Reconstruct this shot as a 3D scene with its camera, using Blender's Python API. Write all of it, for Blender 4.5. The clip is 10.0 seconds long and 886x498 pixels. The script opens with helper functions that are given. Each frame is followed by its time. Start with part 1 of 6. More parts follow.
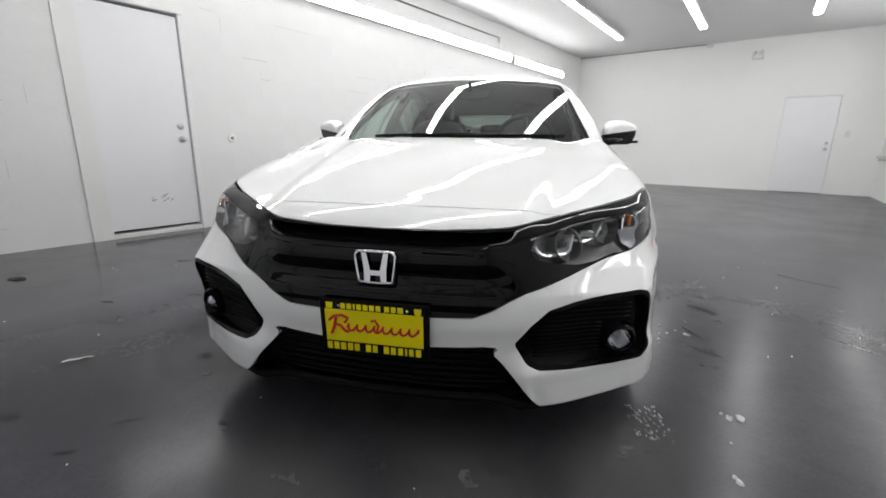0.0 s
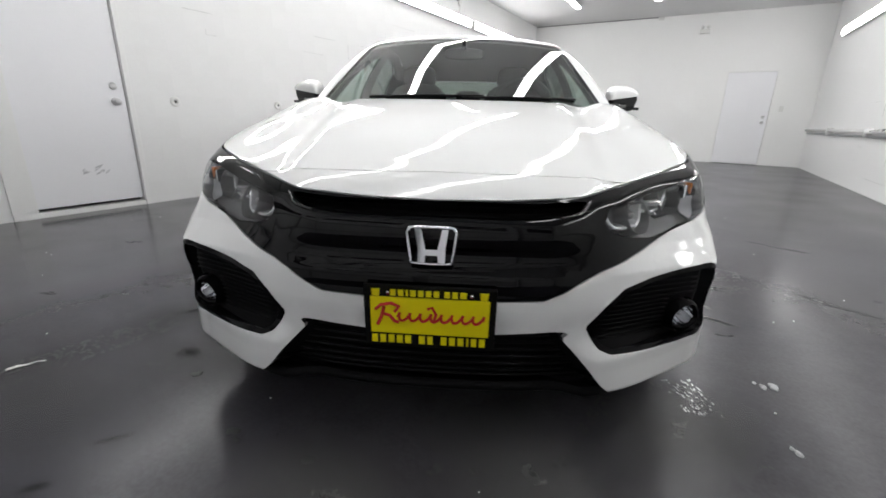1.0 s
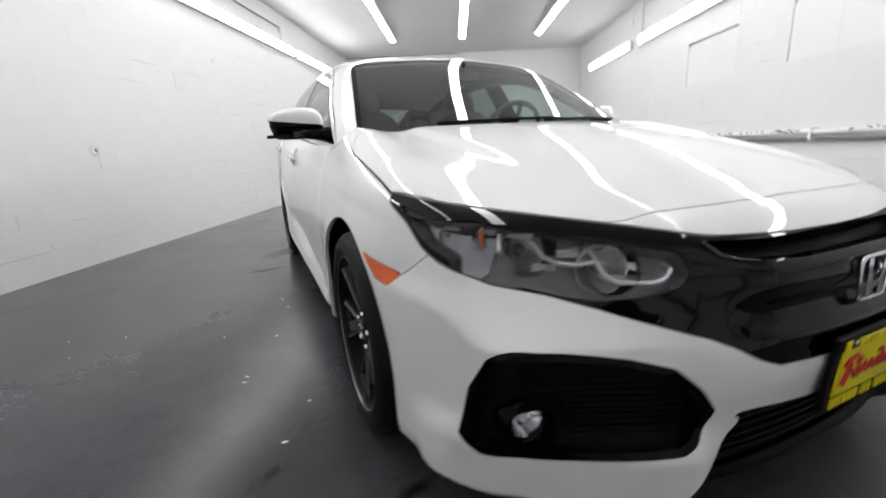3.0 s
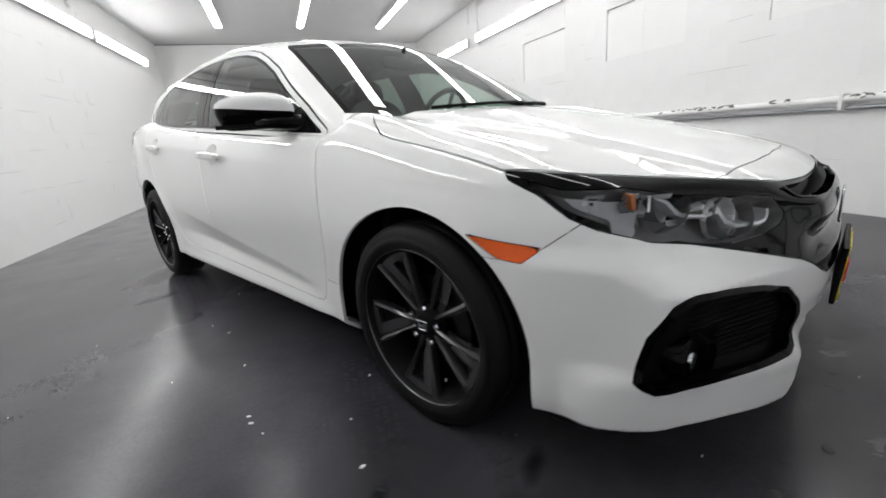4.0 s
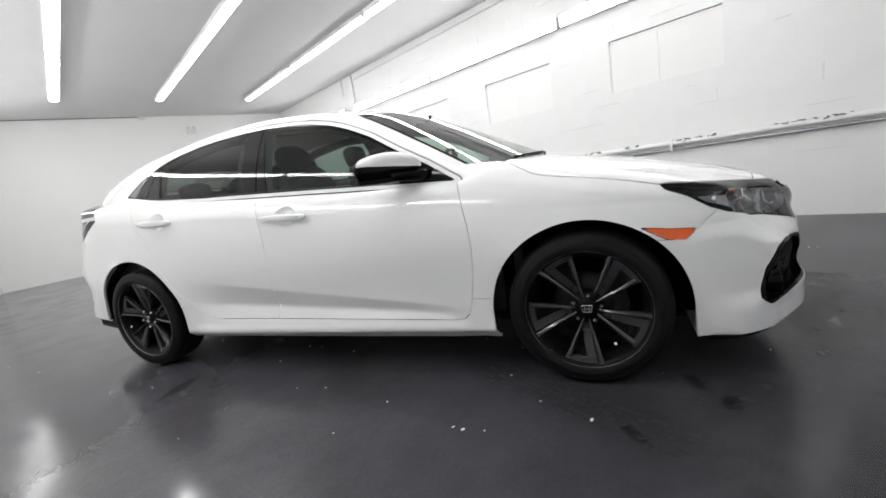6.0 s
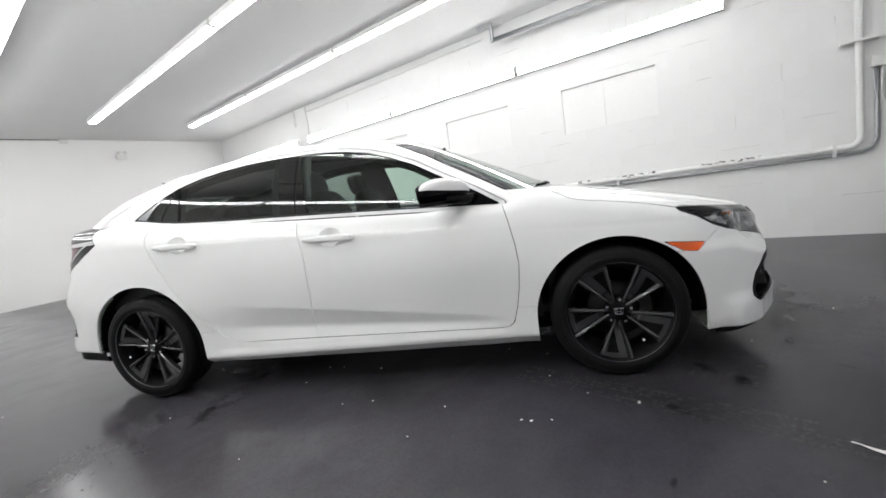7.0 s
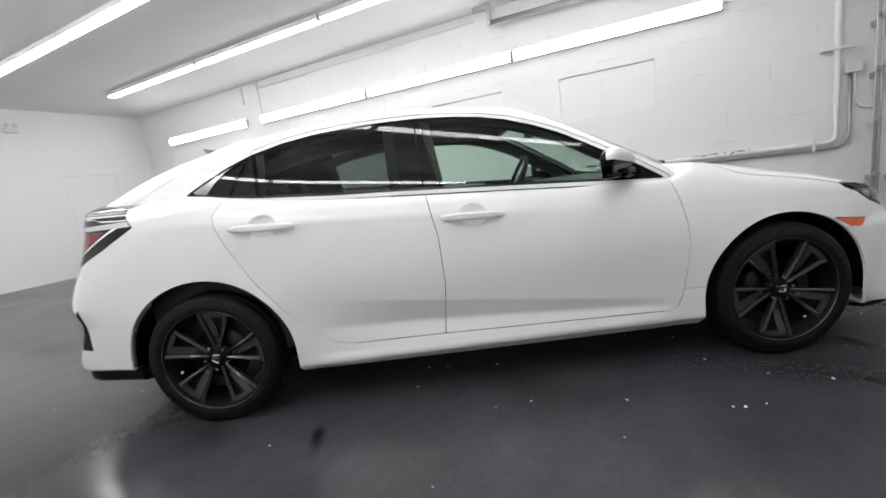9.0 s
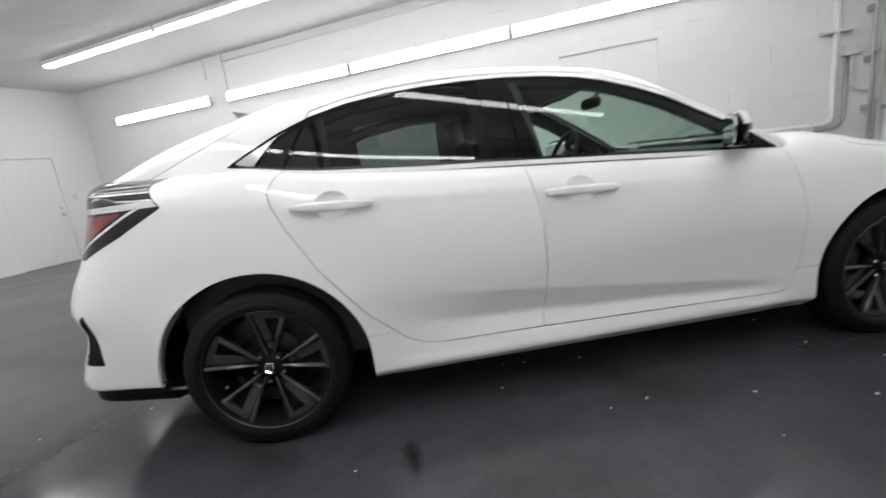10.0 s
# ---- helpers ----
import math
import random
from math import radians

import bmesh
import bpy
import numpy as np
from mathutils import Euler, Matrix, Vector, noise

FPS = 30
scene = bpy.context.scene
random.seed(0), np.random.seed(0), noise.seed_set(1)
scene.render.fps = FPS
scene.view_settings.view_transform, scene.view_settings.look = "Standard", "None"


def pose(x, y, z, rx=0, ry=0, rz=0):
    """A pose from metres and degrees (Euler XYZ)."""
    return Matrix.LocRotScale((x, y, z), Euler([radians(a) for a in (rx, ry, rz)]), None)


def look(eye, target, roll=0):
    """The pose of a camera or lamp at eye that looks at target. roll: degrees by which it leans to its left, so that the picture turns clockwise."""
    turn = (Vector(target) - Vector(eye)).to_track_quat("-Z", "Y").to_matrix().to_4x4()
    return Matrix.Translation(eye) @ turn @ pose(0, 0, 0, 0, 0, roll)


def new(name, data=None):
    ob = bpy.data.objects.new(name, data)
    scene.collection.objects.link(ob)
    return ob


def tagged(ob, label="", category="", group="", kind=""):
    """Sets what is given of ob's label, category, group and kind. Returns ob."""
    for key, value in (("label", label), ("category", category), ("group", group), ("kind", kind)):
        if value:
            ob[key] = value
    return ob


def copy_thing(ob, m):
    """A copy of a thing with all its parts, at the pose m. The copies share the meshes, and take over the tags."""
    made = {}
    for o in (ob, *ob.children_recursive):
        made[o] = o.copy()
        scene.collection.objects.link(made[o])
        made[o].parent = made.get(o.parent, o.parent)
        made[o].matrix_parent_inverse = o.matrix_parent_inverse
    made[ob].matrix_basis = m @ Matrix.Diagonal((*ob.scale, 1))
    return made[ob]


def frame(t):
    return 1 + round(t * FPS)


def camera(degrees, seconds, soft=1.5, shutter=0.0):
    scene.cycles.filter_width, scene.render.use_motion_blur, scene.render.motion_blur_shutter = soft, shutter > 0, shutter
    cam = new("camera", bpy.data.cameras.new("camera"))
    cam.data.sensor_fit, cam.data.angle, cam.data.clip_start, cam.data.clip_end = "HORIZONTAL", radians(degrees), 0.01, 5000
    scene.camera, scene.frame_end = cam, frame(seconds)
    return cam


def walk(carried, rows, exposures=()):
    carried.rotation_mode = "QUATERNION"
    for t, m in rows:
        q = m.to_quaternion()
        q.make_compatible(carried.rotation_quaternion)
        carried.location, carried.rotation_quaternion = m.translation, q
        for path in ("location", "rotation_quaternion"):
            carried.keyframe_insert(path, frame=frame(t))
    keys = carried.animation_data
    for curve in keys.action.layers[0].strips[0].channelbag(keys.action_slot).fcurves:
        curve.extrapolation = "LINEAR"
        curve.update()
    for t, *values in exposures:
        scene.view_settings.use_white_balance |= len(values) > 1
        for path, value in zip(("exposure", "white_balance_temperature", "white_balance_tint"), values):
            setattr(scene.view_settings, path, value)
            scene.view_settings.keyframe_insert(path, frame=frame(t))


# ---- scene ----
cam = camera(92.9, 10.0, soft=1.6, shutter=0.4)

PATH = [
    (0, (1.180, -1.555, 0.914), (0.018, 0.001, 0.436), 0.7),
    (0.2, (1.141, -1.563, 0.912), (0.006, 0.023, 0.470), 1.0),
    (0.5, (1.052, -1.569, 0.908), (-0.036, 0.056, 0.493), 0.3),
    (0.8, (0.951, -1.578, 0.878), (-0.041, 0.079, 0.361), -0.8),
    (1, (0.855, -1.580, 0.873), (-0.084, 0.082, 0.278), 1.4),
    (1.2, (0.763, -1.590, 0.867), (-0.114, 0.120, 0.312), 2.3),
    (1.5, (0.582, -1.595, 0.866), (-0.153, 0.188, 0.335), 1.1),
    (1.8, (0.394, -1.606, 0.876), (-0.210, 0.239, 0.399), -0.1),
    (2, (0.256, -1.606, 0.881), (-0.236, 0.280, 0.435), -1.5),
    (2.2, (0.111, -1.607, 0.878), (-0.279, 0.305, 0.442), -0.4),
    (2.5, (-0.104, -1.608, 0.894), (-0.338, 0.345, 0.532), -1.9),
    (2.8, (-0.305, -1.600, 0.875), (-0.412, 0.354, 0.460), 0.1),
    (3, (-0.448, -1.602, 0.877), (-0.518, 0.339, 0.400), -2.6),
    (3.2, (-0.578, -1.585, 0.869), (-0.462, 0.334, 0.320), -3.1),
    (4.3, (-1.268, -1.430, 0.884), (-0.486, 0.336, 0.364), -5.9),
    (4.5, (-1.387, -1.395, 0.896), (-0.526, 0.345, 0.413), -6.3),
    (4.8, (-1.542, -1.378, 0.899), (-0.600, 0.330, 0.456), -5.2),
    (5, (-1.649, -1.362, 0.898), (-0.563, 0.261, 0.468), -4.5),
    (5.2, (-1.772, -1.344, 0.908), (-0.566, 0.207, 0.540), -3.6),
    (5.5, (-1.954, -1.316, 0.925), (-0.755, 0.242, 0.558), -5.8),
    (5.7, (-2.061, -1.277, 0.929), (-0.836, 0.262, 0.565), -7.9),
    (6.8, (-2.678, -1.024, 0.975), (-1.159, 0.249, 0.705), -8.2),
    (7, (-2.773, -0.945, 0.981), (-1.213, 0.281, 0.730), -8.4),
    (7.2, (-2.848, -0.841, 0.990), (-1.244, 0.326, 0.738), -7.8),
    (7.5, (-2.959, -0.695, 1.010), (-1.345, 0.460, 0.771), -8.3),
    (7.8, (-3.053, -0.535, 1.000), (-1.383, 0.536, 0.750), -9.1),
    (8, (-3.113, -0.440, 1.007), (-1.361, 0.488, 0.744), -6.1),
    (8.2, (-3.146, -0.316, 1.007), (-1.390, 0.595, 0.710), -4.6),
    (8.5, (-3.163, -0.135, 1.010), (-1.426, 0.798, 0.674), -7.3),
    (8.8, (-3.149, 0.063, 1.018), (-1.411, 0.987, 0.663), -6.8),
    (9, (-3.145, 0.179, 1.027), (-1.381, 1.063, 0.697), -7.4),
    (9.2, (-3.144, 0.312, 1.017), (-1.335, 1.098, 0.679), -7.7),
    (9.5, (-3.150, 0.509, 1.018), (-1.302, 1.180, 0.648), -6.9),
    (9.8, (-3.128, 0.712, 1.016), (-1.276, 1.377, 0.657), -6.9),
    (10, (-3.114, 0.839, 1.023), (-1.282, 1.530, 0.613), -7.4),
]
walk(cam, [(t, look(eye, target, roll)) for t, eye, target, roll in PATH], exposures=[(0, 0.04), (1, 0.06), (1.5, 0.14), (2, 0.22), (2.5, 0.15), (3, 0.03), (4.5, 0.03), (5, 0.04), (5.5, 0.13), (7, 0.21), (7.5, 0.26), (8, 0.07), (8.5, 0.03), (9, 0.01), (9.5, -0.05), (10, -0.12)])


# ---------------------------------------------------------------- world and light
world = bpy.data.worlds.new("world")
scene.world = world
world.use_nodes = True
world.node_tree.nodes["Background"].inputs[0].default_value = (0.02, 0.02, 0.02, 1)
world.node_tree.nodes["Background"].inputs[1].default_value = 0.3
LAMP = 19.3     # strength of the tubes' covers


# ---------------------------------------------------------------- materials
def material(name, colour, rough=0.5, metal=0.0, coat=0.0, grain=0.0, grain_scale=40.0, bump=0.0, bump_scale=60.0, emit=0.0,
             blotch=0.0, blotch_scale=1.2, rough_var=0.0, alpha=1.0, ior=1.5, piece=0.0, spec=0.5):
    m = bpy.data.materials.new(name)
    m.use_nodes = True
    nt = m.node_tree
    p = nt.nodes["Principled BSDF"]
    p.inputs["Base Color"].default_value = (*colour, 1)
    p.inputs["Roughness"].default_value = rough
    p.inputs["Metallic"].default_value = metal
    p.inputs["Coat Weight"].default_value = coat
    p.inputs["Coat Roughness"].default_value = 0.02
    p.inputs["Coat IOR"].default_value = 1.42
    p.inputs["IOR"].default_value = ior
    p.inputs["Specular IOR Level"].default_value = spec
    if emit:
        p.inputs["Emission Color"].default_value = (*colour, 1)
        p.inputs["Emission Strength"].default_value = emit
    if not (grain or bump or blotch or rough_var or piece):
        return m
    tc = nt.nodes.new("ShaderNodeTexCoord")
    out = None

    def noise_node(scale, detail=6):
        n = nt.nodes.new("ShaderNodeTexNoise")
        n.inputs["Scale"].default_value = scale
        n.inputs["Detail"].default_value = detail
        nt.links.new(tc.outputs["Object"], n.inputs["Vector"])
        return n.outputs["Fac"]

    def scaled(fac, amount, centre=1.0):
        a = nt.nodes.new("ShaderNodeMath")
        a.operation = "MULTIPLY_ADD"
        nt.links.new(fac, a.inputs[0])
        a.inputs[1].default_value = 2 * amount
        a.inputs[2].default_value = centre - amount
        return a.outputs[0]

    def times(a, b):
        n = nt.nodes.new("ShaderNodeMath")
        n.operation = "MULTIPLY"
        nt.links.new(a, n.inputs[0])
        nt.links.new(b, n.inputs[1])
        return n.outputs[0]

    if grain:
        out = scaled(noise_node(grain_scale), grain)
    if blotch:
        b = scaled(noise_node(blotch_scale, 4), blotch)
        out = times(out, b) if out else b
    if piece:
        info = nt.nodes.new("ShaderNodeObjectInfo")
        b = scaled(info.outputs["Random"], piece)
        out = times(out, b) if out else b
    if out:
        mix = nt.nodes.new("ShaderNodeVectorMath")
        mix.operation = "SCALE"
        mix.inputs[0].default_value = colour
        nt.links.new(out, mix.inputs["Scale"])
        nt.links.new(mix.outputs[0], p.inputs["Base Color"])
    if rough_var:
        nt.links.new(scaled(noise_node(2.3, 5), rough_var, rough), p.inputs["Roughness"])
    if bump:
        bn = nt.nodes.new("ShaderNodeBump")
        bn.inputs["Strength"].default_value = bump
        bn.inputs["Distance"].default_value = 0.004
        nt.links.new(noise_node(bump_scale), bn.inputs["Height"])
        nt.links.new(bn.outputs[0], p.inputs["Normal"])
    return m


def glass(name, tint, gloss=0.02, base=0.036):
    """A thin pane: it lets light through with a tint and mirrors by Fresnel."""
    m = bpy.data.materials.new(name)
    m.use_nodes = True
    nt = m.node_tree
    nt.nodes.remove(nt.nodes["Principled BSDF"])
    tr = nt.nodes.new("ShaderNodeBsdfTransparent")
    tr.inputs[0].default_value = (*tint, 1)
    gl = nt.nodes.new("ShaderNodeBsdfGlossy")
    gl.inputs["Roughness"].default_value = gloss
    lw = nt.nodes.new("ShaderNodeLayerWeight")
    pw = nt.nodes.new("ShaderNodeMath")
    pw.operation = "POWER"
    pw.inputs[1].default_value = 3.7
    nt.links.new(lw.outputs["Facing"], pw.inputs[0])
    fr = nt.nodes.new("ShaderNodeMath")
    fr.operation = "MULTIPLY_ADD"
    fr.inputs[1].default_value, fr.inputs[2].default_value = 0.93, base
    nt.links.new(pw.outputs[0], fr.inputs[0])
    mx = nt.nodes.new("ShaderNodeMixShader")
    nt.links.new(fr.outputs[0], mx.inputs[0])
    nt.links.new(tr.outputs[0], mx.inputs[1])
    nt.links.new(gl.outputs[0], mx.inputs[2])
    nt.links.new(mx.outputs[0], nt.nodes["Material Output"].inputs[0])
    return m


M_WALL = material("painted block", (0.77, 0.77, 0.765), 0.55, grain=0.02, grain_scale=30, bump=0.25, bump_scale=90, blotch=0.03, piece=0.008)
M_PLASTER = material("white plaster", (0.80, 0.80, 0.79), 0.6, grain=0.015, grain_scale=20, bump=0.1, bump_scale=120, blotch=0.03)
M_CEIL = material("ceiling paint", (0.72, 0.72, 0.72), 0.85, spec=0.2, grain=0.02, grain_scale=15, bump=0.08, bump_scale=70, blotch=0.04, blotch_scale=0.8)
M_DOOR = material("white enamel", (0.80, 0.80, 0.82), 0.35, grain=0.01, bump=0.05, bump_scale=40, blotch=0.02)
M_TRIM = material("trim paint", (0.78, 0.78, 0.77), 0.4, grain=0.02)
M_DARK = material("dark gap", (0.02, 0.02, 0.02), 0.7)
M_STEEL = material("brushed steel", (0.6, 0.6, 0.6), 0.45, metal=1.0, grain=0.05)
M_GALV = material("galvanised steel", (0.42, 0.43, 0.44), 0.4, metal=0.9, grain=0.12, grain_scale=25)
M_PIPE = material("painted pipe", (0.76, 0.76, 0.75), 0.4, grain=0.03, grain_scale=18)
M_CONDUITGREY = material("dull grey paint", (0.22, 0.22, 0.22), 0.6, grain=0.15)
M_SOOT = material("flaked paint", (0.10, 0.09, 0.085), 0.8, grain=0.3)
M_TUBE = material("lamp cover", (1.0, 1.0, 1.0), 0.3, emit=LAMP * 0.86)
M_TUBE_WALL = material("wall lamp cover", (1.0, 1.0, 1.0), 0.3, emit=LAMP * 0.85)
# same lamps as the others, emission boosted to brighten the car's west side
M_TUBE_WEST = material("boosted west lamp cover", (1.0, 1.0, 1.0), 0.3, emit=LAMP * 1.35)
M_LAMPBODY = material("lamp housing", (0.75, 0.75, 0.74), 0.4)
M_PLASTIC_W = material("white plastic", (0.7, 0.7, 0.68), 0.35)
M_SCUFF = material("scuff", (0.45, 0.45, 0.47), 0.6, grain=0.2)
M_PAPER = material("paper scrap", (0.75, 0.74, 0.72), 0.7, grain=0.05)
M_RUBBERBIT = material("black rubber scrap", (0.02, 0.02, 0.02), 0.6)


def floor_material():
    m = bpy.data.materials.new("sealed concrete")
    m.use_nodes = True
    nt = m.node_tree
    p = nt.nodes["Principled BSDF"]
    tc = nt.nodes.new("ShaderNodeTexCoord")
    lift = nt.nodes.new("ShaderNodeMapping")
    lift.inputs["Location"].default_value = (0.0, 0.0, 0.37)
    nt.links.new(tc.outputs["Object"], lift.inputs["Vector"])

    def noise_node(scale, detail=8, rough=0.6, dist=0.0):
        n = nt.nodes.new("ShaderNodeTexNoise")
        n.inputs["Scale"].default_value = scale
        n.inputs["Detail"].default_value = detail
        n.inputs["Roughness"].default_value = rough
        n.inputs["Distortion"].default_value = dist
        nt.links.new(lift.outputs["Vector"], n.inputs["Vector"])
        return n.outputs["Fac"]

    def ramp(fac, stops):
        r = nt.nodes.new("ShaderNodeValToRGB")
        while len(r.color_ramp.elements) < len(stops):
            r.color_ramp.elements.new(0.5)
        for e, (at, c) in zip(r.color_ramp.elements, stops):
            e.position, e.color = at, (*c, 1)
        nt.links.new(fac, r.inputs[0])
        return r.outputs[0]

    def mul(a, b):
        x = nt.nodes.new("ShaderNodeMix")
        x.data_type, x.blend_type = "RGBA", "MULTIPLY"
        x.inputs[0].default_value = 1
        nt.links.new(a, x.inputs[6])
        nt.links.new(b, x.inputs[7])
        return x.outputs[2]

    big = ramp(noise_node(0.45, 5, 0.55, 0.3), [(0.3, (0.052, 0.051, 0.057)), (0.7, (0.076, 0.074, 0.081))])
    mid = ramp(noise_node(2.6, 7, 0.62, 0.2), [(0.25, (0.74, 0.74, 0.75)), (0.75, (1.04, 1.04, 1.04))])
    fine = ramp(noise_node(70, 4), [(0.3, (0.88, 0.88, 0.88)), (0.7, (1.08, 1.08, 1.08))])
    spots = ramp(noise_node(11, 5, 0.6), [(0.25, (0.86, 0.86, 0.86)), (0.6, (1, 1, 1))])
    hue = ramp(noise_node(0.7, 3), [(0.35, (0.98, 0.97, 1.05)), (0.65, (1.03, 1.0, 0.99))])
    nt.links.new(mul(mul(mul(mul(big, mid), fine), spots), hue), p.inputs["Base Color"])
    rg = ramp(noise_node(1.9, 3, 0.5), [(0.3, (0.215, 0.215, 0.215)), (0.7, (0.265, 0.265, 0.265))])
    shine = ramp(noise_node(3.1, 3, 0.5), [(0.3, (0.11, 0.11, 0.11)), (0.7, (0.23, 0.23, 0.23))])
    place = nt.nodes.new("ShaderNodeSeparateXYZ")       # the lane beside the west wall is worn smooth
    nt.links.new(tc.outputs["Object"], place.inputs[0])
    stray = nt.nodes.new("ShaderNodeMath")
    stray.operation = "MULTIPLY_ADD"
    stray.inputs[1].default_value = 0.6
    nt.links.new(noise_node(1.3, 2), stray.inputs[0])
    nt.links.new(place.outputs["X"], stray.inputs[2])
    lane = nt.nodes.new("ShaderNodeMapRange")
    lane.inputs["From Min"].default_value, lane.inputs["From Max"].default_value = -1.65, -1.20
    nt.links.new(stray.outputs[0], lane.inputs["Value"])
    both_ways = nt.nodes.new("ShaderNodeMix")
    both_ways.data_type = "RGBA"
    nt.links.new(lane.outputs["Result"], both_ways.inputs[0])
    nt.links.new(shine, both_ways.inputs[6])
    nt.links.new(rg, both_ways.inputs[7])
    nt.links.new(both_ways.outputs[2], p.inputs["Roughness"])
    b = nt.nodes.new("ShaderNodeBump")
    b.inputs["Strength"].default_value = 0.018
    b.inputs["Distance"].default_value = 0.006
    nt.links.new(noise_node(5, 3, 0.5), b.inputs["Height"])
    nt.links.new(b.outputs[0], p.inputs["Normal"])
    dull = nt.nodes.new("ShaderNodeMapRange")           # scuffed and less glossy away from that lane
    dull.inputs["To Min"].default_value, dull.inputs["To Max"].default_value = 0.45, 0.18
    nt.links.new(lane.outputs["Result"], dull.inputs["Value"])
    nt.links.new(dull.outputs["Result"], p.inputs["Specular IOR Level"])
    return m


M_FLOOR = floor_material()


# ---------------------------------------------------------------- mesh helpers
def mesh_from(name, bm, mat, smooth=False):
    me = bpy.data.meshes.new(name)
    bm.normal_update()
    bm.to_mesh(me)
    bm.free()
    if mat:
        me.materials.append(mat)
    if smooth:
        for f in me.polygons:
            f.use_smooth = True
    return me


def thing(name, bm, mat, label, category, kind="", group="", smooth=False):
    return tagged(new(name, mesh_from(name, bm, mat, smooth)), label, category, group, kind)


def part(name, bm, mat, parent, label="", smooth=False):
    ob = new(name, mesh_from(name, bm, mat, smooth))
    ob.parent = parent
    if label:
        ob["label"] = label
    return ob


def box(bm, x0, x1, y0, y1, z0, z1, bevel=0.0, m=None):
    got = bmesh.ops.create_cube(bm, size=1.0)["verts"]
    for v in got:
        v.co = Vector(((x0 + x1) / 2 + v.co.x * (x1 - x0), (y0 + y1) / 2 + v.co.y * (y1 - y0), (z0 + z1) / 2 + v.co.z * (z1 - z0)))
    if bevel:
        edges = list({e for v in got for e in v.link_edges})
        got = bmesh.ops.bevel(bm, geom=edges, offset=bevel, segments=2, profile=0.7, affect="EDGES")["verts"]
    if m:
        bmesh.ops.transform(bm, matrix=m, verts=got)
    return got


def tube(bm, points, radius, sides=10, closed_ends=True):
    """A pipe along a polyline."""
    pts = [Vector(p) for p in points]
    rings = []
    for i, p in enumerate(pts):
        d = (pts[min(i + 1, len(pts) - 1)] - pts[max(i - 1, 0)]).normalized()
        a = d.orthogonal().normalized() if not rings else (rings[-1][1] - d * rings[-1][1].dot(d)).normalized()
        b = d.cross(a)
        r = radius[i] if isinstance(radius, (list, tuple)) else radius
        rings.append(([bm.verts.new(p + (a * math.cos(k * math.tau / sides) + b * math.sin(k * math.tau / sides)) * r) for k in range(sides)], a))
    for (r0, _), (r1, _) in zip(rings, rings[1:]):
        for k in range(sides):
            bm.faces.new((r0[k], r0[(k + 1) % sides], r1[(k + 1) % sides], r1[k]))
    if closed_ends:
        bm.faces.new(rings[0][0][::-1])
        bm.faces.new(rings[-1][0])


def lathe(bm, profile, steps=48, axis="x", m=None):
    """Turns a profile of (along, radius) about an axis."""
    rings = []
    for a, r in profile:
        ring = []
        for k in range(steps):
            t = k * math.tau / steps
            v = Vector((a, r * math.cos(t), r * math.sin(t))) if axis == "x" else Vector((r * math.cos(t), r * math.sin(t), a)) if axis == "z" else Vector((r * math.sin(t), a, r * math.cos(t)))
            ring.append(bm.verts.new(m @ v if m else v))
        rings.append(ring)
    for r0, r1 in zip(rings, rings[1:]):
        for k in range(steps):
            bm.faces.new((r0[k], r0[(k + 1) % steps], r1[(k + 1) % steps], r1[k]))
    return rings


# ---------------------------------------------------------------- the room
XL, XR, YF, YN, ZC = -3.648, 2.994, 10.545, -2.125, 3.25      # inner faces: two long walls, far wall, garage-door wall, ceiling
T = 0.2
WEST = Matrix.Translation((XL, 1.0, 0)) @ Matrix.Rotation(-0.040, 4, "Z") @ Matrix.Translation((-XL, -1.0, 0))     # the west wall runs in slightly

bm = bmesh.new()
box(bm, XL - 0.5, XR + T, YN - T, YF + T, -0.2, 0)
thing("floor", bm, M_FLOOR, "dark grey sealed concrete floor with stains and tyre marks", "floor", "structure")
bm = bmesh.new()
box(bm, XL - 0.5, XR + T, YN - T, YF + T, ZC, ZC + 0.15)
thing("ceiling", bm, M_CEIL, "smooth white painted ceiling with slight gloss", "ceiling", "structure")


def wall_with_openings(name, axis, at, lo, hi, holes, label, out, mat=M_WALL):
    """A wall in the plane axis=at from lo to hi, thickness T towards out (+1/-1), with rectangular holes (a0, a1, z0, z1)."""
    cuts = sorted({lo, hi, *[v for h in holes for v in h[:2]]})
    zs = sorted({0.0, ZC, *[v for h in holes for v in h[2:]]})
    bm = bmesh.new()
    for a0, a1 in zip(cuts, cuts[1:]):
        for z0, z1 in zip(zs, zs[1:]):
            if any(h[0] <= a0 and a1 <= h[1] and h[2] <= z0 and z1 <= h[3] for h in holes):
                continue
            p0, p1 = sorted((at, at + out * T))
            if axis == "x":
                box(bm, p0, p1, a0, a1, z0, z1)
            else:
                box(bm, a0, a1, p0, p1, z0, z1)
    bmesh.ops.remove_doubles(bm, verts=bm.verts, dist=0.0005)
    return thing(name, bm, mat, label, "wall", "structure")


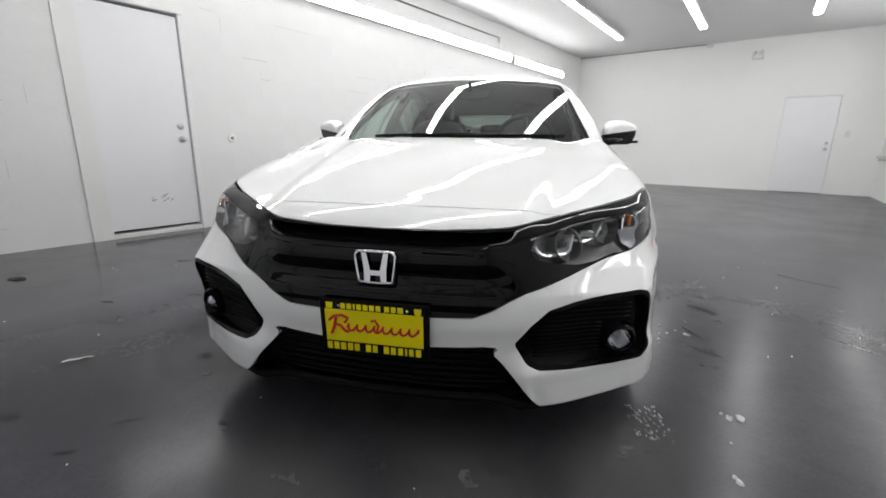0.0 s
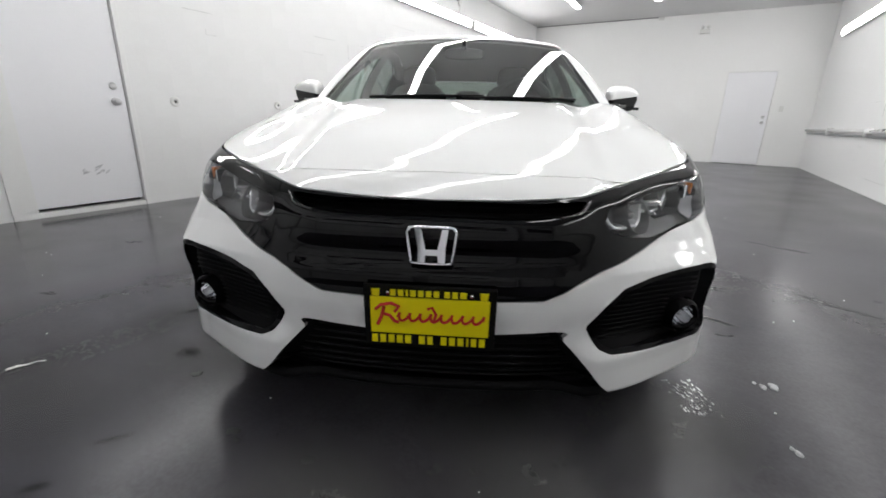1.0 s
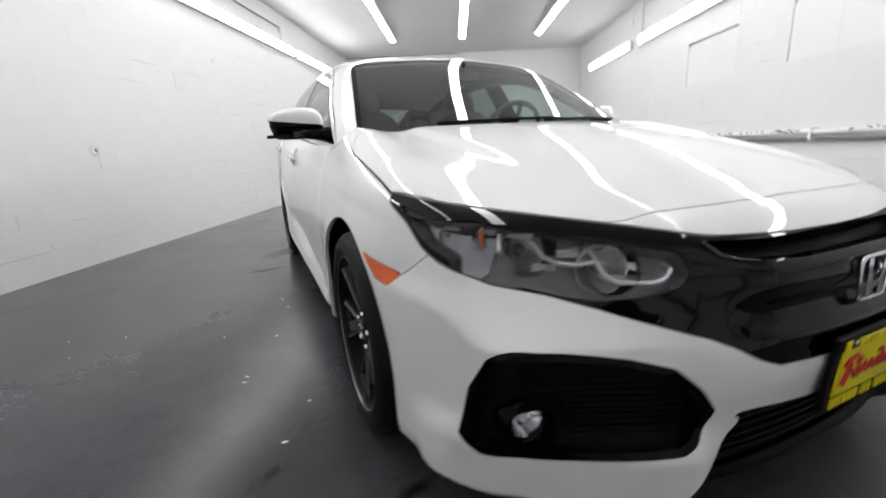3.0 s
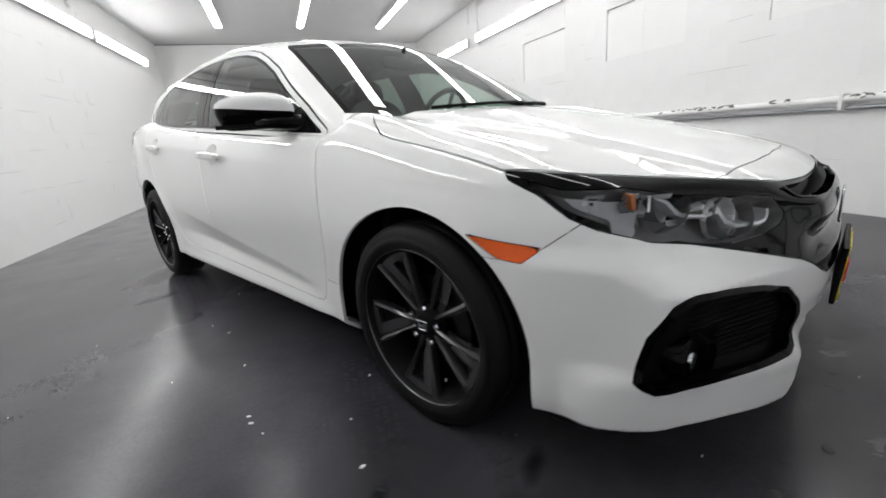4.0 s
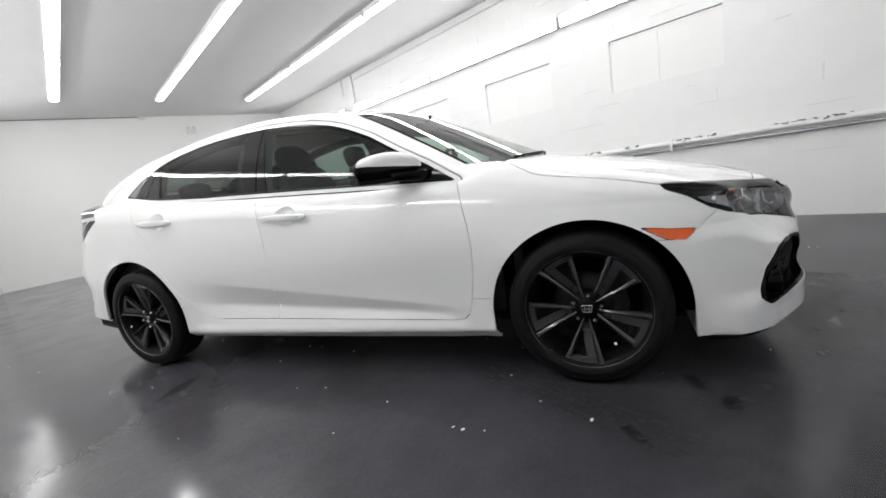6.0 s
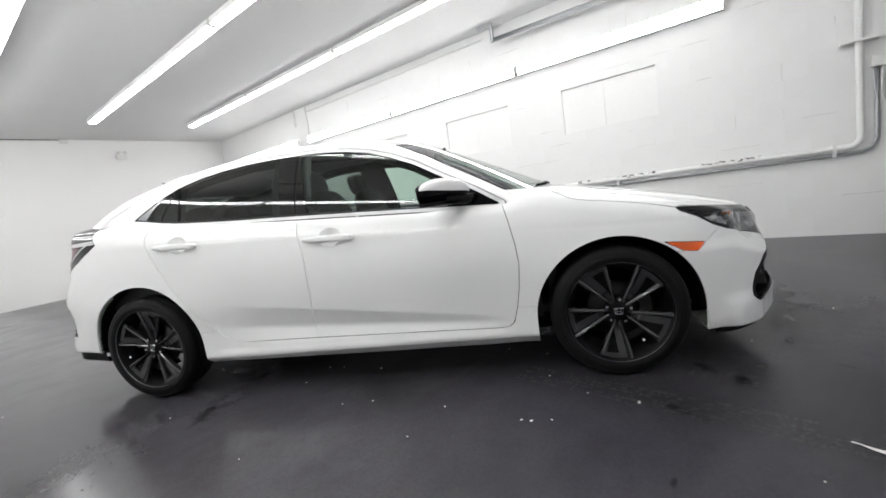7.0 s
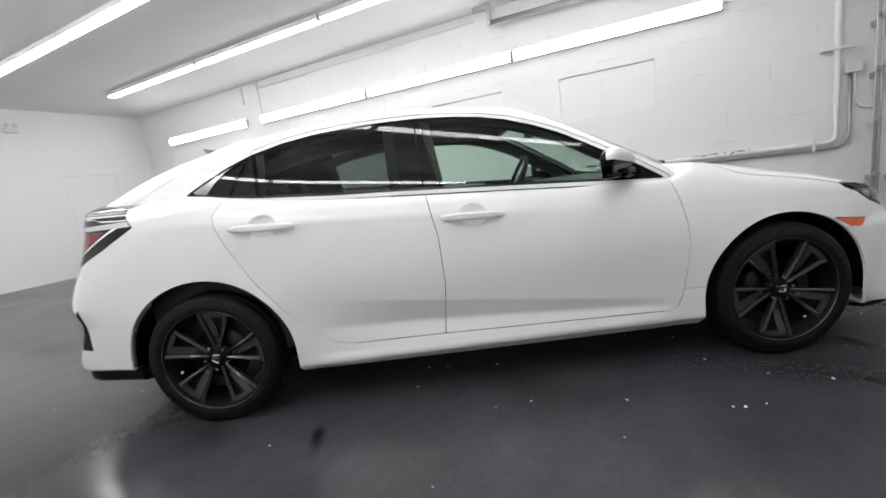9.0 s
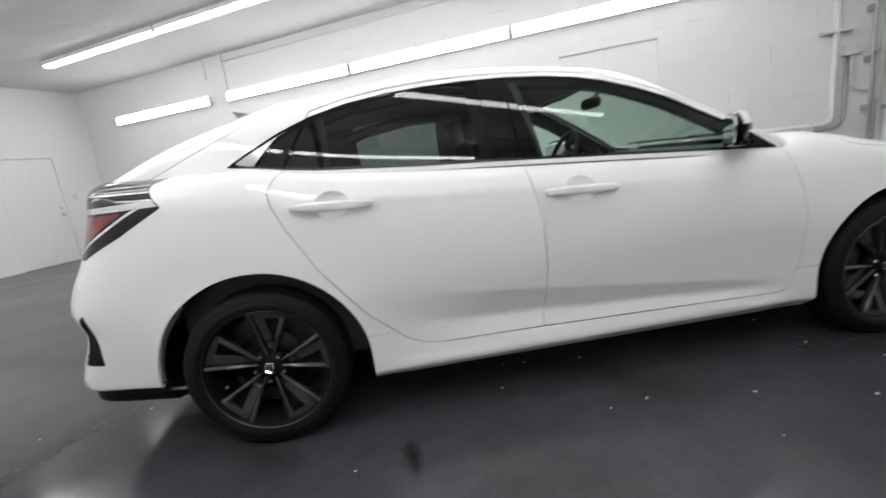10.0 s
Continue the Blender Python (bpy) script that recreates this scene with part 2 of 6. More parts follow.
WINS = [(0.043, 1.195), (2.01, 3.147), (3.99, 5.09), (5.9, 6.6)]
DOOR_L = (-0.285, 0.508)
wall_w = wall_with_openings("wall_west", "x", XL, YN - 0.2, YF + 0.1, [(DOOR_L[0], DOOR_L[1], 0.0, 2.13)], "white painted concrete block wall with a steel door", -1)
wall_w.matrix_basis = WEST
wall_e = wall_with_openings("wall_east", "x", XR, YN, YF, [(a, b, 1.55, 2.13) for a, b in WINS[:3]], "white painted concrete block wall with boarded windows", 1)
wall_with_openings("wall_north", "y", YF, XL, XR, [(1.325, 2.225, 0.0, 2.0)], "white plastered end wall with a panel door", 1, M_PLASTER)
GD = (-2.75, 2.75, 0.0, 2.68)
wall_with_openings("wall_south", "y", YN, XL - 0.4, XR, [GD], "white painted wall round the garage door", -1)


def strip_lamp(name, length, cover=M_TUBE, hood=0):
    """A two-tube strip light along y, cover downwards, its back at z=0; on walls the upper lip (hood) is deepened to
    hold light off the ceiling.
    """
    lamp = new(name)
    b = bmesh.new()
    box(b, -0.070, 0.070, 0.004, length - 0.004, -0.016, 0.0, 0.004)
    # side lips, added to block the cover's glow on wall and ceiling
    for s in (-1, 1):
        box(b, s * 0.0685 - 0.002, s * 0.0685 + 0.002, 0.006, length - 0.006, -0.078 if s == hood else -0.060, -0.012)
    part("housing", b, M_LAMPBODY, lamp, "white sheet-metal housing")
    b = bmesh.new()
    prof = [(-0.064, -0.018), (-0.063, -0.058), (-0.045, -0.080), (0.0, -0.088), (0.045, -0.080), (0.063, -0.058), (0.064, -0.018)]
    rows = [[b.verts.new((x, y, z)) for x, z in prof] for y in (0.026, length - 0.026)]
    for k in range(len(prof) - 1):
        b.faces.new((rows[0][k], rows[0][k + 1], rows[1][k + 1], rows[1][k]))
    b.faces.new(rows[0][::-1])
    b.faces.new(rows[1])
    b.faces.new((rows[0][0], rows[1][0], rows[1][-1], rows[0][-1]))
    part("cover", b, cover, lamp, "glowing white fluorescent cover")
    for y in (0.0, length - 0.02):
        b = bmesh.new()
        box(b, -0.066, 0.066, y, y + 0.02, -0.078, -0.012, 0.006)
        part("end_cap", b, M_LAMPBODY, lamp)
    return tagged(lamp, "long white fluorescent strip light with glowing wrap-round cover", "strip light")


proto = strip_lamp("strip_light", 2.405)
proto["group"] = "ceiling strip lights"
first = True
for x in (-1.74, -0.182, 1.508):
    for k in range(4):
        y0 = 8.70 - 2.44 * (k + 1)
        if first:
            proto.matrix_basis, first = pose(x, y0, ZC - 0.002), False
        else:
            copy_thing(proto, pose(x, y0, ZC - 0.002))
for cover, hood, group, rows in ((M_TUBE_WALL, -1, "east wall strip lights", [pose(XR - 0.003, y0, 2.552, 0, 90, 0) for y0 in (-0.665, 1.80, 4.27, 7.09)]),
                           (M_TUBE_WEST, 1, "west wall strip lights", [WEST @ pose(XL + 0.003, y0, 2.672, 0, -90, 0) for y0 in (6.93, 4.36, 1.91, -0.54)])):
    proto = strip_lamp("strip_light", 2.435, cover, hood)
    proto.matrix_basis = rows[0]
    tagged(proto, group=group)
    for m in rows[1:]:
        tagged(copy_thing(proto, m), group=group)


# ---------------------------------------------------------------- the car: smooth shells cut into panels
def curve(*knots):
    """A smooth curve through knots (at, value), straight on beyond its ends."""
    a = np.array([k[0] for k in knots], float)
    v = np.array([k[1] for k in knots], float)
    s = np.gradient(v, a) if len(a) > 2 else np.full(2, (v[1] - v[0]) / (a[1] - a[0]))
    d = np.diff(v) / np.diff(a)
    for i in range(1, len(a) - 1):      # no overshoot
        s[i] = 0 if d[i - 1] * d[i] <= 0 else np.sign(d[i]) * min(abs(s[i]), 3 * abs(d[i - 1]), 3 * abs(d[i]))

    def at(x):
        x = np.asarray(x, float)
        i = np.clip(np.searchsorted(a, x) - 1, 0, len(a) - 2)
        h = a[i + 1] - a[i]
        t = np.clip((x - a[i]) / h, 0, 1)
        y = (2 * t**3 - 3 * t**2 + 1) * v[i] + (t**3 - 2 * t**2 + t) * h * s[i] + (3 * t**2 - 2 * t**3) * v[i + 1] + (t**3 - t**2) * h * s[i + 1]
        return y + np.where(x < a[0], (x - a[0]) * s[0], 0) + np.where(x > a[-1], (x - a[-1]) * s[-1], 0)
    return at


def step(a, b, x):
    t = np.clip((x - a) / (b - a), 0, 1)
    return t * t * (3 - 2 * t)


def bell(x, at, width):
    return np.exp(-((x - at) / width) ** 2)


def smax(a, b, k):
    h = np.clip(0.5 + 0.5 * (a - b) / k, 0, 1)
    return b + (a - b) * h + k * h * (1 - h)


BELT = curve((-0.5, 0.84), (0.0, 0.86), (0.49, 0.90), (0.72, 0.916), (1.21, 0.950), (1.75, 0.990), (2.28, 1.03), (2.52, 1.062), (2.72, 1.10), (3.2, 1.12))
SHOULDER = curve((-0.5, 0.70), (0.4, 0.765), (0.98, 0.815), (1.56, 0.87), (1.96, 0.90), (2.4, 0.93), (3.0, 0.97))
PLAN = curve((-0.95, 0.68), (-0.7, 0.778), (-0.58, 0.807), (-0.39, 0.842), (-0.2, 0.868), (0.0, 0.880), (0.3, 0.880), (0.8, 0.880), (1.5, 0.885), (2.2, 0.890),
             (2.7, 0.888), (3.0, 0.868), (3.2, 0.842), (3.4, 0.80), (3.6, 0.74))


def side_w(y, z):
    zb, zs = BELT(y), SHOULDER(y)
    zc = 0.365 + (np.clip(y, 0.5, 2.3) - 0.69) * 0.123
    w = PLAN(y)
    back = 1 - step(-0.2, -0.36, y)
    w = w - 1.25 * smax(0.236 - z, 0, 0.008) * (0.12 + 0.88 * back)                      # sill turns under
    dip = step(0.46, 0.72, y) * (1 - step(1.6, 2.3, y))
    zm = zc - 0.55 * (zc - 0.292)
    w = w - dip * (0.36 * smax(zc - z, 0, 0.009) - 0.80 * smax(zm - z, 0, 0.014) + 0.44 * smax(0.292 - z, 0, 0.008))      # creased, scooped lower door
    w = w - 0.010 * step(0.42, 0.60, y) * (1 - step(2.1, 2.3, y)) * step(0.250, 0.295, z) * step(0.62, 0.40, z)
    w = w - 0.012 * step(0.62, 0.40, z) * back * (1 - step(0.42, 0.60, y) * (1 - step(2.1, 2.3, y)))
    up = 1 - smax(1 - np.maximum((z - 0.60) / (zs - 0.60), 0), 0, 0.10)
    w = w - 0.022 * up**2
    top = np.minimum(smax((z - zs) / np.maximum(zb - zs, 0.05), 0, 0.16), 2.5)
    ridge = step(0.5, 1.0, y) * (1 - step(2.7, 3.1, y))
    w = w - ridge * (0.030 * top + 0.028 * top**1.5) - (1 - ridge) * (0.020 * top + 0.034 * top**1.5)    # shoulder line
    arch = np.maximum(bell(np.hypot(y, z - 0.32), 0.37, 0.10), bell(np.hypot(y - 2.70, z - 0.32), 0.37, 0.10))
    w = w + 0.072 * bell(z, 0.205, 0.085) * step(-0.42, -0.66, y)                       # winged lower corners
    w = w - 0.022 * step(-0.38, -0.62, y) * step(0.29, 0.36, z)
    w = w - 0.022 * step(-0.26, -0.46, y) * step(0.56, 0.62, z)                         # cheeks drawn in beside the lamps
    return w + 0.014 * arch * step(0.75, 0.5, z)


NOSE = curve((0.10, -0.714), (0.16, -0.774), (0.22, -0.839), (0.30, -0.859), (0.38, -0.869), (0.44, -0.879), (0.50, -0.874), (0.589, -0.845), (0.66, -0.819), (0.70, -0.789), (0.735, -0.744), (0.80, -0.594), (0.9, -0.274))
NOSE_BOW = curve((0, 0), (0.15, 0.004), (0.3, 0.020), (0.45, 0.062), (0.6, 0.130), (0.7, 0.172), (0.76, 0.208), (0.81, 0.275), (0.86, 0.39), (0.9, 0.55))
TAIL = curve((0.10, 3.30), (0.18, 3.46), (0.26, 3.56), (0.33, 3.61), (0.40, 3.59), (0.52, 3.55), (0.62, 3.578), (0.70, 3.553), (0.82, 3.485), (0.90, 3.45), (0.98, 3.42), (1.05, 3.40), (1.10, 3.375), (1.14, 3.30), (1.2, 3.1))
TAIL_BOW = curve((0, 0), (0.3, 0.01), (0.5, 0.04), (0.6, 0.075), (0.68, 0.115), (0.75, 0.165), (0.8, 0.23), (0.85, 0.37), (0.9, 0.6))
HOOD = curve((-0.925, 0.611), (-0.825, 0.668), (-0.745, 0.711), (-0.625, 0.752), (-0.432, 0.805), (-0.195, 0.862), (0, 0.902), (0.2, 0.94), (0.32, 0.96), (0.5, 0.975), (0.8, 0.985), (1.3, 1), (2, 1.04), (2.6, 1.1), (3, 1.14), (3.3, 1.13), (3.45, 1.08))


def hood_z(x, y):
    front = 1 - step(0.45, 0.75, y)
    h = HOOD(y) - 0.050 * (x / 0.75) ** 2 * front - 0.02 * (x / 0.75) ** 2 * (1 - front) - 0.045 * (x / 0.75) ** 4 * step(2.6, 3.05, y)
    edge = 0.44 + 0.10 * (y + 0.6)
    h = h + front * 0.010 * step(edge + 0.03, edge - 0.05, x)                            # raised middle of the hood
    h = h + front * bell(x, 0.715, 0.085) * (0.018 * step(-0.55, -0.1, y) + 0.016 * step(-0.1, 0.32, y))                # wing crown
    h = h - step(0.34, 0.50, y) * step(0.69, 0.76, x) * np.maximum(h - BELT(y) + 0.004, 0)
    return h - 0.5 * np.maximum(x - 0.80, 0) ** 1.2


def corner(x, z):
    """How far the swept corners fall back at the height of the lamps."""
    return step(0.36, 0.72, np.abs(x)) * np.interp(z, (0.52, 0.546, 0.572, 0.611, 0.647, 0.69, 0.734, 0.78), (0.0, 0.025, 0.048, 0.072, 0.086, 0.070, 0.042, 0.0))


def lower_body(x, y, z):
    x = np.abs(x)
    low = step(0.36, 0.29, z) * step(0.10, 0.2, z)
    wing = step(0.33, 0.43, x) * (1 - step(0.50, 0.78, x)) * low                         # winged lower corner
    nose = NOSE(z + np.maximum(0.265 - z, 0) * step(0.33, 0.46, x)) + NOSE_BOW(x) + corner(x, z) - 0.040 * wing + 0.012 * step(0.55, 0.76, x) * step(0.50, 0.32, z)
    f = smax(x - side_w(y, z), z - hood_z(x, y), 0.045)
    f = smax(f, (nose - y) * 0.9, 0.03)
    f = smax(f, (y - TAIL(z) + TAIL_BOW(x)) * 0.9, 0.03)
    zlow = 0.180 + 0.016 * step(1.0, 2.2, y) + 0.112 * step(2.9, 3.12, y) + 0.016 * step(-0.30, -0.40, y)
    return smax(f, zlow - z, 0.012)


ROOF = curve((0.9, 1.310), (1.05, 1.350), (1.25, 1.387), (1.5, 1.417), (1.75, 1.432), (2.0, 1.427), (2.3, 1.398), (2.6, 1.345), (2.85, 1.282), (3.05, 1.215), (3.2, 1.155), (3.32, 1.110), (3.42, 1.05))
GWIDE = curve((0.3, 0.765), (0.5, 0.785), (0.9, 0.800), (1.5, 0.805), (2.1, 0.800), (2.5, 0.778), (2.8, 0.735), (3.1, 0.672), (3.35, 0.60))


def greenhouse(x, y, z):
    x = np.abs(x)
    up = np.maximum(z - BELT(y), -0.1)
    g = GWIDE(y) - 0.25 * up - 0.78 * np.maximum(up, 0) ** 2
    f = (x - g) * 0.9
    lip = 0.042 * step(2.30, 2.78, y) * step(2.895, 2.86, y) * step(0.585, 0.50, x)     # roof spoiler
    f = smax(f, z - ROOF(y) - lip + 0.052 * (x / 0.6) ** 2.4 * (1 - 0.3 * step(2.2, 3.0, y)), 0.05)
    ws = 0.955 + (y - 0.215 - 0.24 * (x / 0.69) ** 2) * (0.535 - 0.030 * np.maximum(1 - (x / 0.6) ** 2, 0)) - 0.05 * np.maximum(y - 0.5, 0) ** 2
    f = smax(f, (z - ws) * 0.9, 0.03)
    f = smax(f, y - TAIL(z) + TAIL_BOW(x) + 0.02, 0.02)
    return smax(f, 0.86 - z, 0.005)


def nets(f, lo, hi, h):
    """The surface f=0 as a fine net of triangles: points, normals, triangles."""
    ax = [np.arange(a, b + h, h) for a, b in zip(lo, hi)]
    g = f(ax[0][:, None, None], ax[1][None, :, None], ax[2][None, None, :])
    g = np.broadcast_to(g, tuple(len(a) for a in ax))
    s = g < 0
    n = [len(a) - 1 for a in ax]
    corner = [(i, j, k) for i in (0, 1) for j in (0, 1) for k in (0, 1)]
    cut = lambda arr, c: arr[c[0]:c[0] + n[0], c[1]:c[1] + n[1], c[2]:c[2] + n[2]]
    count = sum(cut(s, c).astype(int) for c in corner)
    cell = np.argwhere((count > 0) & (count < 8))
    index = np.full(n, -1)
    index[tuple(cell.T)] = np.arange(len(cell))
    total, hits = np.zeros((len(cell), 3)), np.zeros(len(cell))
    for a in range(8):
        for b in range(a + 1, 8):
            ca, cb = np.array(corner[a]), np.array(corner[b])
            if np.abs(ca - cb).sum() != 1:
                continue
            ga, gb = g[tuple((cell + ca).T)], g[tuple((cell + cb).T)]
            on = (ga < 0) != (gb < 0)
            t = np.where(on, ga / np.where(on, ga - gb, 1), 0)
            total += on[:, None] * (ca + t[:, None] * (cb - ca))
            hits += on
    v = np.array([a[0] for a in ax]) + (cell + total / hits[:, None]) * h
    quads = []
    for d in range(3):
        e, u = [(1, 2), (2, 0), (0, 1)][d]
        sl = [slice(1, n[0]), slice(1, n[1]), slice(1, n[2])]
        sl[d] = slice(0, n[d])
        sh = list(sl)
        sh[d] = slice(1, n[d] + 1)
        a, b = s[tuple(sl)], s[tuple(sh)]
        for sign in (True, False):
            at = np.argwhere((a != b) & (a == sign))
            if not len(at):
                continue
            at = at + [1 if k != d else 0 for k in range(3)]
            oe, ou = np.eye(3, dtype=int)[e], np.eye(3, dtype=int)[u]
            ring = [index[tuple((at + o).T)] for o in (-oe - ou, -ou, 0 * oe, -oe)]
            quads.append(np.stack(ring if sign else ring[::-1], 1))
    q = np.concatenate(quads)
    q = q[(q >= 0).all(1)]

    def grad(p):
        e = 2e-4
        return np.stack([(f(*(p + e * d).T) - f(*(p - e * d).T)) / (2 * e) for d in np.eye(3)], 1)
    for _ in range(3):
        gr = grad(v)
        v = v - (f(*v.T) / np.maximum((gr**2).sum(1), 0.2))[:, None] * gr
    gr = grad(v)
    nrm = gr / np.maximum(np.linalg.norm(gr, axis=1), 1e-6)[:, None]
    return v, nrm, np.concatenate([q[:, [0, 1, 2]], q[:, [0, 2, 3]]])


def compact(v, nrm, t):
    used, inv = np.unique(t, return_inverse=True)
    return v[used], nrm[used], inv.reshape(-1, 3)


def split(shell, d):
    """Cuts a shell along d=0: the side with d<0 and the side with d>0."""
    v, nrm, t = shell
    d = np.where(np.abs(d) < 1e-6, 1e-6, d)
    pos = d > 0
    c = pos[t].sum(1)
    mixed = t[(c == 1) | (c == 2)]
    flag = pos[mixed]
    lone = np.where(flag.sum(1) == 1, flag.argmax(1), (~flag).argmax(1))
    r = np.arange(len(mixed))
    a, b, e = mixed[r, lone], mixed[r, (lone + 1) % 3], mixed[r, (lone + 2) % 3]
    keys = np.concatenate([np.sort(np.stack([a, b], 1), 1), np.sort(np.stack([a, e], 1), 1)])
    if len(keys):
        uniq, inv = np.unique(keys, axis=0, return_inverse=True)
        inv = inv.ravel()
        w = (d[uniq[:, 0]] / (d[uniq[:, 0]] - d[uniq[:, 1]]))[:, None]
        nv = v[uniq[:, 0]] * (1 - w) + v[uniq[:, 1]] * w
        nn = nrm[uniq[:, 0]] * (1 - w) + nrm[uniq[:, 1]] * w
        nn = nn / np.linalg.norm(nn, axis=1)[:, None]
        p, q = inv[:len(a)] + len(v), inv[len(a):] + len(v)
        v2, n2 = np.concatenate([v, nv]), np.concatenate([nrm, nn])
        tip = np.stack([a, p, q], 1)
        rest = np.concatenate([np.stack([p, b, e], 1), np.stack([p, e, q], 1)])
        up = pos[a]
        tp = np.concatenate([t[c == 3], tip[up], rest[np.tile(~up, 2)]])
        tn = np.concatenate([t[c == 0], tip[~up], rest[np.tile(up, 2)]])
    else:
        v2, n2, tp, tn = v, nrm, t[c == 3], t[c == 0]
    return compact(v2, n2, tn), compact(v2, n2, tp)


def polygon(p, q, points, rounds=0.0):
    """Signed distance in a plane to a closed outline (negative inside)."""
    pts = np.array(points, float)
    d = np.full(p.shape, 1e9)
    inside = np.zeros(p.shape, bool)
    for (ax, ay), (bx, by) in zip(pts, np.roll(pts, -1, 0)):
        ex, ey = bx - ax, by - ay
        t = np.clip(((p - ax) * ex + (q - ay) * ey) / (ex * ex + ey * ey + 1e-12), 0, 1)
        d = np.minimum(d, np.hypot(p - ax - t * ex, q - ay - t * ey))
        crossing = (ay > q) != (by > q)
        inside ^= crossing & (p < (bx - ax) * (q - ay) / (by - ay + 1e-12) + ax)
    return np.where(inside, -d, d) - rounds


def smooth_outline(points, per=6):
    """A closed outline through points, rounded by a spline."""
    pts = np.array(points, float)
    out = []
    for i in range(len(pts)):
        p0, p1, p2, p3 = pts[i - 1], pts[i], pts[(i + 1) % len(pts)], pts[(i + 2) % len(pts)]
        for t in np.arange(per) / per:
            out.append(0.5 * (2 * p1 + (p2 - p0) * t + (2 * p0 - 5 * p1 + 4 * p2 - p3) * t * t + (3 * p1 - p0 - 3 * p2 + p3) * t**3))
    return out


def rim_edges(shell):
    v, nrm, t = shell
    e = np.concatenate([t[:, [0, 1]], t[:, [1, 2]], t[:, [2, 0]]])
    key = np.sort(e, 1)
    _, first, count = np.unique(key, axis=0, return_index=True, return_counts=True)
    e = e[first[count == 1]]
    return e[~((np.abs(v[e[:, 0], 0]) < 1e-4) & (np.abs(v[e[:, 1], 0]) < 1e-4))]


def mirrored(shell):
    v, nrm, t = shell
    k = np.array([-1, 1, 1])
    return v * k, nrm * k, t[:, ::-1]


def joined(*shells):
    v, nrm, t, at = [], [], [], 0
    for s in shells:
        v.append(s[0])
        nrm.append(s[1])
        t.append(s[2] + at)
        at += len(s[0])
    return np.concatenate(v), np.concatenate(nrm), np.concatenate(t)


def panel(name, shell, mat, parent, label="", flange=0.012, sink=0.0, thick=0.0):
    """A panel with turned-in edges, as one mesh."""
    v, nrm, t = shell
    v = v - nrm * sink
    vs, ns, ts = [v], [nrm], [t]
    if flange:
        e = rim_edges(shell)
        a, b = e[:, 0], e[:, 1]
        quad = np.stack([v[a], v[b], v[b] - nrm[b] * flange, v[a] - nrm[a] * flange], 1)
        fn = np.cross(quad[:, 3] - quad[:, 0], quad[:, 1] - quad[:, 0])
        fn = fn / np.maximum(np.linalg.norm(fn, axis=1), 1e-9)[:, None]
        i = len(v) + 4 * np.arange(len(e))
        vs.append(quad.reshape(-1, 3))
        ns.append(np.repeat(fn, 4, 0))
        ts += [np.stack([i, i + 3, i + 2], 1), np.stack([i, i + 2, i + 1], 1)]
    v, nrm, t = np.concatenate(vs), np.concatenate(ns), np.concatenate(ts)
    me = bpy.data.meshes.new(name)
    me.from_pydata(v.tolist(), [], t.tolist())
    me.materials.append(mat)
    me.polygons.foreach_set("use_smooth", np.ones(len(t), bool))
    me.normals_split_custom_set_from_vertices(nrm.tolist())
    ob = new(name, me)
    ob.parent = parent
    if label:
        ob["label"] = label
    return ob


M_PAINT = material("white pearl paint", (0.80, 0.805, 0.798), 0.5, coat=1.0, grain=0.006, grain_scale=900, spec=0.0)
M_GLOSSBLACK = material("gloss black", (0.0015, 0.0015, 0.002), 0.05, grain=0.05, grain_scale=300, spec=0.13)
M_MATBLACK = material("black plastic", (0.004, 0.004, 0.0045), 0.5, grain=0.1, grain_scale=200, bump=0.1, bump_scale=400, spec=0.1)
M_CHROME = material("chrome", (0.75, 0.76, 0.78), 0.06, metal=1.0, grain=0.02, grain_scale=30)
M_TYRE = material("tyre rubber", (0.006, 0.006, 0.0065), 0.6, grain=0.15, grain_scale=90, bump=0.15, bump_scale=300, spec=0.18)
M_RIM = material("dark alloy", (0.030, 0.030, 0.0315), 0.18, metal=0.0, spec=0.8, grain=0.08, grain_scale=50)
M_WEB = material("satin dark alloy", (0.036, 0.036, 0.038), 0.22, spec=0.7, grain=0.1, grain_scale=50)
M_TRIMBLACK = material("polished black trim", (0.003, 0.003, 0.003), 0.05, spec=0.35)
M_MASK = material("gloss black mask", (0.0015, 0.0015, 0.002), 0.04, grain=0.05, grain_scale=300, spec=0.22)
M_PIANO = material("polished black moulding", (0.003, 0.003, 0.003), 0.06, spec=0.9)
M_RIMEDGE = material("machined alloy", (0.17, 0.17, 0.175), 0.3, metal=1.0, grain=0.05, grain_scale=80)
M_DISC = material("brake disc steel", (0.035, 0.034, 0.033), 0.45, metal=1.0, grain=0.1, grain_scale=60)
M_AMBERBULB = material("amber bulb glass", (0.45, 0.14, 0.04), 0.1, coat=0.6)
M_SATIN = material("satin grey metal", (0.27, 0.27, 0.28), 0.28, metal=1.0, grain=0.04, grain_scale=60)
M_WAIST = material("dark satin strip", (0.045, 0.045, 0.047), 0.3, metal=1.0, grain=0.04, grain_scale=60)
M_SMOKEGREY = material("grey smoked lens", (0.026, 0.026, 0.028), 0.05, grain=0.1, grain_scale=60, spec=0.5)
M_AMBER = material("amber plastic", (0.78, 0.105, 0.005), 0.18, coat=0.3, grain=0.15, grain_scale=160)
M_RED = material("red lens", (0.19, 0.011, 0.016), 0.12, coat=0.5, grain=0.1, grain_scale=120)
M_SMOKE = material("smoked lens", (0.010, 0.010, 0.011), 0.06, grain=0.1, spec=0.4)
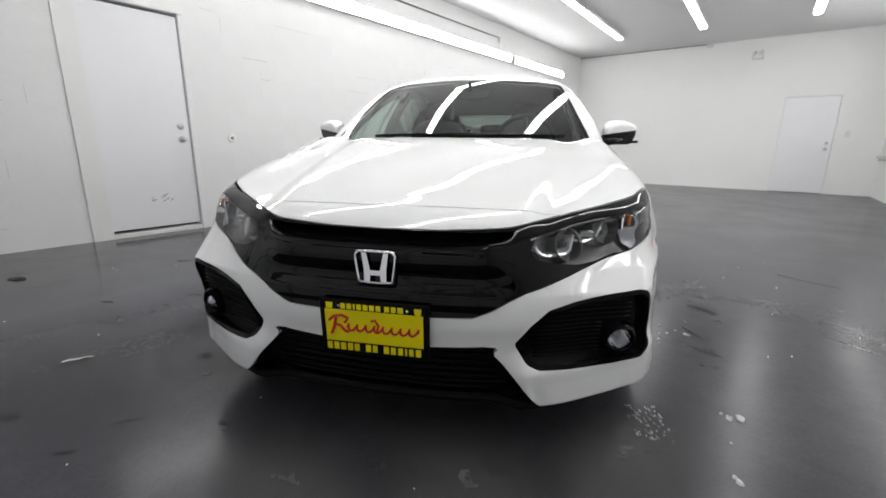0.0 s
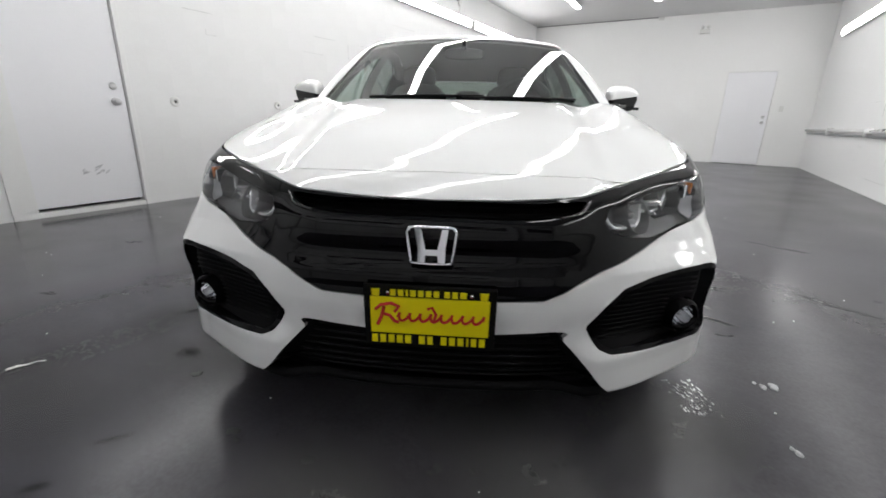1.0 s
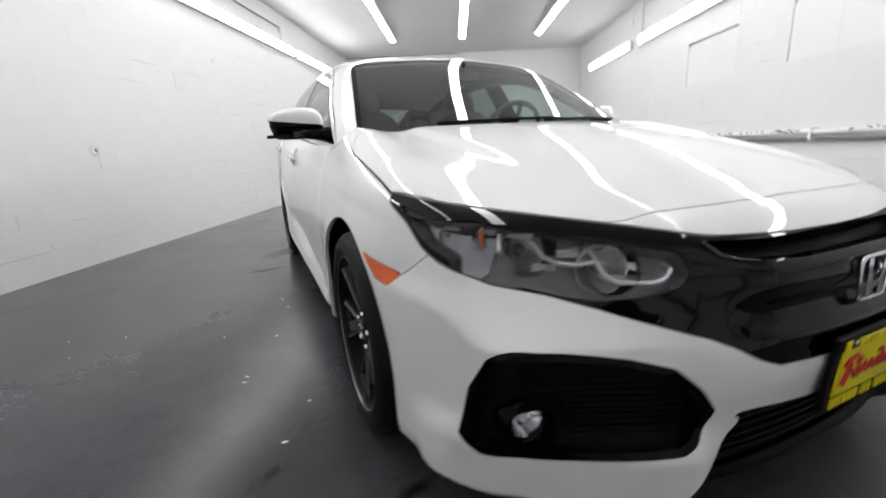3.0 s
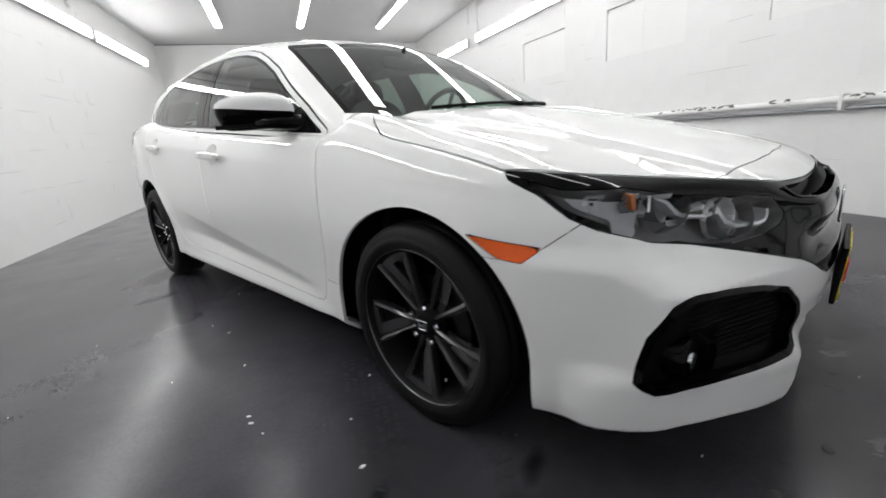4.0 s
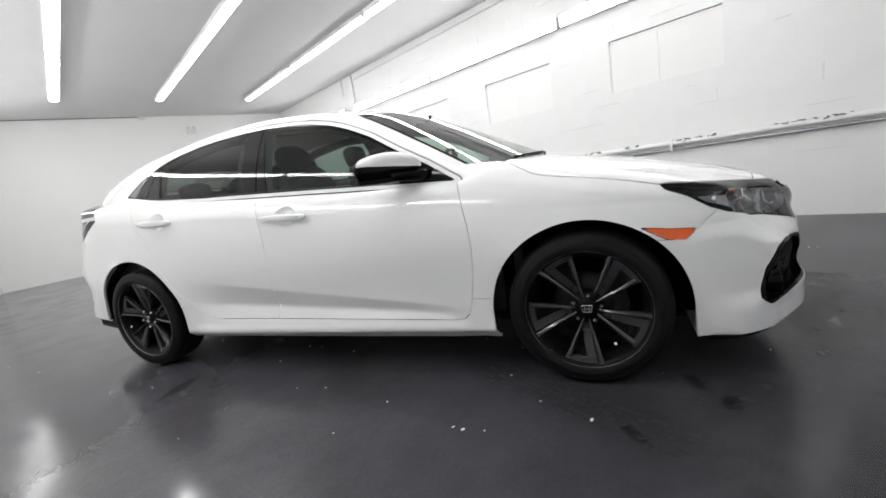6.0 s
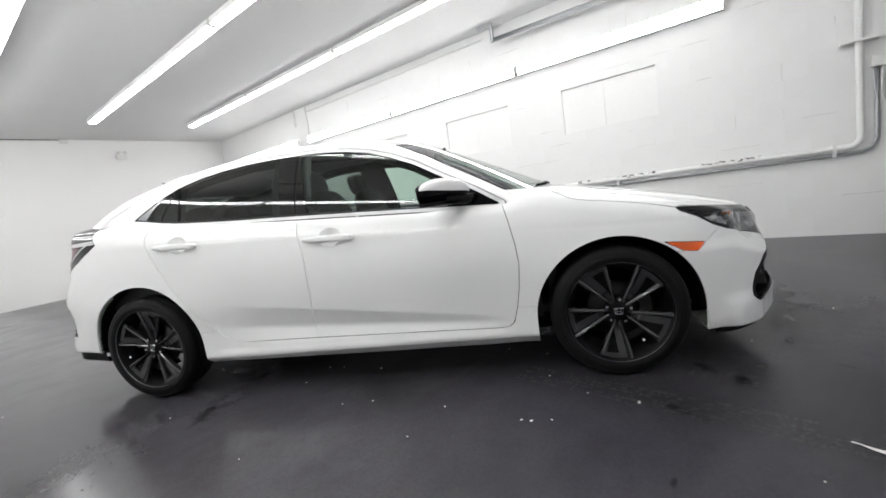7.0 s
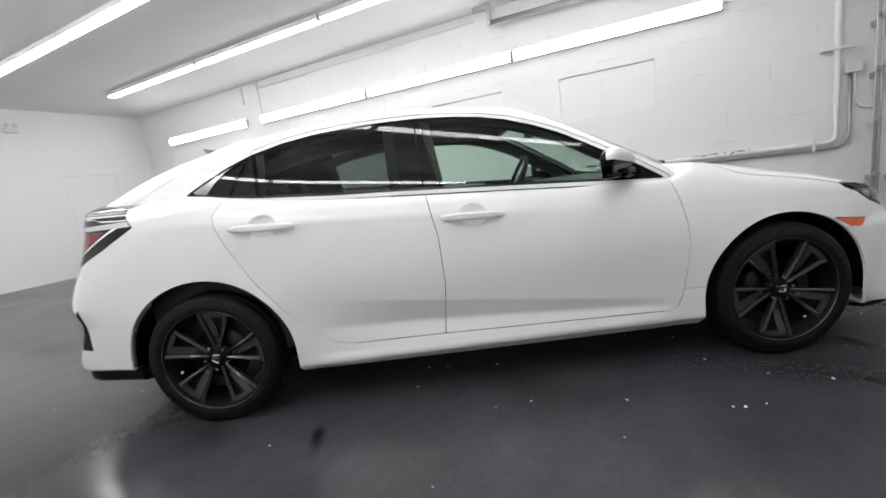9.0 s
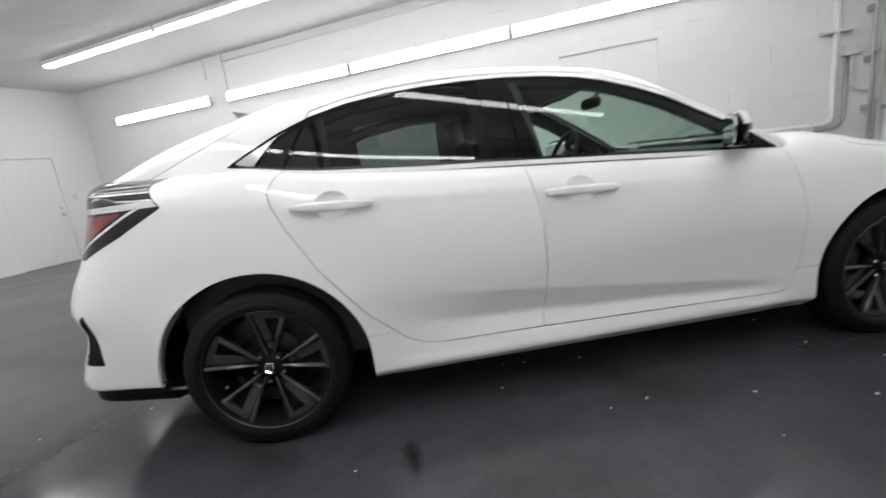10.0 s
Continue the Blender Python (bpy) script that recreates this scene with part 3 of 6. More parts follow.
M_LAMPSIDE = material("lamp side reflector", (0.34, 0.345, 0.36), 0.3, metal=0.5, grain=0.15, grain_scale=40)
M_LAMPGREY = material("lamp reflector", (0.72, 0.725, 0.735), 0.2, metal=0.6, grain=0.1, grain_scale=30)
M_LAMPDARK = material("lamp housing grey", (0.17, 0.17, 0.174), 0.22, metal=0.4, grain=0.2, grain_scale=40)
M_LIGHTBAR = material("clear light guide", (0.8, 0.81, 0.82), 0.12, coat=0.5, grain=0.03)
M_CABIN = material("dark cabin trim", (0.018, 0.018, 0.019), 0.6, grain=0.15, grain_scale=60, bump=0.1, bump_scale=200)
M_SEAT = material("black seat cloth", (0.025, 0.025, 0.026), 0.85, grain=0.2, grain_scale=140, bump=0.2, bump_scale=250)
M_HEADLINER = material("grey headliner", (0.30, 0.30, 0.29), 0.9, grain=0.05, grain_scale=80)
M_YELLOW = material("yellow plate print", (0.82, 0.72, 0.0), 0.35, grain=0.03, grain_scale=60)
M_REDPRINT = material("red print", (0.55, 0.012, 0.02), 0.35, grain=0.05)
M_GLASS_F = glass("windscreen glass", (0.62, 0.74, 0.675))
M_GLASS_S = glass("front side glass", (0.64, 0.75, 0.69))
M_GLASS_R = glass("privacy glass", (0.30, 0.35, 0.325))
M_LAMPCHROME = material("faceted lamp chrome", (0.80, 0.805, 0.81), 0.12, metal=1.0, grain=0.25, grain_scale=55, bump=0.45, bump_scale=28)
M_LENS = glass("clear lamp lens", (0.95, 0.955, 0.96), 0.02, 0.012)

CAR_TURN = 25.55
car = new("car")
car.matrix_basis = pose(0, 0, 0, 0, 0, CAR_TURN)
tagged(car, "white five-door hatchback with black grille and dark alloy wheels", "car")

GAP = 0.0016


def fronts(points):
    """Front outline points (x, y, z) as (angle round the nose, height)."""
    return [(math.atan2(x, 0.3 - y), z) for x, y, z in points]


def both(name, shell, mat, label="", parents=None, **more):
    """The same panel on both sides of the car."""
    a = panel(name, mirrored(shell), mat, parents[0] if parents else car, label, **more)
    b = panel(name, shell, mat, parents[1] if parents else car, label, **more)
    return a, b


def whole(name, shell, mat, label="", parent=None, **more):
    return panel(name, joined(shell, mirrored(shell)), mat, parent or car, label, **more)


def oriented(shell):
    v, n, t = shell
    fn = np.cross(v[t[:, 1]] - v[t[:, 0]], v[t[:, 2]] - v[t[:, 0]])
    bad = (fn * n[t].sum(1)).sum(1) < 0
    t = t.copy()
    t[bad] = t[bad][:, ::-1]
    return v, n, t


def take(shell, field, gap=GAP):
    """What lies inside the field, and what is left outside it, with a gap between."""
    inner, _ = split(shell, field(*shell[0].T) + gap)
    _, outer = split(shell, field(*shell[0].T) - gap)
    return inner, outer


H = 0.0105
body = oriented(nets(lower_body, (-2 * H, -0.99, 0.12), (0.97, 3.66, 1.18), H))
body = split(body, -body[0][:, 0])[0]
cabin = oriented(nets(greenhouse, (-2 * H, 0.05, 0.84), (0.90, 3.50, 1.47), H))
cabin = split(cabin, -cabin[0][:, 0])[0]
full_cabin = cabin
body = split(body, -greenhouse(*body[0].T))[0]
cabin = split(cabin, -lower_body(*cabin[0].T) - 0.002)[0]
body = split(body, -(body[0][:, 2] - 0.18))[0]

# wheel openings
for yc, rad in ((-0.001, 0.3675), (2.699, 0.392)):
    body = split(body, -(np.hypot((body[0][:, 1] - yc) / 1.035, np.maximum(body[0][:, 2] - 0.315, 0)) - rad))[0]

# black mask of the nose: grille and lamps
MASK = fronts([(0, -0.797, 0.684), (0.17, -0.79, 0.686), (0.348, -0.757, 0.695), (0.419, -0.714, 0.708), (0.508, -0.641, 0.722), (0.624, -0.546, 0.74), (0.744, -0.426, 0.761), (0.806, -0.292, 0.776), (0.816, -0.308, 0.754), (0.806, -0.382, 0.72), (0.799, -0.451, 0.672), (0.78, -0.506, 0.647), (0.734, -0.567, 0.627), (0.706, -0.582, 0.615), (0.632, -0.647, 0.599), (0.561, -0.706, 0.578), (0.491, -0.768, 0.556), (0.408, -0.818, 0.53), (0.36, -0.838, 0.508), (0.315, -0.853, 0.482), (0.27, -0.863, 0.463), (0.101, -0.877, 0.457), (-0.1, -0.874, 0.457), (-0.1, -0.784, 0.684)])
FOG = fronts([(0.727, -0.682, 0.522), (0.643, -0.724, 0.516), (0.541, -0.771, 0.501), (0.471, -0.807, 0.482), (0.423, -0.826, 0.438), (0.382, -0.830, 0.384), (0.422, -0.836, 0.326), (0.457, -0.839, 0.311),
              (0.568, -0.785, 0.305), (0.683, -0.701, 0.296), (0.717, -0.674, 0.294), (0.767, -0.631, 0.291), (0.785, -0.611, 0.306), (0.797, -0.595, 0.322), (0.791, -0.627, 0.430), (0.767, -0.660, 0.503), (0.748, -0.672, 0.517)])
LENS = fronts([(0.806, -0.328, 0.76), (0.784, -0.426, 0.73), (0.714, -0.532, 0.728), (0.65, -0.582, 0.71), (0.592, -0.624, 0.696), (0.527, -0.678, 0.688), (0.476, -0.72, 0.682), (0.427, -0.754, 0.674), (0.412, -0.776, 0.638), (0.432, -0.774, 0.613), (0.476, -0.753, 0.599), (0.548, -0.708, 0.589), (0.602, -0.669, 0.594), (0.655, -0.624, 0.609), (0.744, -0.505, 0.61), (0.767, -0.523, 0.656), (0.796, -0.444, 0.688), (0.801, -0.383, 0.732)])


def nose_field(outline, y_max=-0.2):
    return lambda x, y, z: np.maximum(polygon(np.arctan2(x, 0.3 - y), z, outline), y - y_max)


mask, body = take(body, nose_field(MASK), 0.0015)
fog_skin, body = take(body, nose_field(FOG), 0.0)
INTAKE = [(-0.1, 0.366), (0.15, 0.367), (0.30, 0.376), (0.345, 0.372), (0.325, 0.352), (0.395, 0.278), (0.44, 0.222), (0.47, 0.195), (0.50, 0.10), (-0.1, 0.10)]
intake_skin, body = take(body, lambda x, y, z: np.maximum(polygon(x, z, INTAKE), y + 0.5), 0.0)

# hood
HOODLINE = [(-0.1, -0.696), (0.1, -0.701), (0.248, -0.693), (0.367, -0.679), (0.455, -0.663), (0.522, -0.642), (0.62, -0.556), (0.742, -0.42), (0.805, -0.287), (0.803, -0.12), (0.798, 0.1),
            (0.79, 0.165), (0.76, 0.225), (0.717, 0.285), (0.7, 0.42), (0.7, 0.7), (-0.1, 0.7)]
hood, body = take(body, lambda x, y, z: np.maximum(polygon(x, y, HOODLINE), 0.68 - z), 0.0021)
# side marker, bumper, wing, doors, sill
MARK = [(-0.212, 0.631), (-0.402, 0.606), (-0.36, 0.571), (-0.30, 0.578)]
side_only = lambda pts: (lambda x, y, z: np.maximum(polygon(y, z, pts), 0.5 - x))
marker, body = take(body, side_only(MARK), 0.0012)
bumper, body = take(body, lambda x, y, z: polygon(y, z, [(-0.525, 0.70), (-0.402, 0.606), (-0.35, 0.575), (-0.24, 0.58), (-0.1, 0.45), (-0.1, 0.0), (-1.2, 0.0), (-1.2, 1.0), (-0.6, 1.0)]), 0.0012)
FRONT_DOOR = [(0.492, 0.93), (0.487, 0.895), (0.468, 0.82), (0.445, 0.70), (0.437, 0.60), (0.450, 0.48), (0.470, 0.385), (0.492, 0.315), (0.515, 0.292), (0.56, 0.287), (1.59, 0.310), (1.562, 0.55), (1.567, 0.765), (1.607, 0.985), (1.62, 1.3), (0.5, 1.3)]
REAR_DOOR = [(1.607, 0.985), (1.567, 0.765), (1.562, 0.55), (1.59, 0.310), (2.01, 0.318), (2.09, 0.332), (2.15, 0.36), (2.28, 0.478), (2.435, 0.68), (2.535, 0.86), (2.567, 0.94), (2.575, 0.99), (2.55, 1.03), (2.515, 1.062), (2.45, 1.3), (1.62, 1.3)]
front_door, body = take(body, side_only(FRONT_DOOR), 0.0016)
rear_door, body = take(body, side_only(REAR_DOOR), 0.0016)
CUPS = ((1.402, 0.850), (2.350, 0.917))
cup_field = lambda yc, zc: (lambda x, y, z: np.maximum((np.hypot((y - yc) / 0.066, (z - zc) / 0.049) - 1) * 0.05, 0.5 - x))
cup_f, front_door = take(front_door, cup_field(*CUPS[0]), 0.0)
cup_r, rear_door = take(rear_door, cup_field(*CUPS[1]), 0.0)
wing, body = take(body, lambda x, y, z: polygon(y, z, [(-0.6, 0.385), (0.50, 0.385), (0.50, 1.2), (-0.6, 1.2)]), 0.0012)
sill, body = take(body, lambda x, y, z: polygon(y, z, [(-0.2, 0.10), (2.5, 0.10), (2.5, 0.36), (2.28, 0.395), (2.2, 0.39), (-0.2, 0.39)]), 0.0006)
# tail lamp
TAILLAMP = [(0.918, 0.984), (0.80, 0.900), (0.662, 0.824), (0.52, 0.838), (0.30, 0.93), (0.30, 1.16), (0.62, 1.16), (0.70, 1.125), (0.832, 1.088)]      # angle round the tail, height
tail_field = lambda x, y, z: np.maximum(polygon(np.arctan2(x, y - 2.3), z, TAILLAMP), 2.8 - y)
tail_lens, body = take(body, tail_field, 0.0012)
VENT = [(0.655, 0.625), (0.630, 0.600), (0.588, 0.415), (0.676, 0.415)]
vent, body = take(body, lambda x, y, z: np.maximum(polygon(np.arctan2(x, y - 2.3), z, VENT), 2.9 - y), 0.0)

whole("hood", hood, M_PAINT, "white folded sheet-metal hood")
whole("front_bumper", bumper, M_PAINT, "white moulded bumper with winged lower corners")
doors_f = both("front_door", front_door, M_PAINT)
doors_r = both("rear_door", rear_door, M_PAINT)
both("front_wing", wing, M_PAINT)
both("side_sill", sill, M_PAINT, "white flared side sill")
both("side_marker", marker, M_AMBER, "orange side marker lamp", sink=0.001)
both("corner_vent", vent, M_MATBLACK, "black rear corner vent", sink=0.005, flange=-0.005)
quarter = whole("rear_body", body, M_PAINT, "white rear quarters and bumper")

# greenhouse: panes and pillars
DLO = [(0.487, 0.897), (0.62, 0.985), (0.78, 1.076), (0.93, 1.166), (1.06, 1.225), (1.18, 1.268), (1.31, 1.298), (1.44, 1.316), (1.60, 1.328), (1.78, 1.330), (1.95, 1.325), (2.11, 1.312), (2.26, 1.288), (2.40, 1.252), (2.52, 1.205),
       (2.63, 1.150), (2.735, 1.096), (2.62, 1.080), (2.52, 1.062), (2.40, 1.045), (2.28, 1.034), (2.0, 1.010), (1.75, 0.994), (1.21, 0.954), (0.72, 0.915)]
dlo, cabin = take(cabin, lambda x, y, z: np.maximum(polygon(y, z, DLO), 0.45 - x), 0.0)
behind = lambda y, z: 0.871 * (y - 2.518) + 0.490 * (z - 1.062)      # past the rear door's edge
door_rim, cabin = take(cabin, lambda x, y, z: np.maximum(np.maximum(polygon(y, z, DLO) - 0.020, 0.45 - x), behind(y, z)), 0.0030)
both("window_frame", door_rim, M_PAINT, "white upper door frame", flange=0.008)
SCREEN = [(-0.1, 0.0), (0.5, 0.2), (0.705, 0.40), (0.695, 0.47), (0.640, 0.72), (0.572, 1.02), (0.548, 1.062), (0.50, 1.045), (0.3, 1.000), (-0.1, 0.985)]
screen, cabin = take(cabin, lambda x, y, z: np.maximum(polygon(x, y, SCREEN), 0.15 - z), 0.0)
BACKLIGHT = [(-0.1, 2.915), (0.46, 2.915), (0.53, 2.93), (0.555, 3.05), (0.54, 3.20), (0.48, 3.25), (-0.1, 3.27)]
backlight, cabin = take(cabin, lambda x, y, z: np.maximum(polygon(x, y, BACKLIGHT), 1.0 - z), 0.0)
HATCH = [(3.6, 0.9), (3.2, 1.02), (3.05, 1.085), (2.941, 1.128), (2.826, 1.174), (2.717, 1.217), (2.618, 1.266), (2.56, 1.33), (2.56, 1.6), (3.6, 1.6)]
hatch, cabin = take(cabin, lambda x, y, z: polygon(y, z, HATCH), 0.0014)
whole("roof_shell", cabin, M_PAINT, "white roof and pillars", flange=0.02)
whole("tailgate", hatch, M_PAINT, "white tailgate with roof spoiler", flange=0.02)
screen_in, screen_rim = take(screen, lambda x, y, z: polygon(x, y, SCREEN) + 0.022, 0.0)
whole("windscreen", screen_in, M_GLASS_F, "clear laminated windscreen", flange=0.0)
whole("windscreen_border", screen_rim, M_GLOSSBLACK, "black ceramic border", flange=0.008)
whole("rear_window", backlight, M_GLASS_R, "tinted rear window", flange=0.0)

frame_in, frame_rim = take(dlo, lambda x, y, z: polygon(y, z, DLO) + np.where(behind(y, z) > 0, 0.009, 0.011), 0.0)
sill_trim, frame_rim = split(frame_rim, np.maximum(frame_rim[0][:, 2] - np.interp(frame_rim[0][:, 1], (0.72, 1.21, 1.75, 2.0, 2.28, 2.40, 2.52, 2.62), (0.915, 0.954, 0.994, 1.010, 1.034, 1.045, 1.062, 1.080)) - 0.014, 0.76 - frame_rim[0][:, 1]))
both("waist_trim", sill_trim, M_WAIST, "dark grey strip under the windows", flange=0.006)
both("window_moulding", frame_rim, M_GLOSSBLACK, "black window moulding", flange=0.006)
pane_f, rest = take(frame_in, lambda x, y, z: polygon(y, z, [(0.70, 0.85), (0.70, 1.09), (0.86, 1.4), (1.60, 1.4), (1.602, 1.32), (1.535, 0.99), (1.53, 0.85)]), 0.0)
pane_r, rest = take(rest, lambda x, y, z: polygon(y, z, [(1.735, 1.40), (1.728, 1.32), (1.706, 0.99), (1.70, 0.9), (2.36, 0.9), (2.362, 1.05), (2.37, 1.15), (2.392, 1.28), (2.41, 1.4)]), 0.0)
pane_q, rest = take(rest, lambda x, y, z: polygon(y, z, [(2.385, 0.9), (2.385, 1.05), (2.392, 1.15), (2.405, 1.236), (2.42, 1.228), (2.471, 1.207), (2.526, 1.177), (2.572, 1.137), (2.612, 1.09), (2.645, 1.05), (2.66, 0.9)]), 0.0)
tip, rest = take(rest, lambda x, y, z: polygon(y, z, [(2.40, 1.4), (2.412, 1.242), (2.424, 1.236), (2.473, 1.216), (2.529, 1.186), (2.577, 1.144), (2.620, 1.096), (2.655, 1.055), (2.67, 0.9), (3.0, 0.9), (3.0, 1.4)]), 0.0)
both("front_window", pane_f, M_GLASS_S, "clear front door glass", doors_f, flange=0.004)
both("rear_window_pane", pane_r, M_GLASS_R, "dark privacy glass", doors_r, flange=0.004)
pane_q, edge = split(pane_q, behind(*pane_q[0][:, 1:].T) + 0.005)
edge, pane_b = split(edge, behind(*edge[0][:, 1:].T) - 0.005)
both("door_edge_trim", edge, M_GLOSSBLACK, "black trim at the door's edge", flange=0.006)
both("quarter_window", pane_q, M_GLASS_R, "small dark quarter pane", doors_r, flange=0.004)
both("corner_window", pane_b, M_GLASS_R, "small dark corner pane", flange=0.004)
both("window_corner", tip, M_SATIN, "satin chrome corner piece", flange=0.004)
post, rest = take(rest, lambda x, y, z: np.abs(y - 1.62) - 0.17, 0.0)
sail, rest = take(rest, lambda x, y, z: y - 1.0, 0.0)
thin, rest = take(rest, lambda x, y, z: y - 2.46, 0.0)
door_line = lambda v: v[:, 1] - 1.607 - 0.042 * (v[:, 2] - 0.985)
post_f, post_b = split(post, door_line(post[0]) + 0.003)[0], split(post, 0.003 - door_line(post[0]))[0]
both("pillar_trim", post_f, M_TRIMBLACK, "gloss black pillar trim", sink=-0.0015, flange=0.006)
both("pillar_trim", post_b, M_TRIMBLACK, "gloss black pillar trim", sink=-0.0015, flange=0.006)
both("mirror_sail", sail, M_GLOSSBLACK, "black triangular mirror sail", flange=0.006)
both("window_divider", thin, M_GLOSSBLACK, "black window divider", flange=0.006)
both("quarter_divider", rest, M_GLOSSBLACK, "black window divider", flange=0.006)


def blob(centre, half, power=4.0, h=0.01, squash=None):
    """A rounded box as a shell."""
    c, a = np.array(centre), np.array(half)

    def f(x, y, z):
        q = (np.abs((x - c[0]) / a[0]) ** power + np.abs((y - c[1]) / a[1]) ** power + np.abs((z - c[2]) / a[2]) ** power + 1e-9) ** (1 / power) - 1
        return q * min(half)
    return oriented(nets(f, c - a - 2 * h, c + a + 2 * h, h))


def moved(shell, m):
    v, n, t = shell
    r = np.array(m.to_3x3())
    return v @ r.T + np.array(m.translation), n @ r.T, t


def bars(bm, items):
    for it in items:
        box(bm, *it)


# ---- nose: mask, grille, emblem
lens, mask = take(mask, nose_field(LENS), 0.0006)
SLOT = fronts([(-0.1, -0.814, 0.684), (0.246, -0.788, 0.682), (0.37, -0.76, 0.688), (0.353, -0.781, 0.669), (0.322, -0.796, 0.657), (0.199, -0.817, 0.65), (-0.1, -0.819, 0.652)])
slot_skin, mask = take(mask, nose_field(SLOT), 0.0)
grille = new("grille")
grille.parent = car
grille["label"] = "gloss black grille with upper slot"


def finer(shell):
    """Cuts each triangle in four."""
    v, n, t = shell
    e = np.sort(np.concatenate([t[:, [0, 1]], t[:, [1, 2]], t[:, [2, 0]]]), axis=1)
    e, back = np.unique(e, axis=0, return_inverse=True)
    a, b, c = (back.reshape(-1) + len(v)).reshape(3, -1)
    mid = n[e[:, 0]] + n[e[:, 1]]
    mid = mid / np.linalg.norm(mid, axis=1)[:, None]
    cut = np.concatenate([np.stack(q, 1) for q in ((t[:, 0], a, c), (t[:, 1], b, a), (t[:, 2], c, b), (a, b, c))])
    return np.concatenate([v, (v[e[:, 0]] + v[e[:, 1]]) / 2]), np.concatenate([n, mid]), cut


RELIEF = curve((0.478, 0.0), (0.500, -0.004), (0.516, -0.005), (0.530, 0.002), (0.548, 0.008), (0.568, 0.003), (0.590, -0.014), (0.610, -0.023), (0.636, -0.025), (0.650, -0.021), (0.662, -0.013), (0.676, -0.003), (0.686, 0.0))


def grille_relief(x, z):
    """How far the grille's bars stand out of the nose (-) or its field lies back (+)."""
    fade = np.clip((0.405 - np.abs(x)) / 0.13, 0, 1)
    return np.where((z > 0.478) & (z < 0.686), RELIEF(z), 0.0) * fade * fade * (3 - 2 * fade)


def relieved(shell):
    v, n, t = finer(shell)
    v = v.copy()
    off = grille_relief(v[:, 0], v[:, 2])
    h = 0.002
    dz = (grille_relief(v[:, 0], v[:, 2] + h) - grille_relief(v[:, 0], v[:, 2] - h)) / (2 * h)
    dx = (grille_relief(v[:, 0] + h, v[:, 2]) - grille_relief(v[:, 0] - h, v[:, 2])) / (2 * h)
    m = n - n[:, 1:2] * np.stack([dx, np.zeros(len(v)), dz], 1)
    v[:, 1] += off
    return v, m / np.linalg.norm(m, axis=1)[:, None], t


whole("mask", relieved(mask), M_MASK, "gloss black nose mask", grille, flange=0.018)
whole("slot_back", slot_skin, M_MATBLACK, "dark upper air slot", grille, sink=0.045, flange=-0.045)


def band(name, pts, radius, mat, parent, label=""):
    b = bmesh.new()
    tube(b, pts, radius, 8)
    return part(name, b, mat, parent, label, True)


def nose_y(x, z):
    return float(NOSE(z) + NOSE_BOW(abs(x)))


# raised ends of the slot
for s in (-1, 1):
    band("grille_hook", [(s * x, nose_y(x, z) + float(grille_relief(np.array(x), np.array(z))) - 0.002, z) for x, z in ((0.300, 0.655), (0.345, 0.661), (0.358, 0.667), (0.366, 0.678), (0.374, 0.688))], 0.003, M_PIANO, grille)

emblem = new("emblem")
emblem.parent = car
emblem["label"] = "chrome badge"
EY = nose_y(0, 0.586) - 0.022


def plate_shape(outline, y0, y1):
    b = bmesh.new()
    a = [b.verts.new((x, y0, z)) for x, z in outline]
    c = [b.verts.new((x, y1, z)) for x, z in outline]
    n = len(a)
    b.faces.new(a)
    b.faces.new(c[::-1])
    for k in range(n):
        b.faces.new((a[k], c[k], c[(k + 1) % n], a[(k + 1) % n]))
    bmesh.ops.recalc_face_normals(b, faces=b.faces)
    return b


def badge(parent, place, w, mat=M_CHROME):
    """A rounded frame with two uprights and a cross-piece, facing -y, w wide."""
    k = w / 0.12
    ring = [(0.056, 0.044), (0.060, 0.030), (0.052, -0.030), (0.042, -0.042), (-0.042, -0.042), (-0.052, -0.030), (-0.060, 0.030), (-0.056, 0.044), (-0.044, 0.050), (0.044, 0.050)]
    pts = [Vector(place) + Vector((x * k, 0, z * k)) for x, z in smooth_outline(ring, 4)]
    b = bmesh.new()
    tube(b, pts + [pts[0]], 0.0042 * k, 8, False)
    bmesh.ops.remove_doubles(b, verts=b.verts, dist=1e-5)
    part("badge_frame", b, mat, parent, "", True)
    for s in (-1, 1):
        b = plate_shape([(s * x * k, z * k) for x, z in ((0.041, 0.047), (0.026, 0.047), (0.014, -0.008), (0.017, -0.039), (0.034, -0.039), (0.034, 0.0))], -0.004 * k, 0.004 * k)
        bmesh.ops.translate(b, verts=b.verts, vec=place)
        part("badge_upright", b, mat, parent)
    b = plate_shape([(x * k, z * k) for x, z in ((-0.018, -0.005), (0.018, -0.005), (0.018, -0.020), (-0.018, -0.020))], -0.0035 * k, 0.0035 * k)
    bmesh.ops.translate(b, verts=b.verts, vec=place)
    part("badge_crosspiece", b, mat, parent)


badge(emblem, (0, EY, 0.586), 0.113)

# ---- lower intake
intake = whole("lower_intake", intake_skin, M_MATBLACK, "black lower air intake", sink=0.045, flange=-0.045)
for z in np.linspace(0.215, 0.35, 7):
    w = 0.30 + (0.35 - z) * 0.75
    band("intake_slat", [(x, nose_y(x, z) + 0.034, z) for x in np.linspace(-w, w, 17)], 0.005, M_MATBLACK, intake)

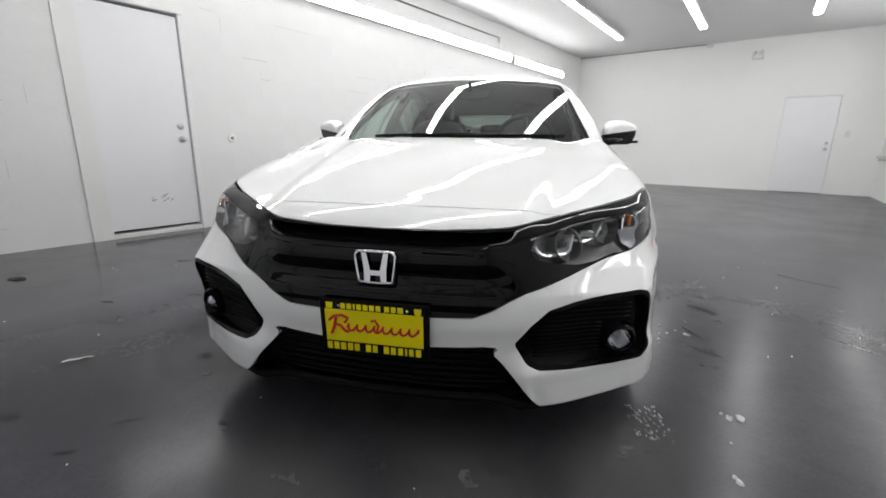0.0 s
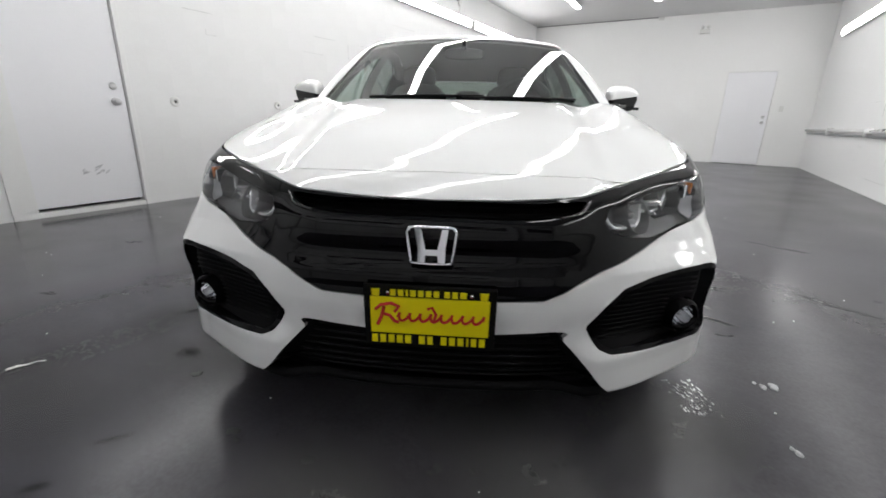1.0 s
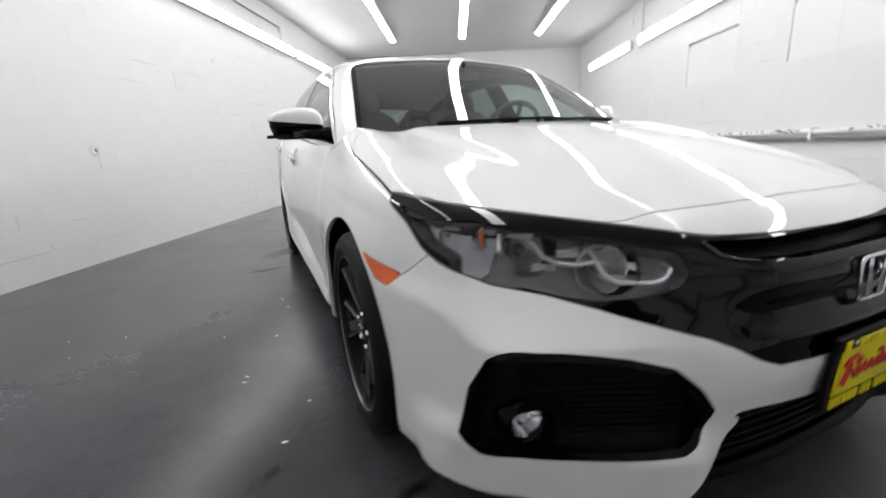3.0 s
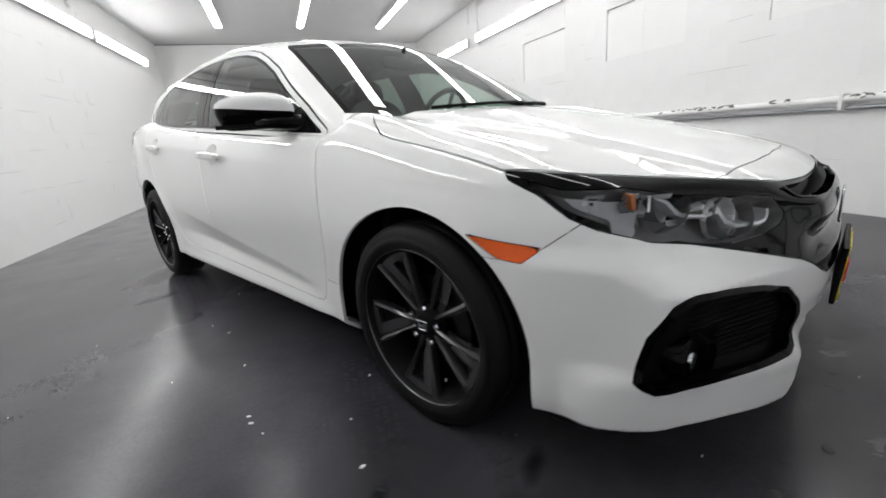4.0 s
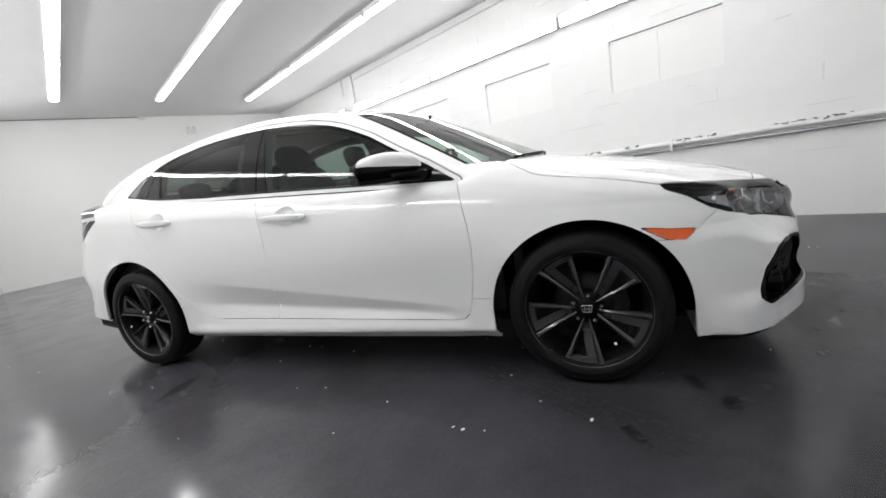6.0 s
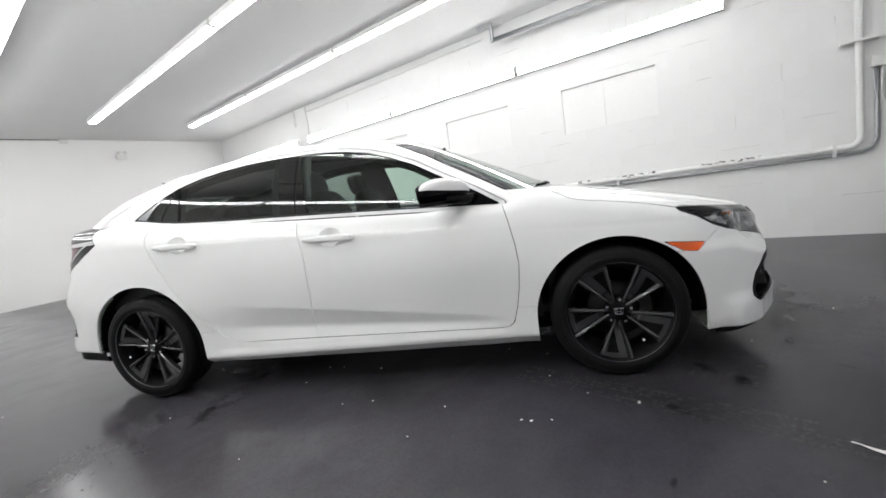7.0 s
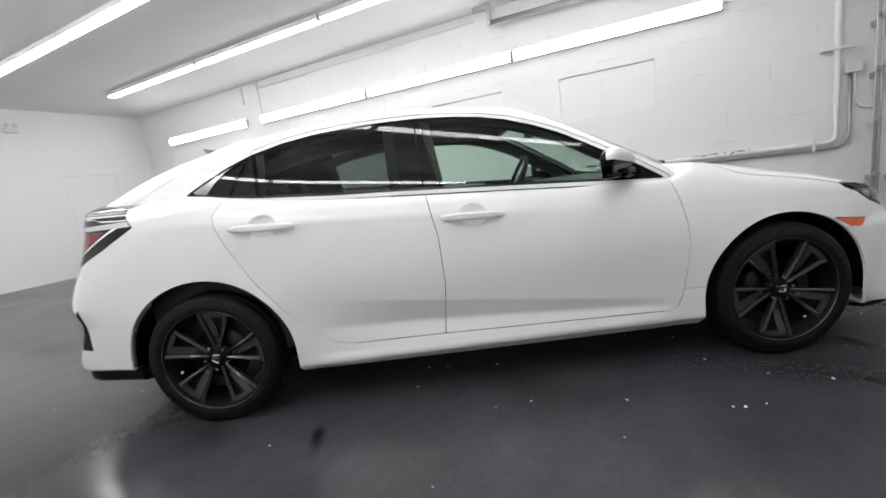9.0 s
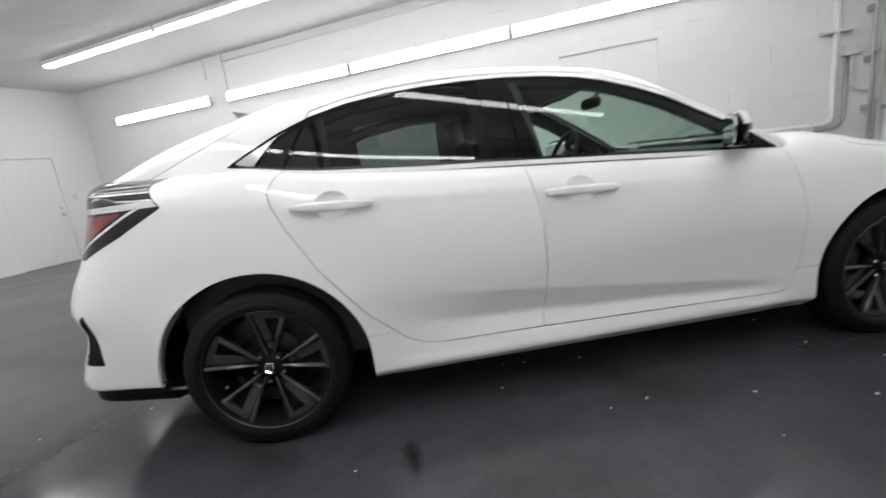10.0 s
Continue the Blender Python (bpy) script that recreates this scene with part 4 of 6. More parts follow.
# ---- fog lamp pockets
FOG_IN = nose_field(FOG)
FOG_AT = (0.688, -0.684, 0.362)
bezel, fog_back = split(fog_skin, -(FOG_IN(*fog_skin[0].T) + 0.013))
fog_back = split(fog_back, np.hypot(fog_back[0][:, 0] - FOG_AT[0], fog_back[0][:, 2] - FOG_AT[2]) - 0.043)[1]
pockets = both("fog_pocket", fog_back, M_MATBLACK, "black honeycomb pocket", sink=0.034, flange=-0.034)
both("pocket_bezel", bezel, M_GLOSSBLACK, "gloss black bezel", pockets, flange=0.01)
for side, pocket in zip((-1, 1), pockets):
    for k in range(12):
        z = 0.330 + 0.0135 * k
        x0, x1 = (0.435 - 0.25 * (z - 0.33) if z < 0.38 else 0.415 + 0.75 * (z - 0.38)), (0.625 if z < 0.425 else 0.71)
        band("pocket_slat", [(side * x, nose_y(x, z) + 0.026, z) for x in np.linspace(x0, x1, 9)], 0.0026, M_MATBLACK, pocket)
    fog = new("fog_lamp")
    fog.parent = pocket
    face = look((side * FOG_AT[0], FOG_AT[1], FOG_AT[2]), (side * 0.76, -1.7, 0.36))
    fog.matrix_basis = face

    def turned(name, prof, mat, label=""):
        b = bmesh.new()
        lathe(b, [(a, 0.80 * r) for a, r in prof], 32, "z")
        return part(name, b, mat, fog, label, True)
    turned("surround", [(0.05, 0.066), (0.016, 0.062), (0.006, 0.055), (0.004, 0.047), (0.014, 0.041), (0.05, 0.041)], M_GLOSSBLACK)
    turned("reflector", [(0.012, 0.0405), (0.018, 0.038), (0.035, 0.030), (0.045, 0.012), (0.046, 0.001)], M_CHROME, "chrome reflector")
    turned("bulb", [(0.018, 0.001), (0.020, 0.008), (0.026, 0.011), (0.044, 0.011)], M_LAMPGREY)
    turned("glass", [(0.002, 0.001), (0.004, 0.02), (0.009, 0.036), (0.013, 0.0405)], M_LENS, "clear round lens")

# ---- headlights
def fold(name, pts, front, parent):
    """A folded silver strip with a rounded lip, as deep as the bowls it frames."""
    b = bmesh.new()
    rows = []
    for i, p in enumerate(pts):
        d = (pts[min(i + 1, len(pts) - 1)] - pts[max(i - 1, 0)]).normalized()
        w = d.cross(front).normalized()
        rows.append([b.verts.new(p + w * u + front * f) for u, f in ((-0.0075, -0.034), (-0.0055, -0.010), (-0.0045, -0.001), (0.0, 0.002), (0.0045, -0.001), (0.0055, -0.010), (0.0075, -0.034))])
    for q0, q1 in zip(rows, rows[1:]):
        for k in range(6):
            b.faces.new((q0[k], q0[k + 1], q1[k + 1], q1[k]))
    b.faces.new(rows[0])
    b.faces.new(rows[-1][::-1])
    bmesh.ops.recalc_face_normals(b, faces=b.faces)
    return part(name, b, M_LAMPGREY, parent, "silver light guide frame")


for side in (-1, 1):
    lamp = new("headlight")
    lamp.parent = car
    lamp["label"] = "clear headlight with silver bowls and small amber bulb"
    skin = mirrored(lens) if side < 0 else lens
    panel("lens", skin, M_LENS, lamp, "clear plastic lens", flange=0.004)
    deep = lens
    for c, r in (((0.518, -0.737, 0.644), 0.047), ((0.628, -0.664, 0.680), 0.047), ((0.705, -0.608, 0.690), 0.022)):
        deep = split(deep, np.sqrt(((deep[0] - np.array(c) - np.array((0, float(corner(np.array(c[0]), np.array(c[2]))), 0))) ** 2).sum(1)) - r)[1]
    panel("housing", mirrored(deep) if side < 0 else deep, M_LAMPDARK, lamp, "grey lamp housing", sink=0.045, flange=-0.043)

    rear = split(lens, np.maximum(nose_field(LENS)(*lens[0].T) + 0.014, np.abs(lens[0][:, 1] + 0.465) - 0.105))[0]
    panel("side_reflector", mirrored(rear) if side < 0 else rear, M_LAMPSIDE, lamp, "grey rippled side reflector", sink=0.030, flange=0.003)

    def at(x, y, z):
        return Vector((side * x, y + 0.9 * float(corner(np.array(x), np.array(z))), z))

    for (x, y, z), r, tag in (((0.515, -0.697, 0.634), 0.046, "dip"), ((0.622, -0.615, 0.660), 0.044, "main"), ((0.742, -0.535, 0.694), 0.020, "turn")):
        m = look(at(x, y, z), at(x, y, z) + Vector((side * 0.45, -1, 0.05)))
        b = bmesh.new()
        lathe(b, [(0.034, 0.001), (0.030, r * 0.45), (0.018, r * 0.78), (-0.004, r), (-0.007, r * 1.06), (0.004, r * 1.14)], 12, "z", m)
        part("reflector", b, M_LAMPGREY, lamp, "silver reflector bowl")
        b = bmesh.new()
        lathe(b, [(-0.004, 0.001), (-0.002, r * 0.20), (0.006, r * 0.30), (0.030, r * 0.32)], 18, "z", m)
        part("bulb_shield", b, M_LAMPDARK, lamp, "grey bulb shield", True)
    for pts in ([(0.424, -0.753, 0.643), (0.432, -0.756, 0.630), (0.444, -0.756, 0.620), (0.464, -0.750, 0.616), (0.511, -0.729, 0.617), (0.524, -0.720, 0.627), (0.529, -0.708, 0.649), (0.535, -0.687, 0.676)],
                [(0.534, -0.705, 0.651), (0.561, -0.695, 0.644), (0.592, -0.678, 0.649), (0.606, -0.667, 0.657), (0.618, -0.643, 0.683), (0.645, -0.588, 0.712)]):
        fold("light_guide", [at(*p) for p in pts], Vector((side * 0.45, -1, 0.05)).normalized(), lamp)
    b = bmesh.new()
    box(b, -0.0055, 0.0055, -0.015, 0.015, -0.018, 0.018, 0.005, Matrix.Translation(at(0.699, -0.597, 0.696)) @ pose(0, 0, 0, 0, side * 8, side * 35))
    part("indicator", b, M_AMBERBULB, lamp, "amber indicator bulb")
    b = bmesh.new()
    box(b, -0.0025, 0.0025, -0.018, 0.018, -0.021, 0.021, 0.002, Matrix.Translation(at(0.694, -0.593, 0.694)) @ pose(0, 0, 0, 0, side * 8, side * 35))
    part("indicator_frame", b, M_LAMPSIDE, lamp, "silver pocket of the indicator")
    b = bmesh.new()
    box(b, -0.003, 0.003, -0.02, 0.02, -0.018, 0.018, 0.001, Matrix.Translation(at(0.672, -0.615, 0.690)) @ pose(0, 0, 0, 0, 0, side * 30))
    part("divider", b, M_LAMPCHROME, lamp, "silver divider")
    for x, y, z, wide, tall, turn, tip_up in ((0.572, -0.682, 0.668, 0.020, 0.013, 20, -15), (0.598, -0.655, 0.632, 0.022, 0.009, 35, 25), (0.640, -0.630, 0.702, 0.024, 0.008, 40, -30), (0.668, -0.606, 0.664, 0.020, 0.016, 65, 12),
                                              (0.690, -0.590, 0.708, 0.018, 0.010, 30, -25), (0.716, -0.562, 0.676, 0.017, 0.014, 70, 20), (0.738, -0.535, 0.712, 0.015, 0.009, 45, -10)):
        b = bmesh.new()          # folded bright fins between the bowls
        m = Matrix.Translation(at(x, y, z)) @ pose(0, 0, 0, tip_up, 0, side * turn)
        rows = [[b.verts.new(m @ Vector((s * wide, d + e, h * tall * (1 - 0.35 * abs(s - 0.3))))) for h, d in ((-1, 0.004), (0.1, -0.006), (1, 0.006))] for e in (0, 0.003) for s in (-1, 1)]
        for q0, q1 in ((rows[0], rows[1]), (rows[2], rows[3])):
            for k in range(2):
                b.faces.new((q0[k], q0[k + 1], q1[k + 1], q1[k]))
        part("lamp_fin", b, M_LAMPGREY, lamp, "folded silver fin")

# ---- licence plate with frame
plate = new("licence_plate")
plate.parent = car
plate["label"] = "yellow dealer plate in a black frame with unreadable print"
plate.matrix_basis = pose(0, -0.893, 0.4195, 4, 0, 0)
b = bmesh.new()
box(b, -0.157, 0.157, 0.0, 0.012, -0.079, 0.079, 0.004)
part("frame", b, M_MATBLACK, plate, "black plastic plate frame")
b = bmesh.new()
box(b, -0.141, 0.141, -0.003, 0.002, -0.046, 0.051, 0.001)
part("panel", b, M_YELLOW, plate, "bright yellow panel")


def letter_bars(name, x0, x1, z0, z1, widths, mat, slant=0.0, tall=()):
    """Bars as wide as letters along a line; 0 leaves a space."""
    total = sum(abs(w) for w in widths) + 0.42 * len(widths)
    k = (x1 - x0) / total
    x = x0
    for i, w in enumerate(widths):
        if w > 0:
            b = bmesh.new()
            top = z1 + (tall[i % len(tall)] if tall else 0)
            box(b, x, x + w * k, -0.0052, -0.001, z0, top, 0.0008)
            if slant:
                for v in b.verts:
                    v.co.x += slant * (v.co.z - z0)
            part(name, b, mat, plate)
        x += (abs(w) + 0.42) * k


letter_bars("print_bar", -0.092, 0.092, 0.056, 0.071, [1, 1, 0.4, 1, 1, 1, 1, -0.1, 1, 1, 1.2], M_YELLOW)
letter_bars("print_bar", -0.140, 0.140, -0.072, -0.051, [1, 1, 1, 1, 1, -0.5, 1, 0.9, -0.5, 1, 1, 1, 0.4, 0.9, 1], M_YELLOW)
b = bmesh.new()          # a running scribble in place of the handwritten line
tube(b, [(-0.080 + 0.212 * u + 0.0045 * math.sin(2 * math.pi * 8.5 * u + 1.4) + 0.25 * 0.011 * math.sin(2 * math.pi * 8.5 * u), -0.0045, 0.001 + 0.0105 * math.sin(2 * math.pi * 8.5 * u)) for u in np.linspace(0, 1, 120)], 0.0034, 6)
part("script_stroke", b, M_REDPRINT, plate, "red handwritten scribble")
b = bmesh.new()
tube(b, [(0.010, -0.0045, -0.008), (0.016, -0.0045, 0.012), (0.006, -0.0045, 0.029), (-0.004, -0.0045, 0.024)], 0.0036, 6)
part("script_stroke", b, M_REDPRINT, plate)
b = bmesh.new()
tube(b, [(-0.112, -0.0045, 0.008), (-0.095, -0.0045, 0.004), (-0.082, -0.0045, -0.012), (-0.072, -0.0045, -0.014)], 0.0040, 6)
part("script_stroke", b, M_REDPRINT, plate)
b = bmesh.new()
tube(b, [(-0.128, -0.0045, 0.018), (-0.115, -0.0045, 0.031), (-0.090, -0.0045, 0.036), (-0.072, -0.0045, 0.028), (-0.082, -0.0045, 0.014)], 0.0042, 6)
part("script_stroke", b, M_REDPRINT, plate)
b = bmesh.new()
tube(b, [(-0.108, -0.0045, 0.026), (-0.114, -0.0045, 0.0), (-0.124, -0.0045, -0.022)], 0.0045, 6)
part("script_stroke", b, M_REDPRINT, plate)
for x in (-0.098, 0.098):
    b = bmesh.new()
    lathe(b, [(-0.004, 0.0005), (-0.004, 0.004), (0.0, 0.0045)], 12, "y", Matrix.Translation((x, 0, 0.062)))
    part("screw", b, M_CHROME, plate, "steel screw", True)
for x in (-0.127, 0.127):
    b = plate_shape([(-0.010, 0.009), (0.010, 0.009), (0.008, -0.009), (-0.008, -0.009)], -0.003, 0.0)
    bmesh.ops.translate(b, verts=b.verts, vec=(x, 0, 0.062))
    part("print_mark", b, M_YELLOW, plate)

# ---- black skirts under the bumpers
def skirt(name, lo, hi, y_from, sign):
    pts = []
    for a in np.linspace(-1.25, 1.25, 61):
        o, d = np.array([0, 0.1 if sign < 0 else 2.6, 0]), np.array([math.sin(a), sign * math.cos(a), 0])
        r0, r1 = 0.2, 1.6
        for _ in range(30):
            r = (r0 + r1) / 2
            p = o + r * d
            if lower_body(p[0], p[1], hi + 0.03) < 0:
                r0 = r
            else:
                r1 = r
        pts.append(o + r0 * d)
    pts = [p for p in pts if (p[1] < y_from if sign < 0 else p[1] > y_from)]
    b = bmesh.new()
    rows = []
    for z, shift in ((hi, -0.035), (hi - 0.008, -0.022), (lo + 0.008, -0.022), (lo, -0.03), (lo, -0.10)):
        rows.append([b.verts.new((p[0] * (1 + shift), p[1] + sign * shift, z)) for p in pts])
    for r0, r1 in zip(rows, rows[1:]):
        for k in range(len(pts) - 1):
            b.faces.new((r0[k], r0[k + 1], r1[k + 1], r1[k]))
    return part(name, b, M_MATBLACK, car, "black plastic lower lip", True)


skirt("front_lip", 0.168, 0.196, -0.42, -1)
skirt("rear_diffuser", 0.245, 0.318, 3.06, 1)
b = bmesh.new()
box(b, -0.56, 0.56, -0.72, 3.40, 0.165, 0.24, 0.02)
box(b, -0.78, 0.78, 0.44, 2.24, 0.17, 0.24, 0.02)
part("underbody", b, M_MATBLACK, car, "dark underbody")

# ---- wheel arch liners
for yc in (0.0, 2.69):
    for side in (-1, 1):
        b = bmesh.new()
        ring = []
        for k in range(33):
            a = math.radians(-8 + 196 * k / 32)
            edge, out = 0.5, 1.0
            for _ in range(24):
                mid = (edge + out) / 2
                edge, out = (mid, out) if lower_body(mid, yc + 0.397 * math.cos(a), max(0.2, 0.315 + 0.384 * math.sin(a))) < 0 else (edge, mid)
            edge = max(0.62, min(0.862, edge - 0.014))
            ring.append([b.verts.new((side * x, yc + r * 1.035 * math.cos(a), 0.315 + r * math.sin(a))) for x, r in ((edge, 0.384), (edge - 0.05, 0.396), (0.55, 0.396), (0.50, 0.20), (0.50, 0.02))])
        for r0, r1 in zip(ring, ring[1:]):
            for k in range(4):
                b.faces.new((r0[k], r0[k + 1], r1[k + 1], r1[k]))
        part("arch_liner", b, M_MATBLACK, car, "black plastic arch liner", True)

# ---- wheels


def blade(b, a0, a1, r0, r1, w0, w1, x0, x1, depth=0.018, bow=0.0):
    """A tapered, ridged spoke from radius r0 at angle a0 to r1 at a1 (degrees)."""
    rows = []
    for k in range(8):
        t = k / 7
        r, a, w, x = r0 + (r1 - r0) * t, math.radians(a0 + (a1 - a0) * t + bow * math.sin(math.pi * t)), w0 + (w1 - w0) * t ** 1.4, x0 + (x1 - x0) * t ** 0.8
        u, n = Vector((0, math.cos(a), math.sin(a))), Vector((0, -math.sin(a), math.cos(a)))
        c = u * r
        rows.append([b.verts.new(c + n * s * w + Vector((xx, 0, 0))) for s, xx in ((-0.5, x + depth), (-0.5, x + 0.008), (-0.40, x + 0.003), (0.0, x - 0.002), (0.40, x + 0.003), (0.5, x + 0.008), (0.5, x + depth))])
    for q0, q1 in zip(rows, rows[1:]):
        for k in range(7):
            b.faces.new((q0[k], q0[(k + 1) % 7], q1[(k + 1) % 7], q1[k]))
    b.faces.new(rows[0])
    b.faces.new(rows[-1][::-1])


def make_wheel():
    """A wheel about x, outer face towards -x, the hub's face at the origin."""
    w = new("wheel")
    b = bmesh.new()
    prof = [(0.080, 0.222), (0.100, 0.240), (0.1075, 0.270), (0.102, 0.298), (0.090, 0.312), (0.075, 0.3178), (0.062, 0.3195), (0.060, 0.313), (0.053, 0.313), (0.051, 0.3205), (0.022, 0.3213), (0.020, 0.314), (0.012, 0.314), (0.010, 0.3215),
            (-0.010, 0.3215), (-0.012, 0.314), (-0.020, 0.314), (-0.022, 0.3213), (-0.051, 0.3205), (-0.053, 0.313), (-0.060, 0.313), (-0.062, 0.3195), (-0.075, 0.3178), (-0.086, 0.314), (-0.095, 0.306), (-0.101, 0.297), (-0.1045, 0.285), (-0.1055, 0.276),
            (-0.1075, 0.274), (-0.1065, 0.262), (-0.1035, 0.250), (-0.100, 0.244), (-0.0965, 0.241), (-0.091, 0.236), (-0.085, 0.230), (-0.078, 0.224)]
    lathe(b, [(a + 0.052, max(r, 0.236) if r < 0.262 else 0.262 + (r - 0.262) * 0.94) for a, r in prof], 80)
    tyre = part("tyre", b, M_TYRE, w, "black road tyre with smooth sidewall", True)
    rim = new("rim")
    rim.parent = w
    rim["label"] = "dark alloy rim with five twin spokes"
    b = bmesh.new()
    lathe(b, [(-0.028, 0.243), (-0.036, 0.2415), (-0.037, 0.2385), (-0.031, 0.233), (-0.016, 0.224), (0.02, 0.208), (0.09, 0.194), (0.125, 0.215)], 72)
    part("barrel", b, M_MATBLACK, rim, "", True)
    b = bmesh.new()
    lathe(b, [(-0.0400, 0.2432), (-0.0480, 0.2430), (-0.0490, 0.2422), (-0.0480, 0.2410), (-0.0370, 0.2404)], 72)
    part("rim_edge", b, M_RIMEDGE, rim, "bright machined edge", True)
    polar = lambda r, g, x: (x, r * math.cos(math.radians(g)), r * math.sin(math.radians(g)))
    dish = lambda r: float(np.interp(r, (0.05, 0.085, 0.12, 0.17, 0.21, 0.24), (-0.004, -0.002, -0.007, -0.018, -0.028, -0.031)))

    def sheet(rows, thick, ribs=0.0):
        """A dished sheet through rows of (radius, first angle, last angle), lowered by ribs."""
        b = bmesh.new()
        grid = [[b.verts.new(polar(r, g0 + (g1 - g0) * j / 8, dish(r) + d + (ribs * math.sin(r * 700) if 0.1 < r < 0.2 else 0))) for j in range(9)] for r, g0, g1, d in rows]
        for q0, q1 in zip(grid, grid[1:]):
            for j in range(8):
                b.faces.new((q0[j], q0[j + 1], q1[j + 1], q1[j]))
        got = bmesh.ops.extrude_face_region(b, geom=b.faces[:])["geom"]
        bmesh.ops.translate(b, verts=[v for v in got if isinstance(v, bmesh.types.BMVert)], vec=(thick, 0, 0))
        bmesh.ops.recalc_face_normals(b, faces=b.faces)
        return b

    for k in range(5):
        a = 62 + 72 * k
        b = bmesh.new()
        blade(b, a - 13, a - 17.5, 0.046, 0.2375, 0.012, 0.024, -0.010, -0.036, 0.028, -1.0)
        part("spoke", b, M_RIM, rim)
        b = bmesh.new()
        blade(b, a + 13, a + 15.5, 0.046, 0.2170, 0.012, 0.025, -0.010, -0.031, 0.028, 1.0)
        part("spoke", b, M_RIM, rim)
        b = sheet([(r, a - float(np.interp(r, (0.07, 0.12, 0.2), (7, 11, 13))), a + float(np.interp(r, (0.07, 0.095, 0.13, 0.17, 0.203), (8, 7, 3, -0.5, -3.0))), 0.004 if r > 0.1 else 0.010) for r in np.linspace(0.070, 0.2075, 16)], 0.012)
        part("spoke_web", b, M_WEB, rim, "smooth grey web of the spoke")
        b = sheet([(r, a - 13, a + 19.0, 0.003) for r in np.linspace(0.2075, 0.2380, 6)], 0.012)
        part("web_foot", b, M_WEB, rim, "smooth grey foot of the spoke")
        b = sheet([(r, a - 16, a + 14, 0.020) for r in np.linspace(0.066, 0.235, 60)], 0.006, 0.0014)
        part("ribbed_pocket", b, M_MATBLACK, rim, "ribbed black pocket behind the spoke")
        b = bmesh.new()
        ang = math.radians(a + 36)
        m = Matrix.Translation((-0.006, 0.056 * math.cos(ang), 0.056 * math.sin(ang)))
        lathe(b, [(-0.016, 0.0005), (-0.016, 0.007), (-0.011, 0.0096), (0.012, 0.0096)], 6, "x", m)
        part("wheel_nut", b, M_CHROME, rim, "chrome wheel nut")
    b = bmesh.new()
    lathe(b, [(-0.019, 0.0005), (-0.0195, 0.028), (-0.017, 0.034), (-0.010, 0.042), (-0.003, 0.062), (0.01, 0.070), (0.03, 0.066)], 48)
    part("hub", b, M_MATBLACK, rim, "", True)
    cap = new("cap_badge")
    cap.parent = rim
    cap.matrix_basis = pose(-0.022, 0, 0, 0, 0, -90)
    pts = [Vector((x * 0.32, 0, z * 0.32)) for x, z in smooth_outline([(0.056, 0.044), (0.060, 0.030), (0.052, -0.030), (0.042, -0.042), (-0.042, -0.042), (-0.052, -0.030), (-0.060, 0.030), (-0.056, 0.044)], 3)]
    b = bmesh.new()
    tube(b, pts + [pts[0]], 0.0022, 6, False)
    for s in (-1, 1):
        box(b, s * 0.009 - 0.0025, s * 0.009 + 0.0025, -0.002, 0.002, -0.011, 0.012)
    box(b, -0.008, 0.008, -0.002, 0.002, -0.0025, 0.0025)
    me = mesh_from("cap_badge", b, M_CHROME, False)
    bpy.data.objects.remove(cap)
    cap = new("cap_badge", me)
    cap.parent = rim
    cap.matrix_basis = pose(-0.022, 0, 0, 0, 0, -90)
    cap["label"] = "chrome centre badge"
    b = bmesh.new()
    lathe(b, [(0.035, 0.06), (0.035, 0.138), (0.048, 0.138), (0.048, 0.06)], 56)
    part("brake_disc", b, M_DISC, w, "steel brake disc", True)
    b = bmesh.new()
    arc = [math.radians(128 + 11 * k) for k in range(7)]
    rows = [[b.verts.new((x, r * math.cos(a), r * math.sin(a))) for x, r in ((0.018, 0.105), (0.018, 0.158), (0.075, 0.160), (0.075, 0.105))] for a in arc]
    for q0, q1 in zip(rows, rows[1:]):
        for k in range(4):
            b.faces.new((q0[k], q0[(k + 1) % 4], q1[(k + 1) % 4], q1[k]))
    b.faces.new(rows[0])
    b.faces.new(rows[-1][::-1])
    bmesh.ops.recalc_face_normals(b, faces=b.faces)
    part("brake_caliper", b, M_DISC, w, "grey brake caliper")
    b = bmesh.new()
    tube(b, [(-0.022, -0.178 * math.cos(-0.98), 0.178 * math.sin(-0.98)), (-0.036, -0.172 * math.cos(-0.98), 0.172 * math.sin(-0.98))], [0.004, 0.006], 8)
    part("valve", b, M_CHROME, w, "shiny valve cap")
    return w


wheel = make_wheel()
wheel.parent = car
wheel.matrix_basis = pose(-0.825, 0.0, 0.3165)
for x, y, spin in ((0.825, 0.0, 20), (-0.832, 2.70, 109), (0.832, 2.70, 50)):
    o = copy_thing(wheel, pose(x, y, 0.3165 if y < 1 else 0.3185, spin if x < 0 else -spin, 0, 0 if x < 0 else 180))
    o.parent = car

